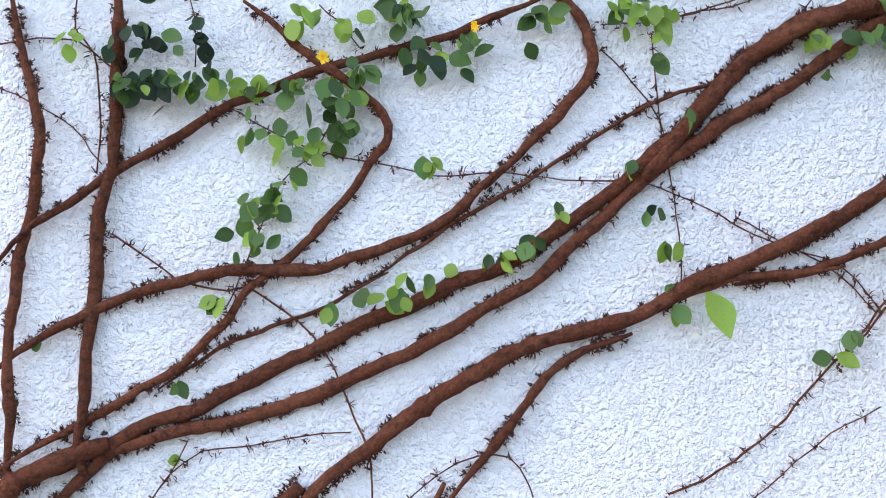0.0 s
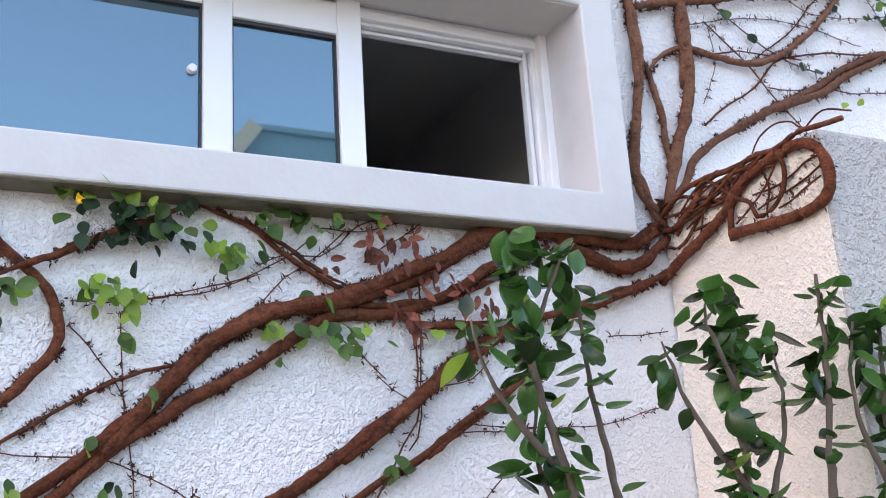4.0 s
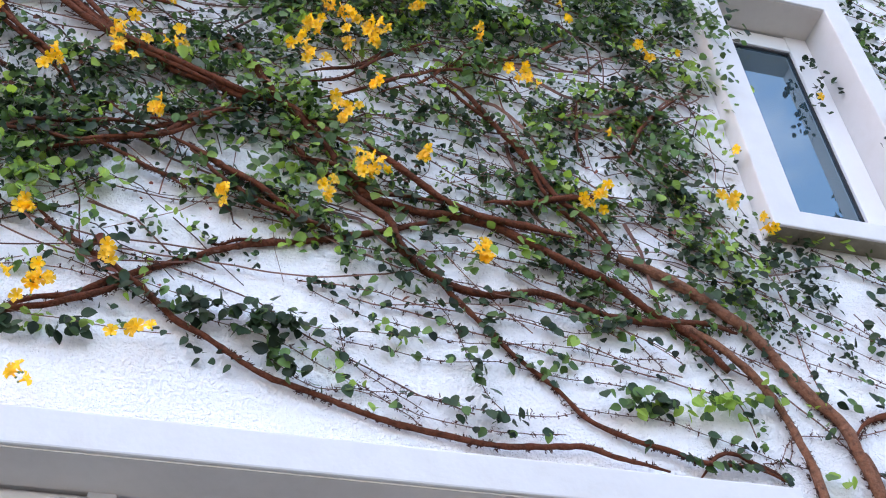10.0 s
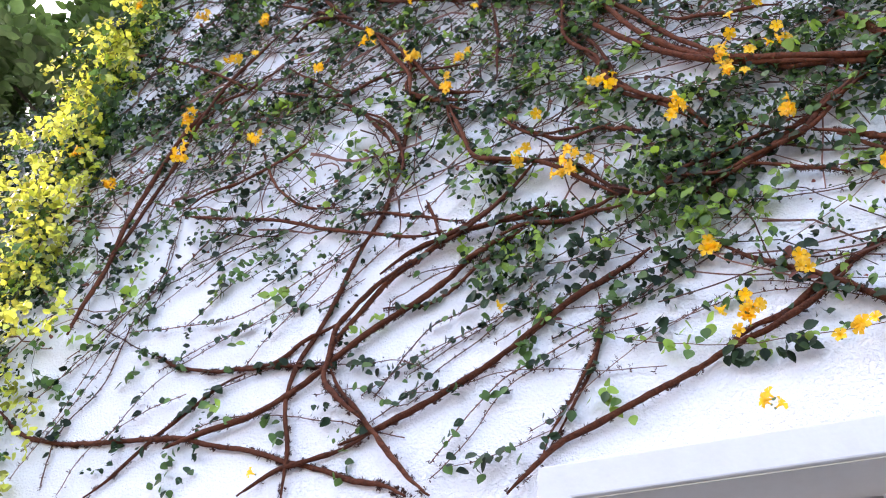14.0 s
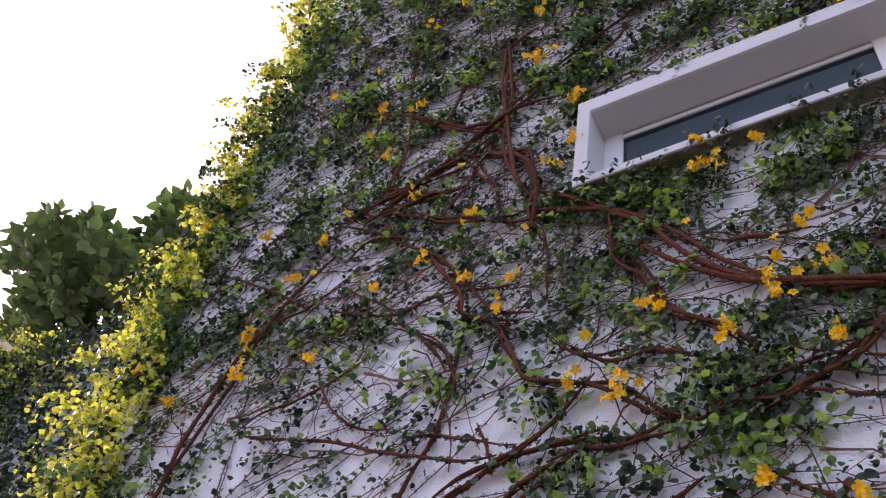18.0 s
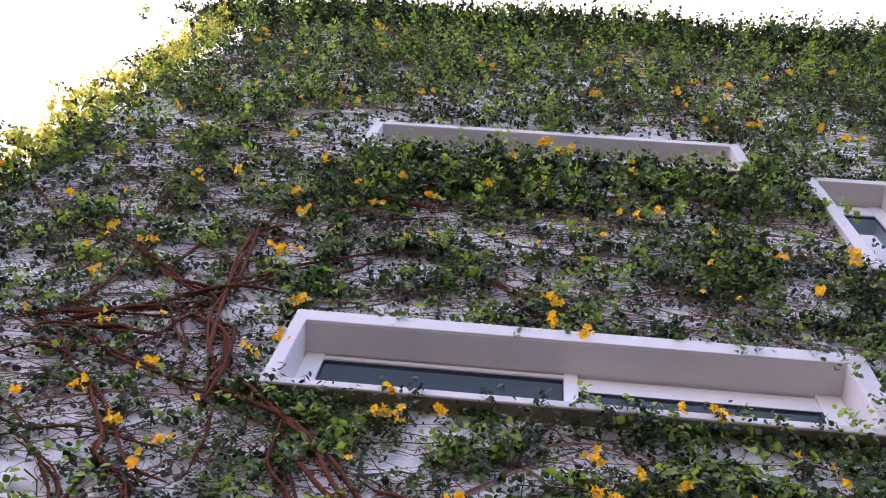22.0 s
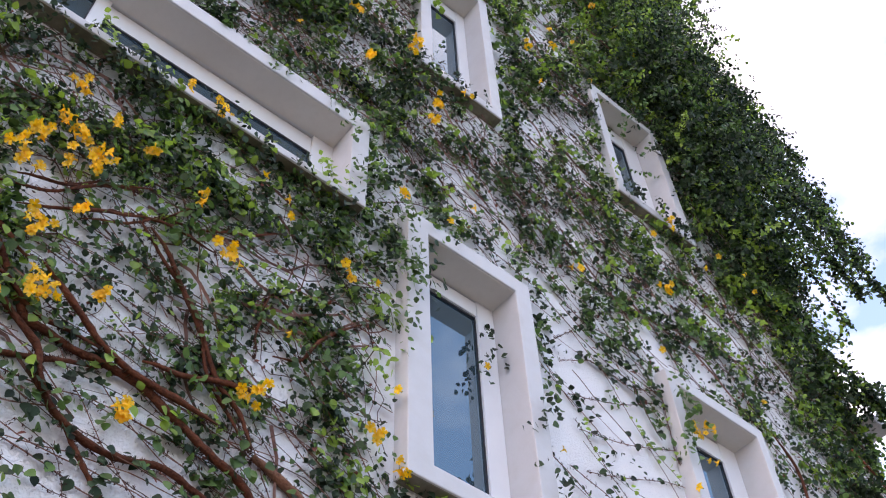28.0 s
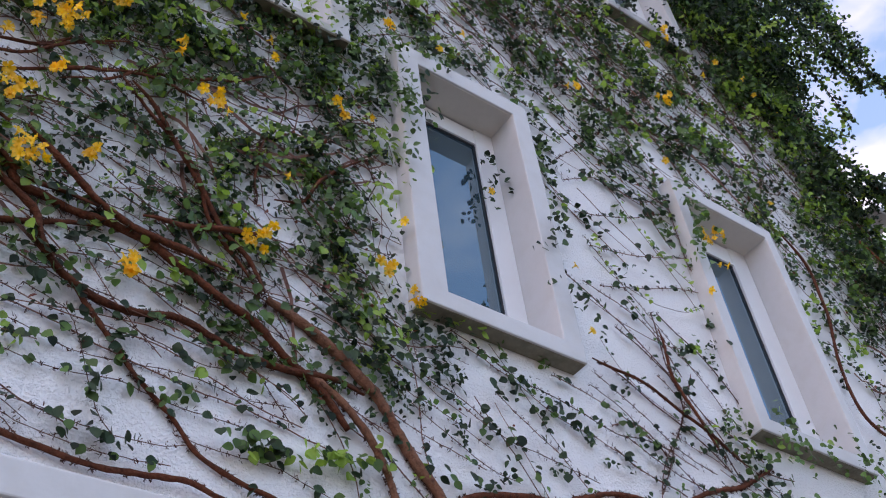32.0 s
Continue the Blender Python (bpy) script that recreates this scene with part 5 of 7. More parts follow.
stem(0.0106, [(3.77, 3.17), (3.81, 3.09), (3.92, 3.03), (4.08, 3.01), (4.25, 2.98), (4.38, 2.95), (4.54, 2.98), (4.75, 3.08), (5.01, 3.17), (5.26, 3.27)])
stem(0.0070, [(3.67, 3.17), (3.93, 3.21), (4.14, 3.17), (4.36, 3.12), (4.58, 3.05), (4.83, 3.02), (5.07, 3.07), (5.21, 3.13)])
twig(0.0080, [(3.76, 3.99), (3.86, 3.98), (4.00, 4.00)])
twig(0.0077, [(3.03, 4.53), (3.12, 4.49), (3.22, 4.43), (3.32, 4.35), (3.38, 4.25), (3.51, 4.09), (3.56, 3.96), (3.60, 3.88)])
twig(0.0085, [(2.90, 4.28), (3.03, 4.22), (3.13, 4.16), (3.27, 4.10), (3.38, 4.05), (3.48, 3.99), (3.55, 3.92)])
twig(0.0067, [(3.32, 4.74), (3.31, 4.47), (3.34, 4.32), (3.32, 4.16), (3.21, 3.97), (3.12, 3.80), (3.04, 3.67)])
twig(0.0072, [(3.37, 4.76), (3.48, 4.68), (3.63, 4.58), (3.73, 4.46), (3.82, 4.30)])
twig(0.0063, [(2.85, 3.94), (3.00, 4.00), (3.09, 3.95), (3.15, 3.86)])
twig(0.0052, [(2.83, 3.82), (2.95, 3.76), (3.09, 3.73), (3.19, 3.70)])
twig(0.0070, [(3.49, 4.19), (3.64, 4.14), (3.76, 4.09), (3.82, 4.05)])
twig(0.0107, [(5.89, 6.06), (5.77, 5.72), (5.64, 5.34), (5.65, 5.13), (5.49, 4.86), (5.31, 4.59), (5.28, 4.39)])
twig(0.0054, [(3.59, 3.18), (3.69, 3.12), (3.77, 3.03), (3.76, 2.95), (3.70, 2.87)])
twig(0.0052, [(3.34, 3.07), (3.46, 2.97), (3.55, 2.89), (3.66, 2.86)])
twig(0.0071, [(4.83, 4.17), (5.01, 4.05), (5.31, 4.04), (5.81, 4.11)])
twig(0.0064, [(4.83, 3.64), (4.77, 3.44), (4.67, 3.27)])


def wander(n, x0, x1, z0, z1, slope, spread, length):
    """Thin twigs that cross a stretch of the wall side by side."""
    while n:
        x, z, a = rng.uniform(x0, x1), rng.uniform(z0, z1), rng.normal(slope, spread)
        pts = [(x, z)]
        for _ in range(7):
            a += rng.normal(0, 0.15)
            q = (pts[-1][0] + math.cos(a) * length / 7, pts[-1][1] + math.sin(a) * length / 7)
            if any(o[0] - 0.03 < q[0] < o[1] + 0.03 and o[2] - 0.03 < q[1] < o[3] + 0.03 for _i, o in WINDOWS.values()) or not WALL_L < q[0] < WALL_R:
                break
            pts.append(q)
        if len(pts) > 4:
            twig(rng.uniform(0.0028, 0.0048), pts)
            n -= 1


wander(10, 1.55, 3.0, 3.5, 5.2, -0.55, 0.14, 1.15)
wander(4, 2.75, 3.6, 3.3, 5.6, -0.62, 0.20, 0.8)
wander(18, -0.9, 0.9, 3.55, 4.5, -0.20, 0.14, 1.2)
wander(12, 0.3, 1.3, 3.9, 4.9, -0.45, 0.2, 0.8)
wander(16, -3.5, -1.6, 3.2, 4.5, 0.62, 0.22, 0.9)
wander(12, -1.6, -0.6, 3.2, 4.0, 0.38, 0.22, 0.7)
wander(6, 1.8, 3.0, 2.75, 3.3, 0.1, 0.4, 0.6)



# ---- leaves ----
def leaf_shape(width, curl, fold, outline):
    """A pointed oval leaf, 1 long, hanging along -z, its face towards -y."""
    vs, fs = [], []
    n = len(outline)
    for i, w in enumerate(outline):
        t = i / (n - 1)
        y = curl * (t - 0.4) ** 2
        vs += [(-w * width, y - fold * w, -t), (0, y, -t), (w * width, y - fold * w, -t)]
    for i in range(n - 1):
        a = i * 3
        fs += [(a, a + 1, a + 4, a + 3), (a + 1, a + 2, a + 5, a + 4)]
    return vs, fs


LEAF_SET = {}
for _k, _mat in TONE.items():
    rows = []
    for _w, _c, _f in ((0.24, -0.8, 0.9), (0.30, -1.0, 0.5), (0.20, -0.5, 1.1)) if _k == "B" else ((0.34, -0.25, 0.16), (0.39, -0.12, 0.08), (0.31, -0.40, 0.28)):
        _v, _fc = leaf_shape(_w, _c, _f, (0.08, 0.56, 0.86, 1.0, 0.98, 0.82, 0.52, 0.04))
        rows.append(raw_mesh("leaf", _v, _fc, _mat, True))
    LEAF_SET[_k] = rows

N_LEAF = 0
LOOSE = {"D": [], "M": [], "L": [], "B": []}     # leaves past the nearest ones: place, size, turn


def leaf(x, y, z, size, tone):
    """One leaf hanging on its stalk; the nearest become objects of their own."""
    global N_LEAF
    roll, tilt, yaw = rng.normal(0, 40), rng.normal(-14, 22), rng.normal(0, 35)
    if z < 2.35 and N_LEAF < 300:
        N_LEAF += 1
        ob = under("leaf", LEAF_SET[tone][int(rng.integers(3))], vine)
        ob.matrix_basis = pose(x, y, z, tilt, roll, yaw) @ Matrix.Scale(size, 4)
    else:
        LOOSE[tone].append((x, y, z, size, tilt, roll, yaw))


def clump(x, z, rx, rz, n, tone):
    lean = rng.uniform(-1, 1)
    for _ in range(int(n * (1.5 if tone == "B" else 1.3 if z < 3.1 else 0.95))):
        a, b = rng.normal(0, 0.55, 2)
        size = rng.uniform(0.029, 0.050 if z < 2.4 else 0.043) * (0.95 if tone == "B" else 1 if z < 3.1 else 1.15)
        t = tone if rng.random() < 0.8 else {"D": "M", "M": "L", "L": "M", "B": "B"}[tone]
        leaf(x + rx * a, -0.022 - abs(rng.normal(0, 0.022)), z + rz * b + size * 0.4, size, t)


clump(-0.63, 2.09, 0.05, 0.07, 10, 'D')
clump(-0.62, 1.98, 0.06, 0.03, 14, 'D')
clump(-0.54, 1.98, 0.07, 0.03, 14, 'M')
clump(-0.44, 1.96, 0.05, 0.01, 8, 'L')
clump(-0.33, 1.96, 0.06, 0.02, 10, 'M')
clump(-0.24, 1.94, 0.04, 0.04, 10, 'M')
clump(-0.24, 1.88, 0.04, 0.04, 9, 'M')
clump(-0.36, 1.87, 0.07, 0.04, 9, 'M')
clump(-0.30, 1.83, 0.02, 0.02, 4, 'L')
clump(-0.37, 1.76, 0.04, 0.03, 8, 'M')
clump(-0.39, 1.72, 0.04, 0.03, 8, 'M')
clump(-0.40, 1.66, 0.05, 0.03, 8, 'M')
clump(-0.31, 2.10, 0.04, 0.03, 7, 'L')
clump(-0.22, 2.08, 0.02, 0.02, 4, 'L')
clump(-0.11, 2.10, 0.04, 0.04, 8, 'M')
clump(-0.19, 1.99, 0.03, 0.02, 5, 'M')
clump(-0.07, 1.99, 0.04, 0.02, 5, 'D')
clump(0.03, 2.04, 0.05, 0.03, 6, 'M')
clump(0.16, 2.08, 0.02, 0.03, 5, 'M')
clump(0.33, 2.09, 0.04, 0.04, 7, 'L')
clump(0.39, 2.07, 0.03, 0.02, 4, 'L')
clump(-0.07, 1.80, 0.03, 0.02, 4, 'L')
clump(0.33, 1.79, 0.02, 0.01, 2, 'M')
clump(0.45, 1.87, 0.01, 0.01, 1, 'M')
clump(0.70, 1.94, 0.01, 0.01, 1, 'M')
clump(0.76, 2.02, 0.01, 0.01, 1, 'M')
clump(0.38, 1.70, 0.02, 0.02, 3, 'D')
clump(0.40, 1.64, 0.03, 0.02, 3, 'L')
clump(0.40, 1.55, 0.01, 0.01, 1, 'M')
clump(0.40, 1.51, 0.01, 0.02, 2, 'M')
clump(-0.15, 1.54, 0.03, 0.02, 4, 'L')
clump(-0.20, 1.55, 0.01, 0.01, 2, 'M')
clump(-0.26, 1.53, 0.01, 0.02, 2, 'L')
clump(-0.06, 1.58, 0.03, 0.01, 4, 'L')
clump(0.05, 1.61, 0.03, 0.01, 5, 'L')
clump(0.13, 1.64, 0.03, 0.01, 4, 'M')
clump(0.18, 1.71, 0.01, 0.02, 3, 'L')
clump(-0.78, 2.06, 0.03, 0.03, 4, 'L')
clump(-0.70, 2.04, 0.02, 0.01, 3, 'D')
clump(-0.52, 2.08, 0.03, 0.03, 5, 'D')
clump(-0.56, 1.38, 0.01, 0.01, 2, 'M')
clump(-0.59, 1.22, 0.01, 0.01, 1, 'L')
clump(-0.83, 1.48, 0.01, 0.01, 1, 'M')
clump(-0.49, 1.54, 0.03, 0.02, 4, 'M')
clump(0.70, 1.40, 0.02, 0.01, 2, 'M')
clump(0.72, 1.45, 0.01, 0.01, 2, 'M')
clump(0.38, 1.99, 0.01, 0.01, 2, 'M')
clump(0.69, 2.03, 0.02, 0.01, 2, 'L')
clump(-0.52, 2.04, 0.03, 0.02, 4, 'D')
clump(-0.22, 2.22, 0.04, 0.02, 5, 'M')
clump(-0.12, 2.21, 0.05, 0.04, 10, 'M')
clump(-0.11, 2.12, 0.04, 0.04, 8, 'M')
clump(-0.03, 2.22, 0.03, 0.03, 5, 'M')
clump(0.29, 2.31, 0.06, 0.02, 6, 'L')
clump(0.36, 2.25, 0.06, 0.05, 12, 'D')
clump(0.45, 2.23, 0.06, 0.04, 12, 'D')
clump(0.41, 2.32, 0.05, 0.04, 8, 'L')
clump(0.36, 2.08, 0.05, 0.05, 9, 'L')
clump(0.63, 2.19, 0.04, 0.04, 8, 'M')
clump(0.69, 2.29, 0.04, 0.03, 4, 'M')
clump(0.78, 2.26, 0.02, 0.03, 3, 'M')
clump(0.87, 2.01, 0.07, 0.03, 8, 'M')
clump(0.70, 1.94, 0.01, 0.01, 1, 'M')
clump(0.68, 2.03, 0.01, 0.01, 1, 'L')
clump(0.76, 2.02, 0.02, 0.01, 2, 'L')
clump(0.45, 1.87, 0.01, 0.01, 1, 'M')
clump(0.98, 1.71, 0.03, 0.02, 3, 'M')
clump(0.84, 1.58, 0.03, 0.02, 4, 'L')
clump(1.12, 2.03, 0.04, 0.02, 3, 'L')
clump(1.00, 2.22, 0.08, 0.07, 20, 'B')
clump(1.01, 2.05, 0.03, 0.04, 6, 'B')
clump(1.15, 2.14, 0.04, 0.04, 8, 'B')
clump(0.83, 2.16, 0.02, 0.02, 3, 'B')
clump(-0.04, 2.02, 0.06, 0.03, 5, 'M')
clump(0.16, 2.08, 0.02, 0.03, 2, 'M')
clump(0.37, 2.27, 0.10, 0.06, 14, 'D')
clump(0.47, 2.24, 0.07, 0.05, 8, 'D')
clump(0.61, 2.21, 0.05, 0.05, 6, 'L')
clump(0.74, 2.28, 0.08, 0.03, 8, 'M')
clump(0.87, 2.30, 0.08, 0.02, 6, 'L')
clump(0.95, 2.28, 0.07, 0.06, 6, 'B')
clump(1.03, 2.04, 0.03, 0.04, 6, 'B')
clump(1.07, 2.15, 0.06, 0.05, 6, 'B')
clump(1.22, 2.12, 0.05, 0.04, 6, 'B')
clump(1.15, 2.03, 0.06, 0.03, 6, 'M')
clump(0.90, 2.01, 0.04, 0.03, 3, 'M')
clump(0.79, 2.09, 0.03, 0.02, 3, 'M')
clump(0.70, 2.02, 0.01, 0.01, 2, 'L')
clump(0.39, 2.34, 0.05, 0.02, 6, 'L')
clump(1.24, 3.31, 0.07, 0.04, 9, 'M')
clump(1.53, 3.36, 0.13, 0.04, 14, 'L')
clump(1.39, 3.32, 0.06, 0.02, 6, 'L')
clump(1.68, 3.43, 0.04, 0.03, 4, 'L')
clump(1.95, 3.46, 0.06, 0.05, 4, 'D')
clump(2.07, 3.47, 0.06, 0.05, 4, 'M')
clump(2.20, 3.67, 0.06, 0.04, 4, 'D')
clump(2.31, 3.67, 0.03, 0.02, 2, 'D')
clump(2.08, 3.74, 0.02, 0.02, 1, 'D')
clump(2.50, 3.58, 0.02, 0.02, 2, 'D')
clump(2.30, 3.31, 0.04, 0.03, 3, 'D')
clump(2.55, 3.33, 0.04, 0.02, 2, 'D')
clump(1.83, 3.15, 0.04, 0.02, 3, 'L')
clump(2.18, 3.16, 0.05, 0.03, 5, 'D')
clump(3.38, 3.34, 0.12, 0.04, 7, 'D')
clump(3.80, 3.48, 0.16, 0.04, 8, 'D')
clump(3.79, 3.81, 0.28, 0.16, 30, 'D')
clump(4.17, 3.82, 0.31, 0.14, 20, 'D')
clump(2.68, 4.59, 0.06, 0.21, 12, 'D')
clump(2.84, 3.20, 0.10, 0.07, 8, 'M')
clump(2.99, 3.00, 0.03, 0.02, 2, 'D')
clump(3.14, 2.95, 0.03, 0.02, 2, 'L')
clump(3.45, 2.92, 0.04, 0.02, 2, 'D')
clump(3.41, 3.62, 0.21, 0.12, 15, 'M')
clump(2.58, 2.81, 0.03, 0.02, 2, 'L')
clump(5.35, 5.69, 0.34, 0.67, 60, 'D')
clump(3.71, 5.33, 0.22, 0.28, 20, 'M')
clump(1.93, 4.04, 0.08, 0.04, 5, 'D')
clump(2.12, 4.07, 0.09, 0.04, 6, 'D')
clump(2.33, 3.96, 0.12, 0.05, 8, 'D')
clump(2.48, 3.89, 0.10, 0.04, 5, 'D')
clump(1.73, 3.92, 0.07, 0.10, 10, 'D')
clump(1.59, 3.89, 0.07, 0.08, 8, 'D')
clump(0.86, 3.20, 0.03, 0.02, 4, 'D')
clump(0.69, 3.23, 0.06, 0.02, 6, 'D')
clump(0.75, 3.38, 0.03, 0.05, 6, 'D')
clump(0.93, 3.77, 0.03, 0.03, 3, 'M')
clump(0.96, 3.56, 0.02, 0.02, 2, 'D')
clump(1.21, 3.49, 0.02, 0.02, 2, 'D')
clump(1.38, 3.75, 0.03, 0.02, 2, 'L')
clump(1.07, 3.52, 0.03, 0.01, 2, 'L')
clump(0.94, 3.46, 0.01, 0.02, 1, 'D')
clump(0.16, 3.45, 0.16, 0.05, 80, 'D')
clump(-0.03, 3.47, 0.09, 0.05, 30, 'D')
clump(0.24, 3.31, 0.06, 0.06, 14, 'D')
clump(0.35, 3.37, 0.03, 0.04, 4, 'D')
clump(0.77, 3.31, 0.03, 0.06, 6, 'D')
clump(0.46, 3.20, 0.05, 0.02, 4, 'L')
clump(1.22, 3.30, 0.05, 0.04, 7, 'M')
clump(1.62, 3.38, 0.08, 0.03, 8, 'L')
clump(1.46, 3.35, 0.06, 0.02, 6, 'L')
clump(0.81, 3.22, 0.05, 0.02, 6, 'D')
clump(0.71, 3.97, 0.06, 0.05, 8, 'L')
clump(0.51, 3.75, 0.04, 0.02, 4, 'L')
clump(0.80, 3.54, 0.03, 0.03, 4, 'D')
clump(1.06, 3.52, 0.02, 0.01, 2, 'L')
clump(1.22, 3.84, 0.02, 0.03, 3, 'D')
clump(1.76, 3.97, 0.06, 0.05, 6, 'D')
clump(1.74, 3.81, 0.09, 0.08, 10, 'D')
clump(1.54, 3.78, 0.04, 0.05, 4, 'D')
clump(1.94, 3.42, 0.03, 0.03, 3, 'D')
clump(1.86, 3.14, 0.04, 0.02, 4, 'L')
clump(-0.57, 3.84, 0.07, 0.09, 20, 'L')
clump(-0.37, 3.33, 0.08, 0.02, 10, 'D')
clump(-0.29, 4.00, 0.04, 0.03, 5, 'L')
clump(-0.48, 4.09, 0.06, 0.07, 15, 'D')
clump(0.11, 4.51, 0.06, 0.06, 8, 'L')
clump(-0.57, 3.88, 0.08, 0.07, 22, 'L')
clump(-1.32, 4.30, 0.14, 0.12, 34, 'M')
clump(-0.63, 3.42, 0.08, 0.04, 14, 'L')
clump(-0.85, 3.29, 0.08, 0.06, 14, 'L')
clump(-1.25, 3.14, 0.09, 0.04, 14, 'D')
clump(-3.11, 4.04, 0.17, 0.08, 10, 'L')
clump(-2.29, 3.50, 0.08, 0.06, 8, 'L')
clump(-2.25, 3.79, 0.04, 0.03, 4, 'L')
clump(-2.57, 4.41, 0.19, 0.06, 14, 'D')
clump(-2.11, 3.90, 0.04, 0.03, 4, 'M')
clump(-1.72, 3.58, 0.07, 0.02, 6, 'D')
clump(-0.47, 3.34, 0.09, 0.02, 10, 'D')
clump(-0.32, 3.35, 0.03, 0.02, 8, 'D')
clump(-1.81, 4.57, 0.11, 0.04, 8, 'L')
clump(-2.03, 4.45, 0.04, 0.05, 3, 'L')
clump(-0.69, 3.52, 0.02, 0.03, 4, 'D')
clump(-2.30, 4.48, 0.09, 0.04, 4, 'M')
clump(2.05, 5.52, 0.09, 0.25, 50, 'D')
clump(1.95, 4.93, 0.09, 0.14, 25, 'L')
clump(1.80, 4.73, 0.08, 0.10, 14, 'L')
clump(2.24, 3.87, 0.06, 0.03, 5, 'D')
clump(2.28, 3.69, 0.06, 0.04, 4, 'D')
clump(2.52, 3.86, 0.06, 0.03, 5, 'D')
clump(1.94, 3.44, 0.03, 0.03, 3, 'D')
clump(1.28, 3.32, 0.10, 0.04, 30, 'D')
clump(1.52, 3.35, 0.12, 0.04, 20, 'L')
clump(1.75, 3.95, 0.04, 0.04, 4, 'D')
clump(2.67, 4.62, 0.06, 0.14, 14, 'D')
clump(2.82, 5.22, 0.09, 0.25, 18, 'M')
clump(3.36, 5.95, 0.11, 0.22, 12, 'M')
clump(3.89, 5.68, 0.15, 0.21, 16, 'L')
clump(3.80, 4.84, 0.08, 0.17, 10, 'D')
clump(3.47, 4.40, 0.04, 0.03, 1, 'L')
clump(2.53, 3.63, 0.03, 0.03, 2, 'D')
clump(3.76, 4.10, 0.25, 0.14, 40, 'M')
clump(4.52, 4.27, 0.38, 0.13, 40, 'M')


# fresh growth among the older leaves over the strip window
for _ in range(80):
    _x, _z = rng.uniform(-2.6, 1.9), rng.uniform(3.75, 5.5)
    if _x < -1.3 and _z < 4.4 or -1.3 < _x < 1.7 and _z > 5.5:
        continue
    clump(_x, _z, 0.09, 0.06, int(rng.integers(8, 18)), str(rng.choice(("D", "M", "L"), p=(0.15, 0.45, 0.40))))

for _ in range(24):
    clump(rng.uniform(-1.4, 0.7), rng.uniform(3.72, 4.5), 0.11, 0.07, int(rng.integers(14, 26)), str(rng.choice(("D", "M", "L"), p=(0.55, 0.33, 0.12))))

# the big bright leaf of another climber
_v, _fc = leaf_shape(0.34, -0.25, 0.18, (0.06, 0.55, 0.85, 1.0, 0.95, 0.70, 0.35, 0.02))
_big = under("leaf", raw_mesh("leaf", _v, _fc, LEAF_L, True), vine, "large bright green serrated leaf")
_big.matrix_basis = pose(0.455, -0.06, 1.545, -20, -12, 30) @ Matrix.Scale(0.100, 4)


# ---- how thickly the leaves cover the wall ----
def ramp(v, a, b):
    return np.clip((v - a) / (b - a), 0, 1)


def cover(x, z):
    """Leaves by place on the wall, from 0 (bare) to 1 (closed)."""
    left = (ramp(z, 3.6, 4.2) * 0.10 + ramp(z, 4.35, 4.9) * 0.28 + ramp(z, 6.8, 8.4) * 0.30) * (x < -1.2)
    mid = ramp(z, 3.5, 3.95) * 0.74 * ((x >= -1.35) & (x < 0.3))
    mid2 = (ramp(z, 3.5, 4.1) * 0.34 + ramp(z, 4.35, 4.75) * 0.46) * ((x >= 0.3) & (x < 2.1))
    right = (ramp(z, 3.6, 5.4) * 0.06 + ramp(z, 5.6, 6.3) * 0.26) * ((x >= 2.1) & (x < 4.2))
    edge = (ramp(z, 3.3, 4.3) * 0.15 + ramp(z, 4.8, 6.2) * 0.25) * (x >= 4.2)
    d = left + mid + mid2 + right + edge
    d = np.maximum(d, ramp(z, 6.2, 6.9) * 0.46 * (x > -1.0))
    d = np.maximum(d, ramp(z, 7.2, 8.4) * 0.62 * (x > -0.9))
    d = np.maximum(d, ramp(z, 8.6, 11.5) * 0.95)
    d = np.maximum(d, 1.0 * ((x > -1.2) & (x < 1.9) & (z > 4.95) & (z < 5.62)))
    d = np.maximum(d, 1.20 * ((x > -1.3) & (x < 2.0) & (z > 8.5) & (z < 9.5)))
    d = np.maximum(d, 0.90 * ((x > 1.50) & (x < 1.98) & (z > 4.7) & (z < 6.3)))
    d = np.maximum(d, ramp(x, 4.9, 5.8) * ramp(z, 4.6, 6.0) * 0.9)
    d = np.maximum(d, ramp(x, 4.7, 5.2) * ramp(z, 6.6, 7.6) * 1.3)
    d = np.maximum(d, ramp(-x, 3.25, 3.6) * ramp(z, 2.9, 4.2) * 0.9)
    d = np.maximum(d, 0.75 * ((x > -1.3) & (x < 0.2) & (z > 4.5) & (z < 5.62)))
    return np.maximum(d, 0.03 * (z > 3.3))


def patchy(x, z, scale):
    return np.array([noise.fractal(Vector((a * scale, 3.3, b * scale)), 0.9, 2.0, 3) for a, b in zip(x, z)])


def in_window(x, z, grow=0.0):
    hit = np.zeros(len(x), bool)
    for _i, o in WINDOWS.values():
        hit |= (x > o[0] - grow) & (x < o[1] + grow) & (z > o[2] + 0.03 - grow) & (z < o[3] - 0.02 + grow)
    return hit


OUTERS = [o for _i, o in WINDOWS.values()]


def hits_window(x, z, grow):
    return any(o[0] - grow < x < o[1] + grow and o[2] + 0.03 - grow < z < o[3] - 0.02 + grow for o in OUTERS)


CELL = 0.06
GX, GZ = np.meshgrid(np.arange(-4.2, 7.2, CELL), np.arange(2.6, 17, CELL))
COVER = cover(GX, GZ)


def at(g, u, v):
    return g[np.clip(((v - 2.6) / CELL).astype(int), 0, g.shape[0] - 1), np.clip(((u + 4.2) / CELL).astype(int), 0, g.shape[1] - 1)]


def cover_at(x, z):
    return COVER[min(max(int((z - 2.6) / CELL), 0), COVER.shape[0] - 1), min(max(int((x + 4.2) / CELL), 0), COVER.shape[1] - 1)]


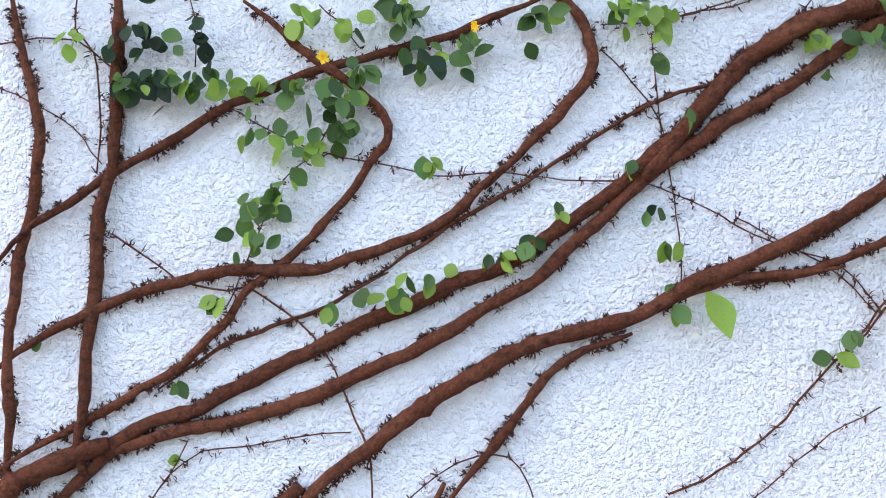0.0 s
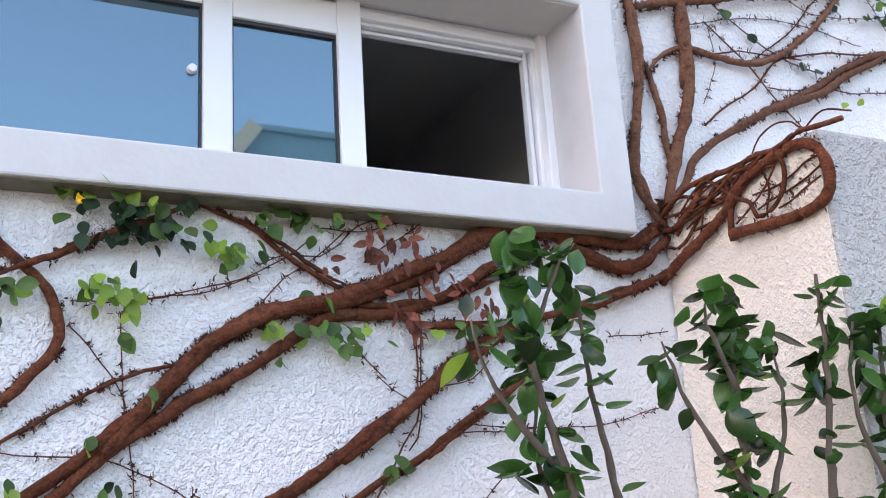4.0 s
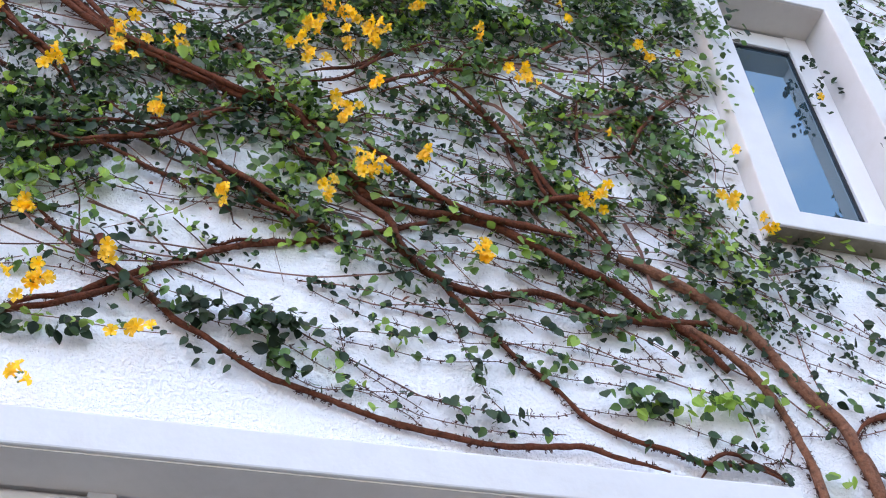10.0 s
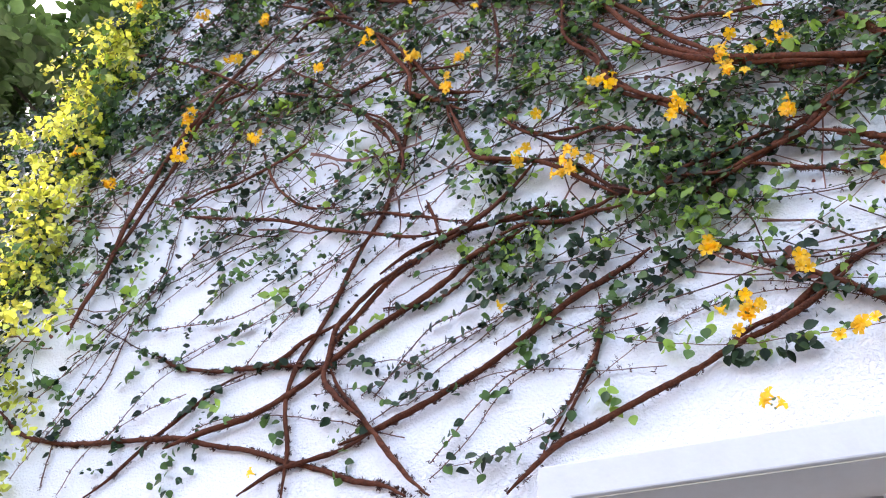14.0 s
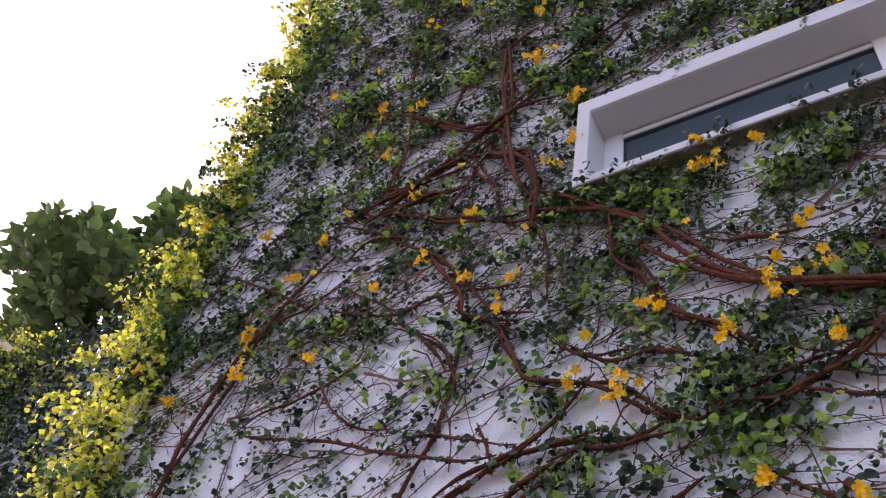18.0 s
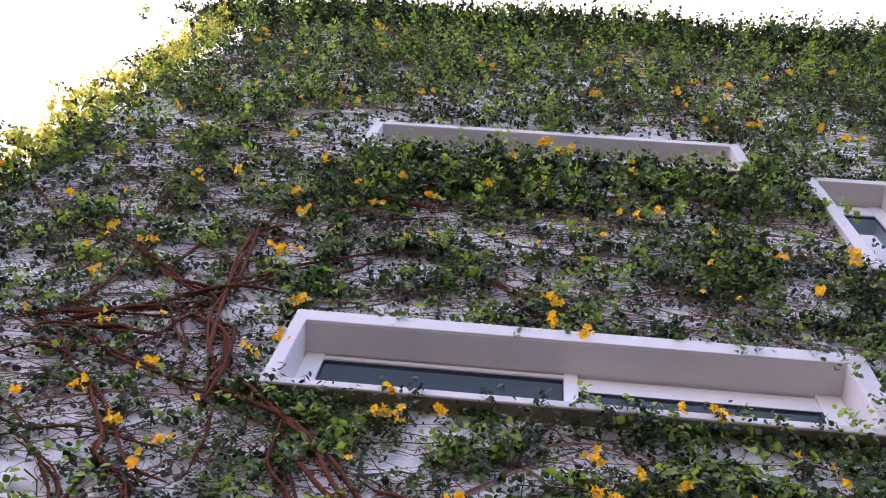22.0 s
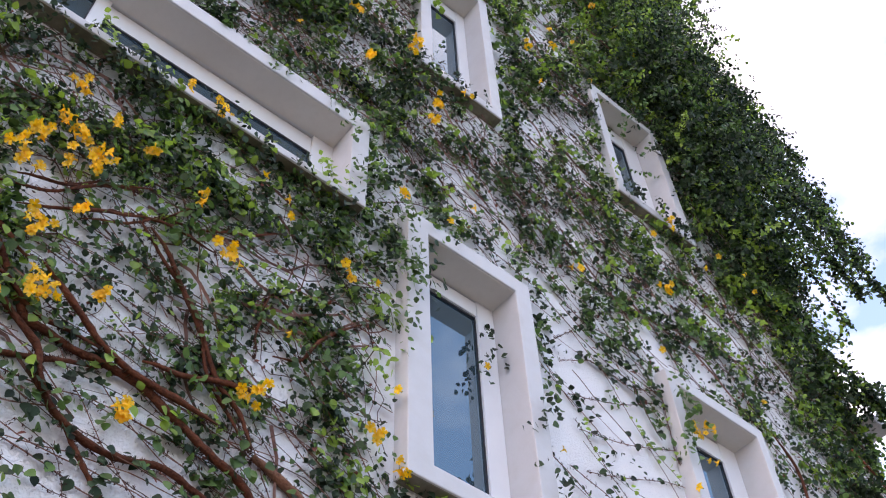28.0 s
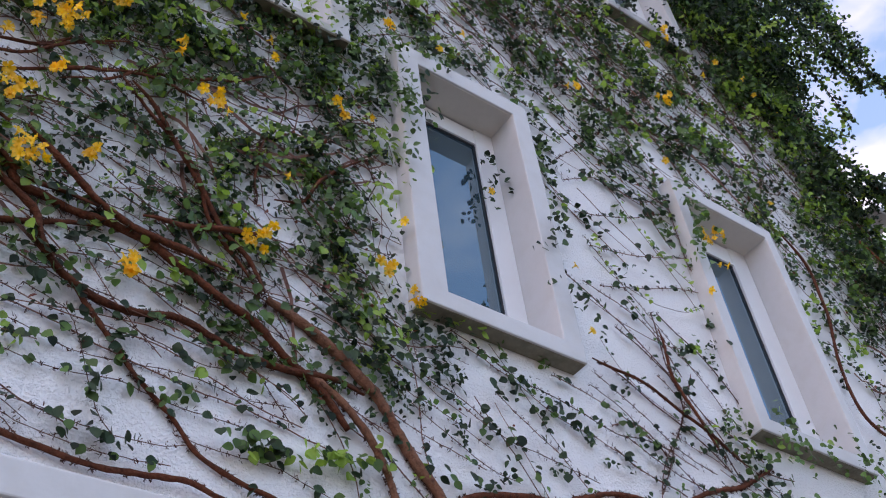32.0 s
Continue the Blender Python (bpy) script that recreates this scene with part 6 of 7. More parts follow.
def leaf_mesh(name, x, y, z, size, tilt, roll, yaw, mat, narrow=0.42, oval=False):
    """Many folded leaves in one mesh; every leaf is an island with its own shade."""
    n = len(x)
    half = ((0.40, 0.06, 0.05), (0.86, 0.10, 0.22), (1.0, 0.13, 0.42), (0.74, 0.13, 0.67), (0.30, 0.12, 0.88)) if oval else ((0.80, 0.10, 0.16), (1.0, 0.13, 0.42), (0.52, 0.12, 0.78))
    base = np.array([(0, 0, 0)] + [(-narrow * a, -b, -c) for a, b, c in half] + [(0, -0.10, -1.0)] + [(narrow * a, -b, -c) for a, b, c in half[::-1]])
    m, h = len(base), len(half) + 2
    ca, sa = np.cos(np.radians(tilt)), np.sin(np.radians(tilt))
    cb, sb = np.cos(np.radians(roll)), np.sin(np.radians(roll))
    cc, sc = np.cos(np.radians(yaw)), np.sin(np.radians(yaw))
    p = np.repeat(base[None], n, 0) * size[:, None, None]
    px, py, pz = p[..., 0], p[..., 1], p[..., 2]
    py, pz = py * ca[:, None] - pz * sa[:, None], py * sa[:, None] + pz * ca[:, None]
    px, pz = px * cb[:, None] + pz * sb[:, None], -px * sb[:, None] + pz * cb[:, None]
    px, py = px * cc[:, None] - py * sc[:, None], px * sc[:, None] + py * cc[:, None]
    v = np.stack([px + x[:, None], py + y[:, None], pz + z[:, None]], -1).reshape(-1, 3)
    k = np.arange(n)[:, None] * m
    f = np.concatenate([k + np.arange(h), k + [0, *range(h - 1, m)]], 1).reshape(-1)
    me = bpy.data.meshes.new(name)
    me.vertices.add(len(v))
    me.vertices.foreach_set("co", v.ravel())
    me.loops.add(len(f))
    me.loops.foreach_set("vertex_index", f.astype(np.int32))
    me.polygons.add(n * 2)
    me.polygons.foreach_set("loop_start", np.arange(0, n * 2 * h, h, dtype=np.int32))
    me.materials.append(mat)
    me.update(calc_edges=True)
    return me


def foliage(name, x, y, z, size, mat, label, drop=(-16, 24), category="foliage"):
    n = len(x)
    me = leaf_mesh(name, x, y, z, size, rng.normal(drop[0], drop[1], n), rng.normal(0, 45, n), rng.normal(0, 42, n), mat)
    return tagged(new(name, me), label, category, kind="stuff")


PATCH = patchy(GX.ravel(), GZ.ravel(), 1.5).reshape(GX.shape)
FINE = patchy(GX.ravel() + 40, GZ.ravel(), 4.2).reshape(GX.shape)


def grow_wall(n, per, small, near, share, tones, word, gain):
    """Leafy sprays over the whole wall, thick or thin by the cover and gathered in patches.
    small, near: leaf length and how close the spray keeps to the wall; tones: shares of the three greens."""
    x = rng.uniform(WALL_L - 0.05, WALL_R, n)
    z = rng.uniform(3.1, WALL_TOP, n)
    size = np.clip(small + 0.0026 * (z - 5), small * 0.82, small + 0.009) * rng.uniform(0.8, 1.25, n)
    c = at(COVER, x, z) * np.clip(0.80 + 1.3 * at(PATCH, x, z) + gain * at(FINE, x, z), 0.0, 2.8)
    want = c * share / (size * size * 0.55) / per             # sprays a square metre
    keep = rng.random(n) < want * (WALL_R - WALL_L) * (WALL_TOP - 3.1) / n
    x, z, size, c = x[keep], z[keep], size[keep], c[keep]
    k = len(x)
    up = ramp(z, 6.5, 12)
    depth = rng.random(k) ** 1.4 * np.clip(c, 0.1, 1.6) * (0.05 + 0.24 * up) * near
    ang = np.where(rng.random(k) < 0.35 + 0.35 * up, rng.normal(-1.5, 0.6, k), rng.uniform(-math.pi, math.pi, k))
    L = rng.uniform(0.10, 0.30, k) * (1 - 0.35 * up) * (per / 14)
    bend = rng.normal(-0.5, 0.5, k)
    t = np.tile(np.linspace(0.05, 1, per), k)
    i = np.repeat(np.arange(k), per)
    a = ang[i] + bend[i] * t
    s = np.tile(np.where(np.arange(per) % 2, 1.0, -1.0), k)
    m = k * per
    off = size[i] * 0.42
    px = x[i] + np.cos(a) * L[i] * t - np.sin(a) * s * off + rng.normal(0, 0.008, m)
    pz = z[i] + np.sin(a) * L[i] * t + np.cos(a) * s * off + rng.normal(0, 0.008, m) + 0.02
    py = -0.012 - depth[i] * (0.4 + 0.6 * t) - rng.random(m) * 0.014
    sz = size[i] * rng.uniform(0.65, 1.25, m)
    roll = rng.normal(0, 30, m) + np.degrees(np.clip(np.cos(a), -1, 1)) * -0.5 + s * 26
    pick = rng.random(k) * 0.8 + 0.2 * np.clip(0.5 + at(FINE, x, z), 0, 1) + 0.12 * up
    tone = np.where(pick < tones[0], 0, np.where(pick < tones[0] + tones[1], 1, 2))[i]
    tone = np.where(rng.random(m) < 0.10, 1, tone)
    ok = ~in_window(px, pz) & (pz > 3.08)
    for q, (mat, hue) in enumerate(((LEAF_D, "dark green"), (LEAF_M, "mid-green"), (LEAF_L, "young light green"))):
        g = (tone == q) & ok
        me = leaf_mesh("vine_foliage", px[g], py[g], pz[g], sz[g], rng.normal(-16, 30, g.sum()), roll[g], rng.normal(0, 42, g.sum()), mat)
        tagged(new("vine_foliage", me), "%s %s over the white wall" % (hue, word), "foliage", kind="stuff")


grow_wall(100000, 12, 0.0285, 0.8, 1.12, (0.74, 0.20), "small vine leaves clinging", 2.6)
grow_wall(45000, 10, 0.0365, 1.25, 0.64, (0.10, 0.50), "fresh leafy sprigs standing out", 3.4)

# twigs in the thick of the leaves
def web(n, radii, shares, mat, label, far):
    """Fine twigs woven over the overgrown wall, in one mesh, with withered scraps of leaf along them."""
    vs, fs, base, scraps = [], [], 0, []
    while n:
        x, z = rng.uniform(WALL_L, WALL_R), rng.uniform(3.7, 15.0 if far else 9.8)
        c = cover_at(x, z)
        if rng.random() > 0.10 + 0.9 * min(c, 0.7) + (0.25 if x < -1.0 and 4.6 < z < 8 else 0.0) or hits_window(x, z, 0.05):
            continue
        n -= 1
        if z < 4.5 and rng.random() < 0.6 or 1.9 < x < 5 and z < 6.4 and rng.random() < 0.88:
            continue
        turn = rng.random()
        if 1.4 < x < 5.5 and z < 8.5:
            a = rng.normal(-0.55, 0.25)
        elif x < -0.9:
            a = rng.normal(0.65, 0.25) if turn < 0.40 else rng.normal(-0.05, 0.22) if turn < 0.80 else rng.normal(-1.2, 0.4)
        else:
            a = rng.normal(0.05, 0.28) if turn < 0.75 else rng.normal(-0.7, 0.4)
        L = rng.uniform(0.25, 1.1)
        p = [(x, z)]
        for _ in range(7):
            a += rng.normal(0, 0.36)
            q = (p[-1][0] + math.cos(a) * L / 7, p[-1][1] + math.sin(a) * L / 7)
            if hits_window(q[0], q[1], 0.02) or cover_at(*q) < 0.08 or not WALL_L < q[0] < WALL_R:
                break
            p.append(q)
        if len(p) < 3:
            continue
        p = np.array(p)
        y = -0.008 - rng.random() * (0.025 + 0.13 * max(0.0, min(1.0, (z - 6.5) / 5)))
        path3 = np.column_stack([p[:, 0], np.full(len(p), y), p[:, 1]])
        v, f = tube(path3, np.full(len(p), rng.choice(radii, p=shares)) * np.linspace(1.0, 0.6, len(p)), 3)
        vs.append(v)
        fs += [tuple(i + base for i in q) for q in f]
        base += len(v)
        if z < 9:
            k = rng.random((int(rng.integers(2, 9)), 1))
            scraps.append(path3[0] * (1 - k) + path3[-1] * k + rng.normal(0, 0.012, (len(k), 3)) * (1, 0.3, 1))
    tagged(new("vine_twigs", raw_mesh("vine_twigs", np.vstack(vs), fs, mat)), label, "vine twigs", kind="stuff")
    g = np.vstack(scraps)
    g[:, 1] = np.minimum(g[:, 1], -0.008)
    return g[~in_window(g[:, 0], g[:, 2])]


_a = web(3200, (0.0022, 0.003, 0.0045, 0.008), (0.40, 0.30, 0.20, 0.10), TWIG, "tangle of thin reddish-brown vine twigs on the wall", True)
_b = web(1900, (0.0016, 0.0024, 0.004), (0.5, 0.35, 0.15), ROOTLET, "dark dead threads of vine woven over the wall", False)
_a = np.vstack([_a, _b])
for _m, _g, _word in ((LEAF_D, _a[::2], "dark green"), (LEAF_B, _a[1::4], "withered brown"), (LEAF_M, _a[3::4], "mid-green")):
    foliage("leaf_scraps", _g[:, 0], _g[:, 1], _g[:, 2], rng.uniform(0.010, 0.024, len(_g)), _m, "small %s leaves caught among the twigs" % _word, (-12, 40), "leaves")


def bundles(n):
    """Old stems twisted together in twos to fours, crossing the upper wall."""
    while n:
        x, z = rng.uniform(-3.4, -0.2), rng.uniform(6.0, 8.6)
        a = rng.choice((0.75, 0.1, -0.5, -1.1)) + rng.normal(0, 0.2)
        L, pts = rng.uniform(0.5, 1.3), [(x, z)]
        for _ in range(6):
            a += rng.normal(0, 0.22)
            pts.append((pts[-1][0] + math.cos(a) * L / 6, pts[-1][1] + math.sin(a) * L / 6))
        if any(hits_window(u, v, 0.06) for u, v in pts) or not all(WALL_L + 0.1 < u < 1.8 and v > 5.3 for u, v in pts):
            continue
        n -= 1
        r = rng.uniform(0.006, 0.011)
        for _ in range(int(rng.integers(2, 5))):
            stem(r * rng.uniform(0.6, 1.2), [(u + rng.normal(0, 0.018), v + rng.normal(0, 0.018)) for u, v in pts])


bundles(9)


def chains(rows):
    """Curving threads of vine with small leaves in pairs, crossing the wall the same way in each stretch."""
    vs, fs, base = [], [], 0
    for n, x0, x1, z0, z1, slope, spread, full, arc in rows:
        while n:
            x, z, a = rng.uniform(x0, x1), rng.uniform(z0, z1), rng.normal(slope, spread)
            if hits_window(x, z, 0.04):
                continue
            n -= 1
            L, bow, p = rng.uniform(0.35, 1.1), rng.normal(arc, 0.025 if z < 6.5 else 0.09), [(x, z)]
            steps = int(L / 0.05)
            for _ in range(steps):
                a += bow + rng.normal(0, 0.07)
                q = (p[-1][0] + math.cos(a) * 0.05, p[-1][1] + math.sin(a) * 0.05)
                if hits_window(q[0], q[1], 0.015) or not WALL_L < q[0] < WALL_R - 0.05:
                    break
                p.append(q)
            if len(p) < 4:
                continue
            p = np.array(p)
            d = -0.008 - rng.random() * 0.03
            path3 = np.column_stack([p[:, 0], np.full(len(p), d), p[:, 1]])
            v, f = tube(path3, np.full(len(p), rng.uniform(0.0013, 0.0030)), 3)
            vs.append(v)
            fs += [tuple(i + base for i in q) for q in f]
            base += len(v)
            thick, ph, big = rng.uniform(0.4, 1.15) * full, rng.uniform(0, 6), rng.uniform(0.026, 0.050)
            young = rng.random() < 0.16
            for i in range(len(p) - 1):
                if rng.random() > thick * (0.75 + 0.5 * math.sin(ph + i * 0.6)):
                    continue
                for s in (-1, 1):
                    k = rng.random() * 0.6
                    g = p[i] * (1 - k) + p[i + 1] * k
                    tone = "L" if young and rng.random() < 0.6 else rng.choice(("D", "M", "B"), p=(0.62, 0.30, 0.08))
                    LOOSE[tone].append((g[0] + s * big * 0.35, d - 0.008, g[1] + 0.006, big * rng.uniform(0.7, 1.2), rng.normal(-14, 20), s * 38 + rng.normal(0, 24), rng.normal(0, 35)))
    tagged(new("vine_threads", raw_mesh("vine_threads", np.vstack(vs), fs, TWIG)), "thin curving threads of vine with small leaves in pairs", "vine twigs", kind="stuff")


chains([(24, 1.7, 4.0, 3.6, 7.2, -0.80, 0.22, 1.0, 0.032), (36, 2.7, 6.2, 3.5, 6.4, -1.0, 0.28, 1.1, 0.042), (36, 2.2, 3.9, 5.6, 7.6, -0.5, 0.4, 1.1, 0.02),
        (45, -1.1, 1.6, 3.5, 5.0, -0.22, 0.30, 0.95, 0.0), (50, -3.65, -1.0, 4.3, 5.6, 0.62, 0.35, 0.95, 0.0), (330, -3.6, 2.0, 5.0, 9.5, 0.1, 0.8, 1.0, 0.0), (90, 2.0, 6.0, 6.4, 9.5, -0.5, 0.5, 1.0, 0.02)])


def tufts(n):
    """Bushy tufts of shoots that stand off the wall in the thick upper growth."""
    rows = {"D": [], "M": [], "L": []}
    while n:
        x, z = rng.uniform(WALL_L + 0.1, WALL_R - 0.2), rng.uniform(5.0, 15.6)
        if rng.random() > cover_at(x, z) * min(1.0, max(0.0, z - 5.5) / 3) or hits_window(x, z, 0.10):
            continue
        n -= 1
        tone = rng.choice(("D", "M", "L"), p=(0.52, 0.34, 0.14))
        far = min(1.0, max(0.0, (z - 5) / 6))
        for _ in range(int(rng.integers(5, 11))):
            d = np.array((rng.normal(0, 0.7), -abs(rng.normal(0.35, 0.4)), rng.normal(-0.1, 0.6)))
            d *= rng.uniform(0.10, 0.24 + 0.16 * far) / (np.linalg.norm(d) + 1e-6)
            for t in np.linspace(0.1, 1, 8):
                p = np.array((x, -0.03, z)) + d * t + rng.normal(0, 0.014, 3) + np.array((0, 0, -0.12 * t * t))
                if p[1] > -0.015:
                    continue
                k = tone if rng.random() < 0.8 else "M"
                rows[k].append((*p, rng.uniform(0.028, 0.046)))
    for k, word in (("D", "dark green"), ("M", "mid-green"), ("L", "light green")):
        a = np.array(rows[k])
        a = a[~in_window(a[:, 0], a[:, 2], 0.0)]
        foliage("vine_tufts", a[:, 0], a[:, 1], a[:, 2], a[:, 3], TONE[k], "%s bushy tufts of vine shoots on the wall" % word, (-12, 40))


tufts(620)

# leaves along the twigs and thin stems higher up
for _path, _r in LINES:
    if _path[:, 2].mean() < 3.15 or _r > 0.008:
        continue
    for _i in range(1, len(_path) - 1):
        if rng.random() < 0.20:
            _q = _path[_i]
            for _s in (-1, 1):
                LOOSE["D" if rng.random() < 0.72 else "M"].append((_q[0] + _s * 0.012, _q[1] - 0.012, _q[2], rng.uniform(0.024, 0.045), rng.normal(-14, 20), _s * 35 + rng.normal(0, 25), rng.normal(0, 35)))
for _k, _word in (("D", "dark green"), ("M", "mid-green"), ("L", "light green"), ("B", "withered brown")):
    if LOOSE[_k]:
        _a = np.array(LOOSE[_k])
        tagged(new("vine_leaves", leaf_mesh("vine_leaves", _a[:, 0], _a[:, 1], _a[:, 2], _a[:, 3], _a[:, 4], _a[:, 5], _a[:, 6], TONE[_k], 0.22 if _k == "B" else 0.40, True)),
               "%s leaves along the vine twigs" % _word, "leaves", kind="stuff")


def drape(x0, x1, z, y, n, hang, mat, word):
    """Leafy shoots lying over the edge of a surround."""
    per = 9
    k = max(2, n // per)
    x = rng.uniform(x0, x1, k)
    top = z + 0.03 - hang * rng.random(k) ** 1.4 * 0.75
    L = np.minimum(rng.uniform(0.10, 0.28, k), 0.08 + hang)
    t = np.tile(np.linspace(0, 1, per), k)
    i = np.repeat(np.arange(k), per)
    s = np.tile(np.where(np.arange(per) % 2, 1.0, -1.0), k)
    lean = rng.normal(0, 0.35, k)
    m = k * per
    foliage("vine_foliage", x[i] + lean[i] * L[i] * t + s * 0.011 + rng.normal(0, 0.006, m), y - rng.random(k)[i] * 0.04 - rng.random(m) * 0.012, top[i] - L[i] * t,
            rng.uniform(0.022, 0.040, m), mat, "%s vine shoots hanging over the window surround" % word)


drape(-1.2, 1.6, 5.66, -HOOD - 0.01, 420, 0.16, LEAF_D, "dark green")
drape(-0.4, 1.6, 5.69, -HOOD - 0.02, 120, 0.10, LEAF_L, "light green")
drape(-1.45, 1.7, 9.58, -HOOD - 0.02, 900, 0.30, LEAF_D, "dark green")
drape(-1.3, 1.5, 9.55, -HOOD - 0.06, 260, 0.25, LEAF_L, "light green")
drape(1.95, 2.72, 7.64, -HOOD - 0.01, 110, 0.10, LEAF_D, "dark green")
drape(3.86, 4.72, 7.98, -HOOD - 0.03, 260, 0.20, LEAF_D, "dark green")
drape(1.78, 1.97, 5.88, -HOOD - 0.02, 190, 1.3, LEAF_M, "mid-green")
drape(2.06, 2.09, 7.60, -HOOD - 0.01, 40, 0.2, LEAF_M, "mid-green")
drape(1.96, 2.75, 6.02, -0.06, 90, 0.16, LEAF_D, "dark green")
drape(3.72, 3.90, 6.0, -HOOD - 0.02, 120, 1.2, LEAF_M, "mid-green")
drape(2.475, 2.525, 5.52, 0.075, 40, 0.70, LEAF_D, "dark green")
drape(2.66, 2.74, 4.95, -HOOD - 0.02, 50, 0.6, LEAF_D, "dark green")
drape(1.5, 1.7, 6.5, -HOOD - 0.02, 110, 0.85, LEAF_M, "mid-green")
drape(3.8, 4.7, 4.30, -HOOD - 0.02, 90, 0.25, LEAF_M, "mid-green")
drape(-1.2, 1.5, 6.46, -0.05, 150, 0.10, LEAF_M, "mid-green")


def along_shoots(o, d, L, per, droop, size):
    """Leaf places in pairs along many arching shoots that start at o towards d."""
    k = len(o)
    t = np.tile(np.linspace(0.04, 1, per), k)
    i = np.repeat(np.arange(k), per)
    s = np.tile(np.where(np.arange(per) % 2, 1.0, -1.0), k)[:, None]
    across = np.cross(d, rng.normal(0, 1, (k, 3)))
    across /= np.linalg.norm(across, axis=1)[:, None] + 1e-9
    p = o[i] + d[i] * (L[i] * t)[:, None] + np.array((0, 0, -droop))[None] * (t * t * L[i])[:, None]
    return p + across[i] * s * size * 0.45 + rng.normal(0, 0.010, (k * per, 3))


def shoot_mass(name, centre, spread, n, size, mats, label, hang=0.0, category="foliage", reach=1.0):
    """A bulging mass of hanging shoots: leaf sprays along many arching twigs."""
    for mat, share, word in mats:
        per = 24
        k = max(1, int(n * share) // per)
        o = np.array(centre) + rng.normal(0, 1, (k, 3)) * np.array(spread)
        d = rng.normal(0, 1, (k, 3)) * np.array((0.6, 0.5, 0.5)) + np.array((0.0, -0.25, -hang))
        d /= np.linalg.norm(d, axis=1)[:, None]
        p = along_shoots(o, d, rng.uniform(0.25, 0.75, k) * (1 + hang) * reach, per, 0.35, size)
        foliage(name, p[:, 0], p[:, 1], p[:, 2], rng.uniform(0.7, 1.3, len(p)) * size, mat, label % word, (-10, 45), category)


THREE = ((LEAF_D, 0.52, "dark green"), (LEAF_M, 0.36, "mid-green"), (LEAF_L, 0.12, "light green"))
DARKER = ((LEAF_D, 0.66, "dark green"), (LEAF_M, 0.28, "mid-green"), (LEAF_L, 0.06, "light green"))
BRIGHTER = ((LEAF_D, 0.34, "dark green"), (LEAF_M, 0.46, "mid-green"), (LEAF_L, 0.20, "light green"))
# the growth that stands over the lip of the topmost strip window
for _x in np.linspace(-1.2, 1.55, 9):
    shoot_mass("vine_foliage", (_x, -0.06, 9.27 + 0.05 * math.sin(_x * 5)), (0.16, 0.02, 0.06), 380, 0.042, THREE, "%s vine shoots standing over the lip of the strip window", 0.1, reach=0.20)
    shoot_mass("vine_foliage", (_x, -0.07, 8.85), (0.22, 0.03, 0.18), 420, 0.042, BRIGHTER, "%s vine shoots under the strip window", 0.3, reach=0.40)
# the mass that hangs over the parapet and round the far corner
for _x in np.linspace(-3.9, 6.1, 14):
    shoot_mass("parapet_foliage", (_x, -0.10, 15.55 + 0.22 * math.sin(_x * 2.1) + 0.12 * math.sin(_x * 5.3) - 0.12 * max(0.0, _x - 0.5)), (0.45, 0.08, 0.17), 4600, 0.044, THREE, "%s vine shoots piled along the parapet", 0.1, reach=0.42)
for _x, _z, _o, _n, _r in ((4.7, 13.2, 0.30, 3600, 0.7), (5.2, 12.2, 0.40, 4200, 0.7), (5.5, 13.4, 0.40, 4200, 0.7), (5.65, 11.0, 0.40, 4200, 0.7), (5.75, 12.2, 0.36, 3600, 0.7), (5.6, 9.7, 0.30, 3400, 0.6),
                           (5.1, 10.6, 0.26, 3000, 0.7), (5.75, 8.6, 0.20, 2200, 0.4), (5.2, 8.6, 0.20, 2200, 0.5), (5.35, 14.8, 0.36, 3400, 0.6), (4.7, 15.0, 0.30, 3000, 0.7), (5.85, 7.5, 0.12, 1500, 0.28),
                           (6.05, 10.2, 0.45, 3400, 0.45), (5.85, 9.2, 0.42, 2600, 0.4), (5.9, 6.5, 0.08, 1100, 0.22), (6.0, 5.5, 0.06, 800, 0.2), (6.05, 4.6, 0.05, 400, 0.2)):
    _dx, _m = (0.70, 1.2) if _z > 9 else (0.05, 0.55)
    if _z > 11.5:
        _o, _r = _o * 0.7, _r * 0.6
    # the inner growth's lit look is put into its lighter mix of leaves
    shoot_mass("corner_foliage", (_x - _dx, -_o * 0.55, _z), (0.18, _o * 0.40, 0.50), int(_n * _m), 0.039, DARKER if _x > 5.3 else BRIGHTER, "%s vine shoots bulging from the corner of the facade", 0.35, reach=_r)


def trail(tip, start, thick, n):
    """A feathery shoot arching out into the air, with drooping side shoots."""
    a, b = np.array(start), np.array(tip)
    c = smooth_line([tuple(a), tuple((a + b) / 2 + np.array((0, 0, 0.16))), tuple(b)], 0.06)
    v, f = tube(c, np.linspace(0.010, 0.003, len(c)), 5)
    tagged(new("trailing_stem", raw_mesh("trailing_stem", v, f, BARK, True)), "thin arching shoot trailing off the corner", "vine twig")
    for mat, share, word in ((LEAF_D, 0.62, "dark green"), (LEAF_M, 0.30, "mid-green"), (LEAF_L, 0.08, "light green")):
        per = 12
        k = max(1, int(n * 1.35 * share) // per)
        t = rng.random(k) ** 1.25
        o = c[(t * (len(c) - 1)).astype(int)]
        d = (b - a)[None] / np.linalg.norm(b - a) * 0.55 + rng.normal(0, 0.45, (k, 3)) + np.array((0, 0, -0.45))[None]
        d /= np.linalg.norm(d, axis=1)[:, None]
        p = along_shoots(o, d, thick * (1.15 - t) * rng.uniform(0.9, 3.2, k) + 0.06, per, 0.4, 0.034)
        foliage("trailing_shoots", p[:, 0], p[:, 1], p[:, 2], rng.uniform(0.028, 0.046, len(p)), mat, "%s leaves on a long shoot trailing off the corner" % word, (-10, 45))


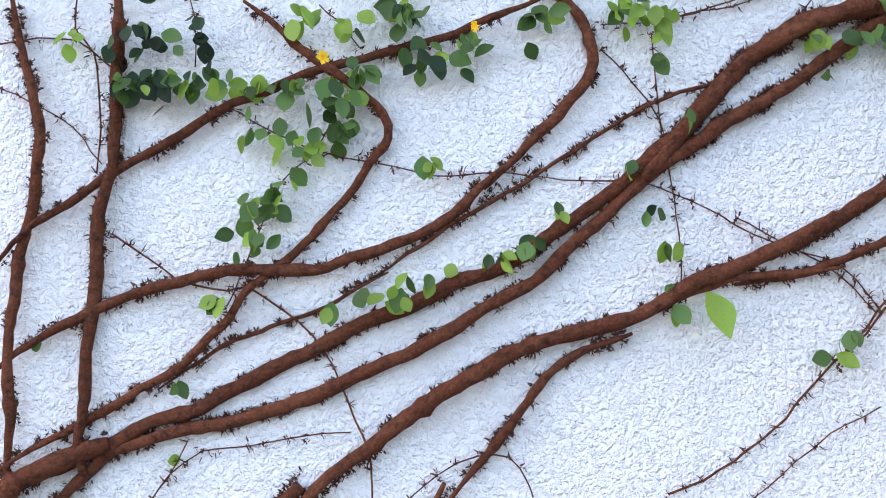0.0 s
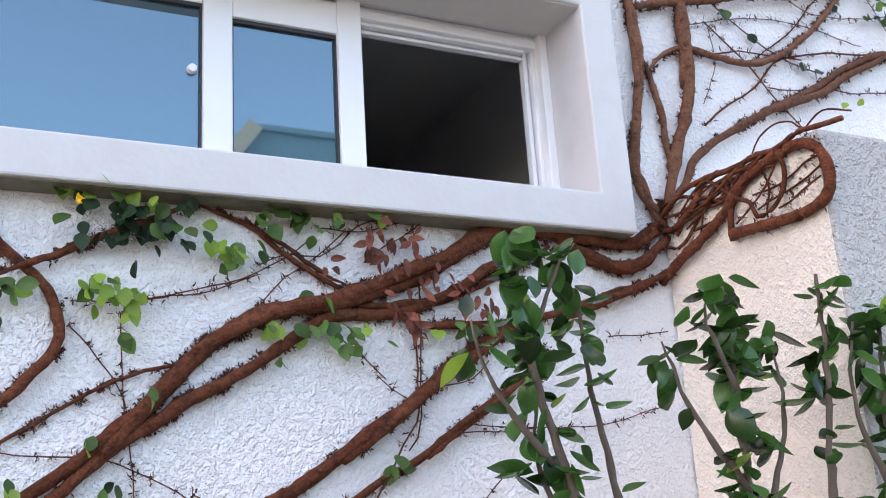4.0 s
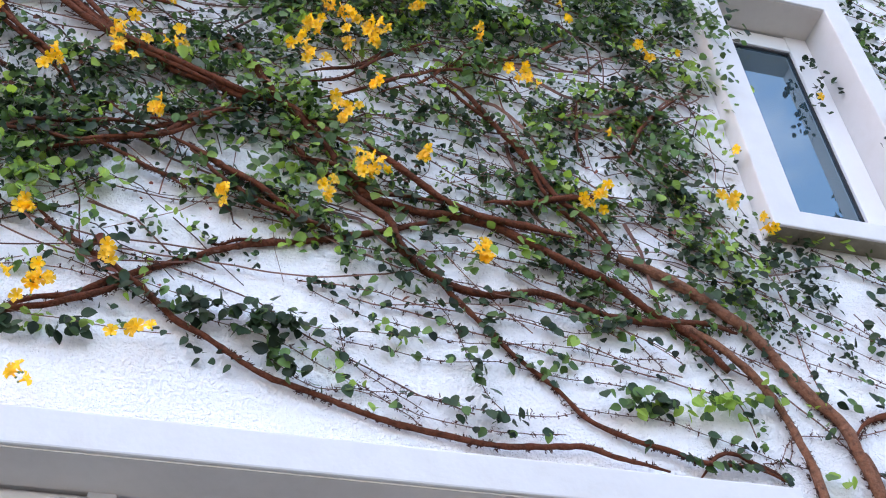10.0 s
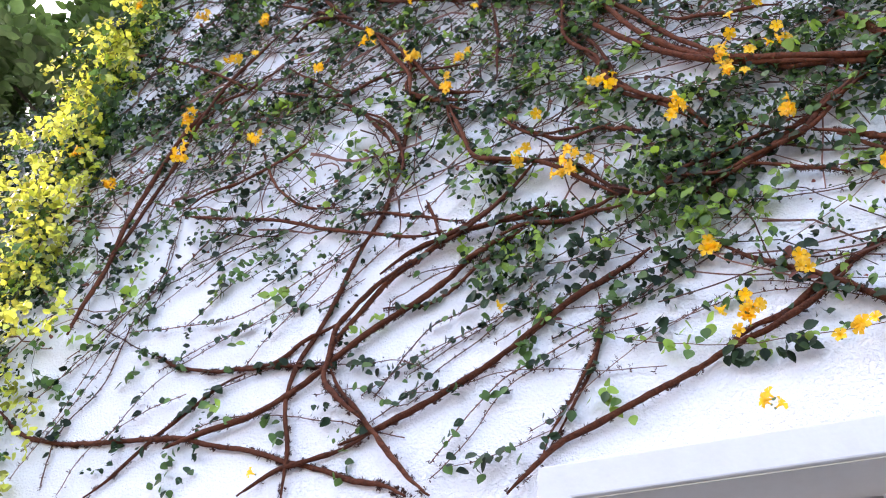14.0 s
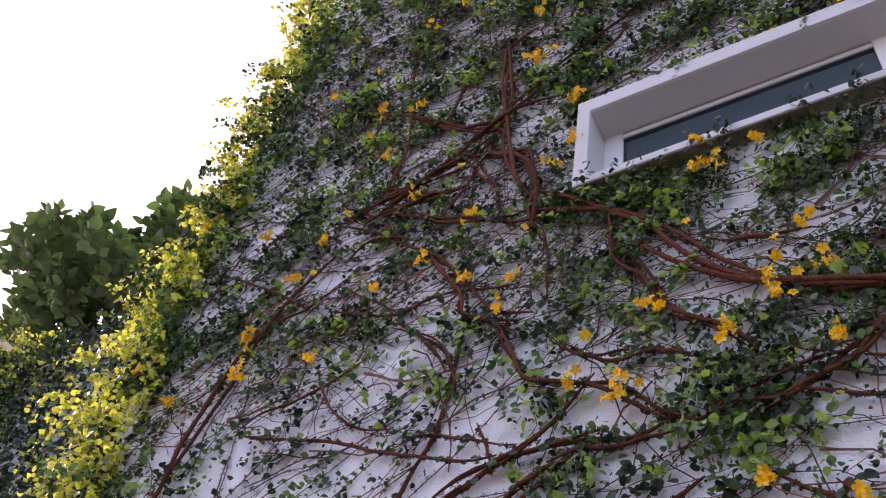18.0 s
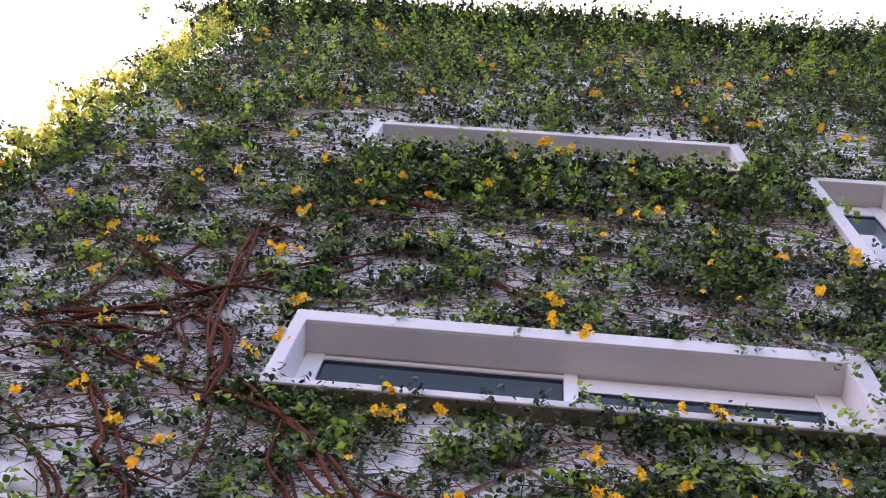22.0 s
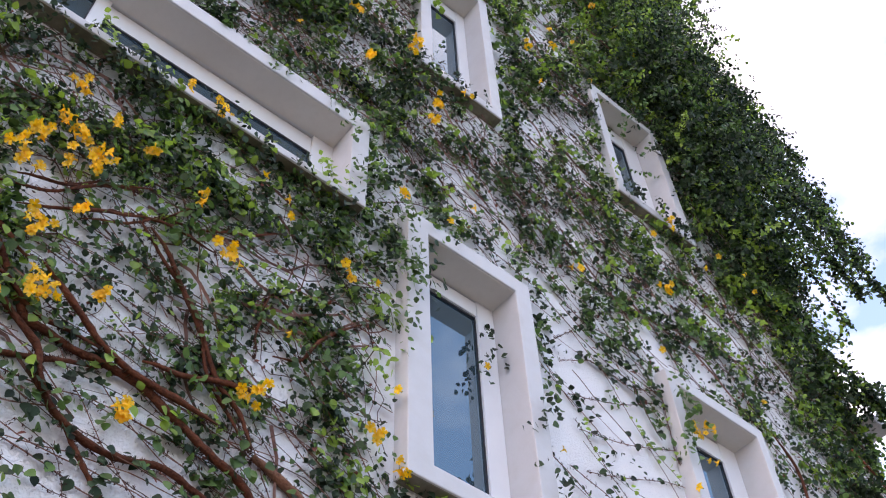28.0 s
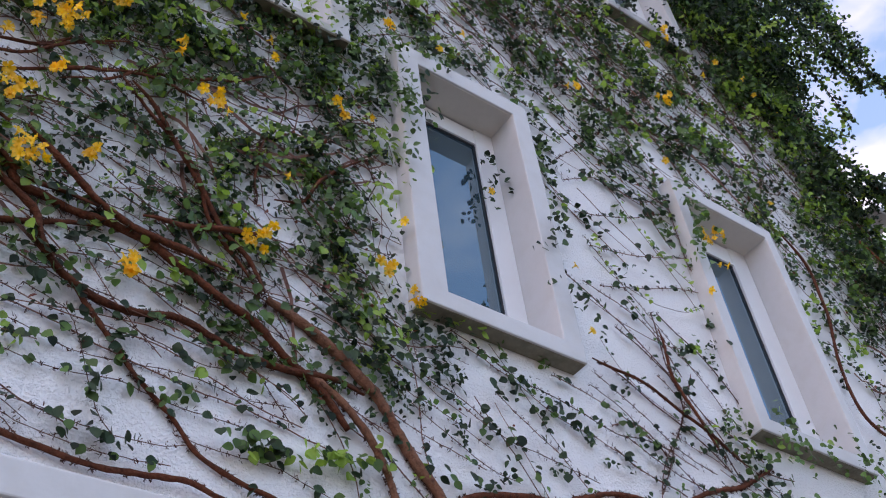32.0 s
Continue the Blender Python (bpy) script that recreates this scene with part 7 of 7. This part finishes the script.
for _tip, _from, _th, _n in (((6.40, -0.42, 11.4), (4.9, -0.36, 12.1), 0.17, 2200), ((7.00, -0.42, 10.9), (5.0, -0.36, 11.6), 0.15, 2600), ((7.10, -0.42, 10.1), (5.1, -0.36, 11.0), 0.15, 2600),
                            ((7.25, -0.42, 9.4), (5.2, -0.38, 10.4), 0.14, 2200), ((7.25, -0.45, 8.75), (5.5, -0.42, 10.0), 0.13, 2200), ((6.55, -0.45, 8.3), (5.4, -0.40, 9.5), 0.13, 1700),
                            ((6.05, -0.40, 7.6), (5.4, -0.40, 8.8), 0.10, 700), ((6.35, -0.30, 6.75), (5.7, -0.20, 7.3), 0.08, 500), ((5.85, -0.30, 5.3), (5.7, -0.15, 6.3), 0.06, 300)):
    trail(_tip, _from, _th, _n)
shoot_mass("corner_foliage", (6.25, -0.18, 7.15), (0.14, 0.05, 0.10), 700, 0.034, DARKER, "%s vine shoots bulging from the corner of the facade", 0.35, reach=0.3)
# the fringe down the near corner, its sunlit look largely put into leaf colour
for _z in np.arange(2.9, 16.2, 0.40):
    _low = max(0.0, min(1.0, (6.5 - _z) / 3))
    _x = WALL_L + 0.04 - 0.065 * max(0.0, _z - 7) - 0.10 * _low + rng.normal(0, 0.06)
    shoot_mass("fringe_foliage", (_x, -0.03 + 0.08 * _low, _z), (0.07 + 0.14 * _low, 0.07 + 0.14 * _low, 0.24), int(rng.uniform(480, 1000) * (1 + 0.8 * _low) * 1.4), 0.035, ((LEAF_SUN, 0.60, "yellow-green sun-tinted"), (LEAF_M, 0.22, "mid-green"), (LEAF_D, 0.12, "dark green")), "%s vine shoots fringing the corner of the wall", 0.25, reach=0.30 + 0.12 * _low)

# ---- flowers ----
def flower_mesh():
    """A five-lobed trumpet flower, its mouth towards -y."""
    bm = bmesh.new()
    rings, n = ((0.10, 0.95), (0.13, 0.60), (0.22, 0.30), (0.34, 0.08)), 10
    prev = None
    for r, y in rings:
        ring = [bm.verts.new((r * math.cos(2 * math.pi * k / n), y, r * math.sin(2 * math.pi * k / n))) for k in range(n)]
        if prev:
            for k in range(n):
                bm.faces.new((prev[k], prev[(k + 1) % n], ring[(k + 1) % n], ring[k]))
        prev = ring
    for k in range(5):
        a0, a1, a2 = (2 * math.pi * (2 * k + j) / n for j in (0, 1, 2))
        m = (a0 + a2) / 2
        tip = [bm.verts.new((r * math.cos(m + o), y, r * math.sin(m + o))) for r, o, y in ((0.80, -0.50, -0.10), (0.98, 0.0, 0.10), (0.80, 0.50, -0.14))]
        bm.faces.new((prev[2 * k], prev[2 * k + 1], tip[1], tip[0]))
        bm.faces.new((prev[2 * k + 1], prev[(2 * k + 2) % n], tip[2], tip[1]))
    me = bpy.data.meshes.new("flower")
    bm.to_mesh(me)
    bm.free()
    me.materials.append(PETAL)
    for p in me.polygons:
        p.use_smooth = True
    return me


FLOWER = flower_mesh()
_bm = bmesh.new()
bmesh.ops.create_cone(_bm, segments=6, radius1=0.16, radius2=0.09, depth=0.3, cap_ends=True, matrix=pose(0, 1.0, 0, 90, 0, 0))
CALYX_ME = bpy.data.meshes.new("calyx")
_bm.to_mesh(CALYX_ME)
_bm.free()
CALYX_ME.materials.append(CALYX)


def flowers(rows):
    for x, z, n in rows:
        x = max(x, WALL_L + 0.06)
        c = thing("flower_cluster", x, -0.07, z, "single bright yellow trumpet flower on the vine" if n == 1 else "cluster of bright yellow trumpet flowers on the vine", "flower", "yellow flowers on the overgrown wall")
        grow = 1.0 + 0.05 * max(0.0, z - 5)
        if z > 6.5:
            c.location.y = -0.13 - 0.012 * (z - 6.5)
        for k in range(1 if n == 1 else 2 * n):
            f = new("flower", FLOWER)
            f.parent = c
            r = 0.0 if n == 1 else 0.022 * math.sqrt(n)
            s = rng.uniform(0.019, 0.027) * (min(grow, 1.25) if z > 2.6 else 0.6)
            f.matrix_basis = pose(rng.normal(0, r * 0.62), -0.01 - abs(rng.normal(0, 0.02)), rng.normal(0, r * 0.72), rng.normal(18, 32), rng.uniform(0, 72), rng.normal(0, 40)) @ Matrix.Scale(s, 4)
            q = new("calyx", CALYX_ME)
            q.parent = f


flowers([(-0.26, 2.01, 1), (0.03, 2.06, 1), (0.28, 2.27, 1), (-0.43, 3.16, 2), (-2.02, 3.20, 1), (-0.17, 3.32, 2), (-0.44, 3.45, 5), (-0.30, 3.60, 2), (-1.20, 3.66, 1), (-0.54, 3.71, 2), (0.79, 3.79, 4), (-0.01, 3.88, 2), (0.29, 3.94, 2), (1.20, 4.12, 4), (0.44, 4.13, 6), (1.83, 4.14, 2), (-0.25, 4.20, 3), (0.61, 4.20, 2), (1.74, 4.22, 2), (-0.96, 4.24, 6), (2.77, 4.34, 1), (0.32, 4.36, 5), (-0.59, 4.37, 3), (-1.17, 4.37, 2), (-0.40, 4.48, 3), (1.32, 4.50, 1), (1.83, 4.52, 1), (-1.11, 4.54, 1), (0.45, 4.54, 2), (-0.42, 4.57, 5)])
flowers([(-0.22, 4.58, 2), (0.23, 4.62, 2), (-0.86, 4.64, 3), (0.17, 4.69, 3), (2.76, 4.71, 1), (1.01, 4.75, 4), (0.34, 4.77, 2), (-0.39, 4.79, 1), (-0.27, 4.81, 2), (0.22, 4.81, 3), (0.45, 4.84, 6), (-1.51, 4.89, 3), (0.35, 4.89, 4), (-3.32, 4.95, 4), (-2.45, 4.96, 2), (0.26, 4.97, 3), (0.85, 4.99, 2), (2.35, 5.00, 1), (-2.91, 5.01, 4), (3.77, 5.02, 1), (-0.70, 5.03, 1), (1.56, 5.06, 2), (0.60, 5.07, 2), (-1.49, 5.08, 2), (0.43, 5.09, 2), (1.72, 5.11, 1), (-1.72, 5.18, 3), (0.27, 5.19, 4), (1.25, 5.20, 1), (-2.95, 5.30, 5)])
flowers([(1.08, 5.31, 1), (3.97, 5.31, 1), (1.23, 5.31, 1), (-2.20, 5.33, 2), (4.05, 5.34, 1), (-4.09, 5.37, 2), (-0.55, 5.37, 2), (-0.63, 5.42, 3), (-1.44, 5.42, 1), (-1.96, 5.45, 3), (-0.39, 5.49, 2), (3.92, 5.49, 3), (4.06, 5.59, 3), (-0.63, 5.60, 3), (-2.64, 5.64, 1), (0.83, 5.66, 3), (-2.79, 5.67, 3), (-1.75, 5.68, 3), (0.65, 5.68, 2), (-1.33, 5.86, 2), (-2.68, 5.94, 3), (1.86, 5.94, 2), (2.16, 5.95, 1), (-1.24, 6.07, 3), (3.81, 6.08, 1), (-2.13, 6.09, 2), (-2.58, 6.16, 1), (-1.86, 6.18, 1), (-3.14, 6.22, 3), (2.36, 6.26, 1)])
flowers([(4.83, 6.27, 1), (0.26, 6.31, 4), (3.16, 6.36, 2), (-0.23, 6.37, 1), (0.10, 6.47, 4), (-1.25, 6.49, 4), (-4.57, 6.52, 2), (-2.37, 6.55, 2), (0.07, 6.63, 3), (0.90, 6.85, 1), (-2.55, 6.86, 1), (1.56, 6.98, 2), (-1.49, 7.02, 5), (2.07, 7.02, 3), (-2.51, 7.15, 2), (0.26, 7.20, 1), (0.99, 7.23, 1), (2.25, 7.29, 1), (-0.80, 7.35, 1), (-0.63, 7.35, 1), (-0.00, 7.42, 1), (-0.23, 7.49, 1), (1.43, 7.50, 3), (-2.60, 7.52, 1), (5.19, 7.59, 1), (1.91, 7.61, 2), (4.73, 7.61, 1), (5.49, 7.61, 1), (0.40, 7.62, 1), (5.13, 7.74, 1)])
flowers([(1.09, 7.77, 1), (-2.71, 7.82, 1), (-1.06, 7.91, 2), (0.52, 8.03, 1), (-1.62, 8.03, 2), (0.78, 8.09, 2), (-3.89, 8.10, 2), (-0.74, 8.15, 2), (-1.25, 8.24, 2), (6.07, 8.31, 1), (-2.11, 8.36, 2), (3.05, 8.40, 1), (-0.35, 8.42, 1), (5.45, 8.45, 1), (-0.98, 8.53, 2), (-3.04, 8.54, 1), (3.71, 9.18, 1), (-1.97, 9.32, 2), (0.14, 9.36, 3), (3.32, 9.37, 2), (-2.73, 9.47, 1), (0.01, 9.57, 5), (3.34, 9.69, 1), (3.62, 9.79, 1), (-3.06, 9.90, 2), (6.87, 9.98, 1), (-2.04, 10.25, 1), (1.14, 10.40, 1), (2.36, 10.55, 2), (1.79, 10.57, 2)])
flowers([(1.41, 10.62, 1), (-1.85, 10.69, 1), (3.69, 10.83, 1), (-2.68, 10.91, 1), (-1.14, 10.99, 2), (-3.08, 11.16, 1), (-4.15, 11.24, 1), (0.47, 11.32, 3), (0.72, 12.08, 1), (1.49, 12.09, 2), (1.75, 12.16, 1), (0.56, 12.35, 2), (-0.72, 12.54, 3), (-3.18, 13.23, 2), (1.02, 14.31, 1), (-3.23, 14.83, 1), (-0.92, 15.66, 1)])

# small blooms scattered through the upper growth
_rows = []
while len(_rows) < 85:
    _p = (rng.uniform(-3.5, 5.0), rng.uniform(6.6, 14.6))
    if not in_window(np.array([_p[0]]), np.array([_p[1]]), 0.1)[0]:
        _rows.append((*_p, int(rng.choice((1, 2, 3), p=(0.5, 0.35, 0.15)))))
flowers(_rows)


# ---- shrubs in front of the wall ----
_v, _f = leaf_shape(0.31, -0.55, 0.13, (0.06, 0.60, 0.90, 1.0, 0.94, 0.76, 0.44, 0.02))
SHRUB_SET = [raw_mesh("leaf", _v, _f, SHRUB_LEAF, True)]
_v, _f = leaf_shape(0.35, -0.35, 0.16, (0.05, 0.62, 0.93, 1.0, 0.92, 0.72, 0.40, 0.01))
SHRUB_SET += [raw_mesh("leaf", _v, _f, SHRUB_LEAF, True), raw_mesh("leaf", _v, _f, LEAF_L, True)]


def shrub(x, y, label, limbs, leaves):
    """A woody shrub: limbs as rows of (name, radius, points), leaves in whorls towards the tips."""
    s = thing("shrub", x, y, 0, label, "shrub", "shrubs against the wall")
    inv = Matrix.Translation((-x, -y, 0))
    spots = []
    for name, r, pts in limbs:
        p = smooth_line(pts, 0.025)
        w = np.cumsum(rng.standard_normal((len(p), 3)), 0) * 0.0022
        p = p + w - np.linspace(w[0], w[-1], len(p))
        v, f = tube(p, np.linspace(r, r * 0.28, len(p)) * (1 + 0.08 * rng.standard_normal(len(p))), 7, 0.06)
        o = new(name, raw_mesh(name, v, f, SHRUB_BARK, True))
        o.parent, o.matrix_parent_inverse = s, inv
        k = len(p)
        for i, q in enumerate(p):
            if q[2] > 1.30:
                spots.append((q, 0.3 + 3.2 * max(0.0, (i / k - 0.45) / 0.55) ** 1.5))
    wt = np.array([w for _, w in spots])
    pick = rng.choice(len(spots), int(leaves * 0.52), p=wt / wt.sum())
    for i in pick:
        q = spots[i][0]
        o = new("leaf", SHRUB_SET[int(rng.choice(3, p=(0.52, 0.45, 0.03)))])
        o.parent, o.matrix_parent_inverse = s, inv
        out = np.clip(rng.normal(0, 0.016, 3), -0.03, 0.03)
        o.matrix_basis = pose(q[0] + out[0], q[1] + out[1], q[2] + out[2] * 0.7, rng.normal(-58, 34), rng.normal(0, 18), rng.uniform(0, 360)) @ Matrix.Scale(rng.uniform(0.042, 0.084), 4)
    return s


shrub(1.16, -0.61, "leafy green garden shrub with a leaning woody trunk against the wall",
      [("trunk", 0.021, [(1.34, -0.62, -0.02), (1.28, -0.62, 0.7), (1.19, -0.61, 1.15), (1.12, -0.60, 1.40), (1.06, -0.60, 1.55), (1.02, -0.60, 1.68), (0.98, -0.60, 1.86), (0.97, -0.60, 2.08)]),
       ("branch", 0.008, [(1.05, -0.60, 1.57), (0.95, -0.62, 1.545), (0.86, -0.63, 1.60)]),
       ("branch", 0.010, [(1.12, -0.60, 1.42), (1.16, -0.58, 1.62), (1.14, -0.56, 1.84), (1.13, -0.56, 2.00)]),
       ("branch", 0.008, [(1.02, -0.60, 1.68), (0.92, -0.60, 1.80), (0.88, -0.60, 1.93)]),
       ("branch", 0.007, [(1.06, -0.60, 1.52), (1.00, -0.57, 1.70), (1.05, -0.55, 1.86)]),
       ("branch", 0.007, [(0.98, -0.60, 1.86), (1.04, -0.60, 1.98), (1.08, -0.60, 2.06)])], 290)
shrub(1.50, -0.63, "leafy green garden shrub with several upright stems beside the pier",
      [("trunk", 0.018, [(1.52, -0.64, -0.02), (1.50, -0.64, 0.8), (1.45, -0.63, 1.35), (1.43, -0.62, 1.75), (1.45, -0.60, 2.02)]),
       ("branch", 0.014, [(1.50, -0.64, 1.05), (1.58, -0.66, 1.45), (1.63, -0.66, 1.75), (1.67, -0.64, 2.05)]),
       ("branch", 0.008, [(1.43, -0.62, 1.62), (1.33, -0.62, 1.76), (1.27, -0.62, 1.90)]),
       ("branch", 0.008, [(1.45, -0.62, 1.55), (1.54, -0.62, 1.75), (1.55, -0.60, 1.92)]),
       ("branch", 0.007, [(1.44, -0.62, 1.80), (1.38, -0.62, 1.93), (1.40, -0.62, 2.00)])], 290)
shrub(1.85, -0.66, "leafy green garden shrub spreading in front of the pier",
      [("trunk", 0.016, [(1.75, -0.66, -0.02), (1.76, -0.66, 0.8), (1.72, -0.66, 1.40), (1.78, -0.65, 1.70), (1.84, -0.63, 1.98)]),
       ("branch", 0.010, [(1.74, -0.66, 1.45), (1.90, -0.66, 1.70), (2.04, -0.64, 1.88)]),
       ("branch", 0.008, [(1.80, -0.66, 1.60), (1.98, -0.68, 1.66), (2.14, -0.66, 1.78)]),
       ("branch", 0.008, [(1.76, -0.66, 1.60), (1.70, -0.66, 1.78), (1.74, -0.65, 1.95)])], 250)

# ---- the neighbouring wing and trees beyond the corners ----
wing = tagged(mesh_object("wall_wing", boxes([(-11.5, WALL_L - 0.02, 1.5, 1.8, -0.05, 8.6)]), STUCCO), "white roughcast wall of the neighbouring wing under ivy", "wall", kind="structure")
tagged(mesh_object("ledge", boxes([(-10.4, -8.6, 0.75, 1.497, 8.15, 9.1)], 0.01), STUCCO_CREAM), "cream rendered box of a projecting balcony", "balcony", kind="structure")


def ivy_sheet(x0, x1, z0, z1, y, n, size, mats, label):
    for mat, share, word in mats:
        m = int(n * share)
        x, z = rng.uniform(x0, x1, m), rng.uniform(z0, z1, m)
        foliage("wing_ivy", x, y - rng.random(m) ** 1.5 * 0.22, z, rng.uniform(0.7, 1.3, m) * size, mat, label % word)


ivy_sheet(-11, WALL_L, 1.5, 8.7, 1.49, 46000, 0.055, ((LEAF_D, 0.80, "dark green"), (LEAF_M, 0.20, "mid-green")), "%s ivy covering the neighbouring wing")


def tree(x, y, z, height, crown, n, size, mat, label, base=0.0, narrow=0.24):
    t = thing("tree", x, y, base, label, "tree")
    inv = Matrix.Translation((-x, -y, -base))
    p = smooth_line([(x, y, base), (x + 0.1, y, base + (z - base) * 0.5), (x - 0.05, y, z)], 0.4)
    v, f = tube(p, np.linspace(0.16, 0.07, len(p)), 8, 0.05)
    o = new("trunk", raw_mesh("trunk", v, f, SHRUB_BARK, True))
    o.parent, o.matrix_parent_inverse = t, inv
    k = max(8, n // 12)
    pts, yaw, tl = [], [], []
    for i in range(k):
        a, e = rng.uniform(0, 2 * math.pi), rng.uniform(-0.3, 1.5)
        r = rng.uniform(0.6, 1.0) * (0.82 + 0.18 * math.sin(3 * a + 5 * e))
        q = np.array((x + math.cos(a) * math.cos(e) * r * crown, y + math.sin(a) * math.cos(e) * r * crown, z + math.sin(e) * r * height))
        if i < 14:
            b = smooth_line([(x, y, z - 0.6), tuple((np.array((x, y, z)) + q) / 2 + rng.normal(0, 0.1, 3)), tuple(q)], 0.3)
            v, f = tube(b, np.linspace(0.05, 0.012, len(b)), 5)
            o = new("limb", raw_mesh("limb", v, f, SHRUB_BARK, True))
            o.parent, o.matrix_parent_inverse = t, inv
        # leaves in a whorl round the end of each twig
        turn = rng.uniform(0, 360)
        for j in range(12):
            pts.append(q + rng.normal(0, 0.03, 3) + np.array((0, 0, 0.02 * j)))
            yaw.append(turn + j * 137.5)
            tl.append(rng.normal(-72 - 5 * j, 14))
    pts = np.array(pts)
    m = len(pts)
    o = new("crown", leaf_mesh("crown", pts[:, 0], pts[:, 1], pts[:, 2], rng.uniform(0.7, 1.3, m) * size, np.array(tl), rng.normal(0, 15, m), np.array(yaw), mat, narrow))
    o.parent, o.matrix_parent_inverse = t, inv
    return t


# shoots on the wing, given the same sun-coloured leaf
shoot_mass("wing_shoots", (-8.15, 1.38, 8.35), (0.38, 0.10, 0.34), 2600, 0.045, ((LEAF_SUN, 0.55, "yellow-green sun-tinted"), (LEAF_M, 0.45, "mid-green")), "%s shoots on the top of the neighbouring wing", 0.2, reach=0.6)
tree(-8.6, 3.2, 10.4, 2.2, 2.5, 17000, 0.165, TREE_LEAF, "broad-leaved dark green tree behind the neighbouring wing", narrow=0.34)
tree(-11.8, 3.4, 9.7, 2.2, 2.4, 13000, 0.165, TREE_LEAF, "broad-leaved dark green tree beside the wing", narrow=0.34)
MANGO_LEAF = material("narrow_leaf", (0.016, 0.032, 0.014), 0.35, [(20, 0.5, (0.028, 0.055, 0.02))], (), 0.45, sub=0.10)
tree(14.7, 3.2, 8.3, 2.1, 2.0, 4200, 0.27, MANGO_LEAF, "dark narrow-leaved tree beyond the corner of the building", narrow=0.13)
tree(23.4, 3.2, 12.4, 1.8, 1.6, 3000, 0.34, MANGO_LEAF, "tall dark narrow-leaved tree beyond the corner of the building", narrow=0.13)
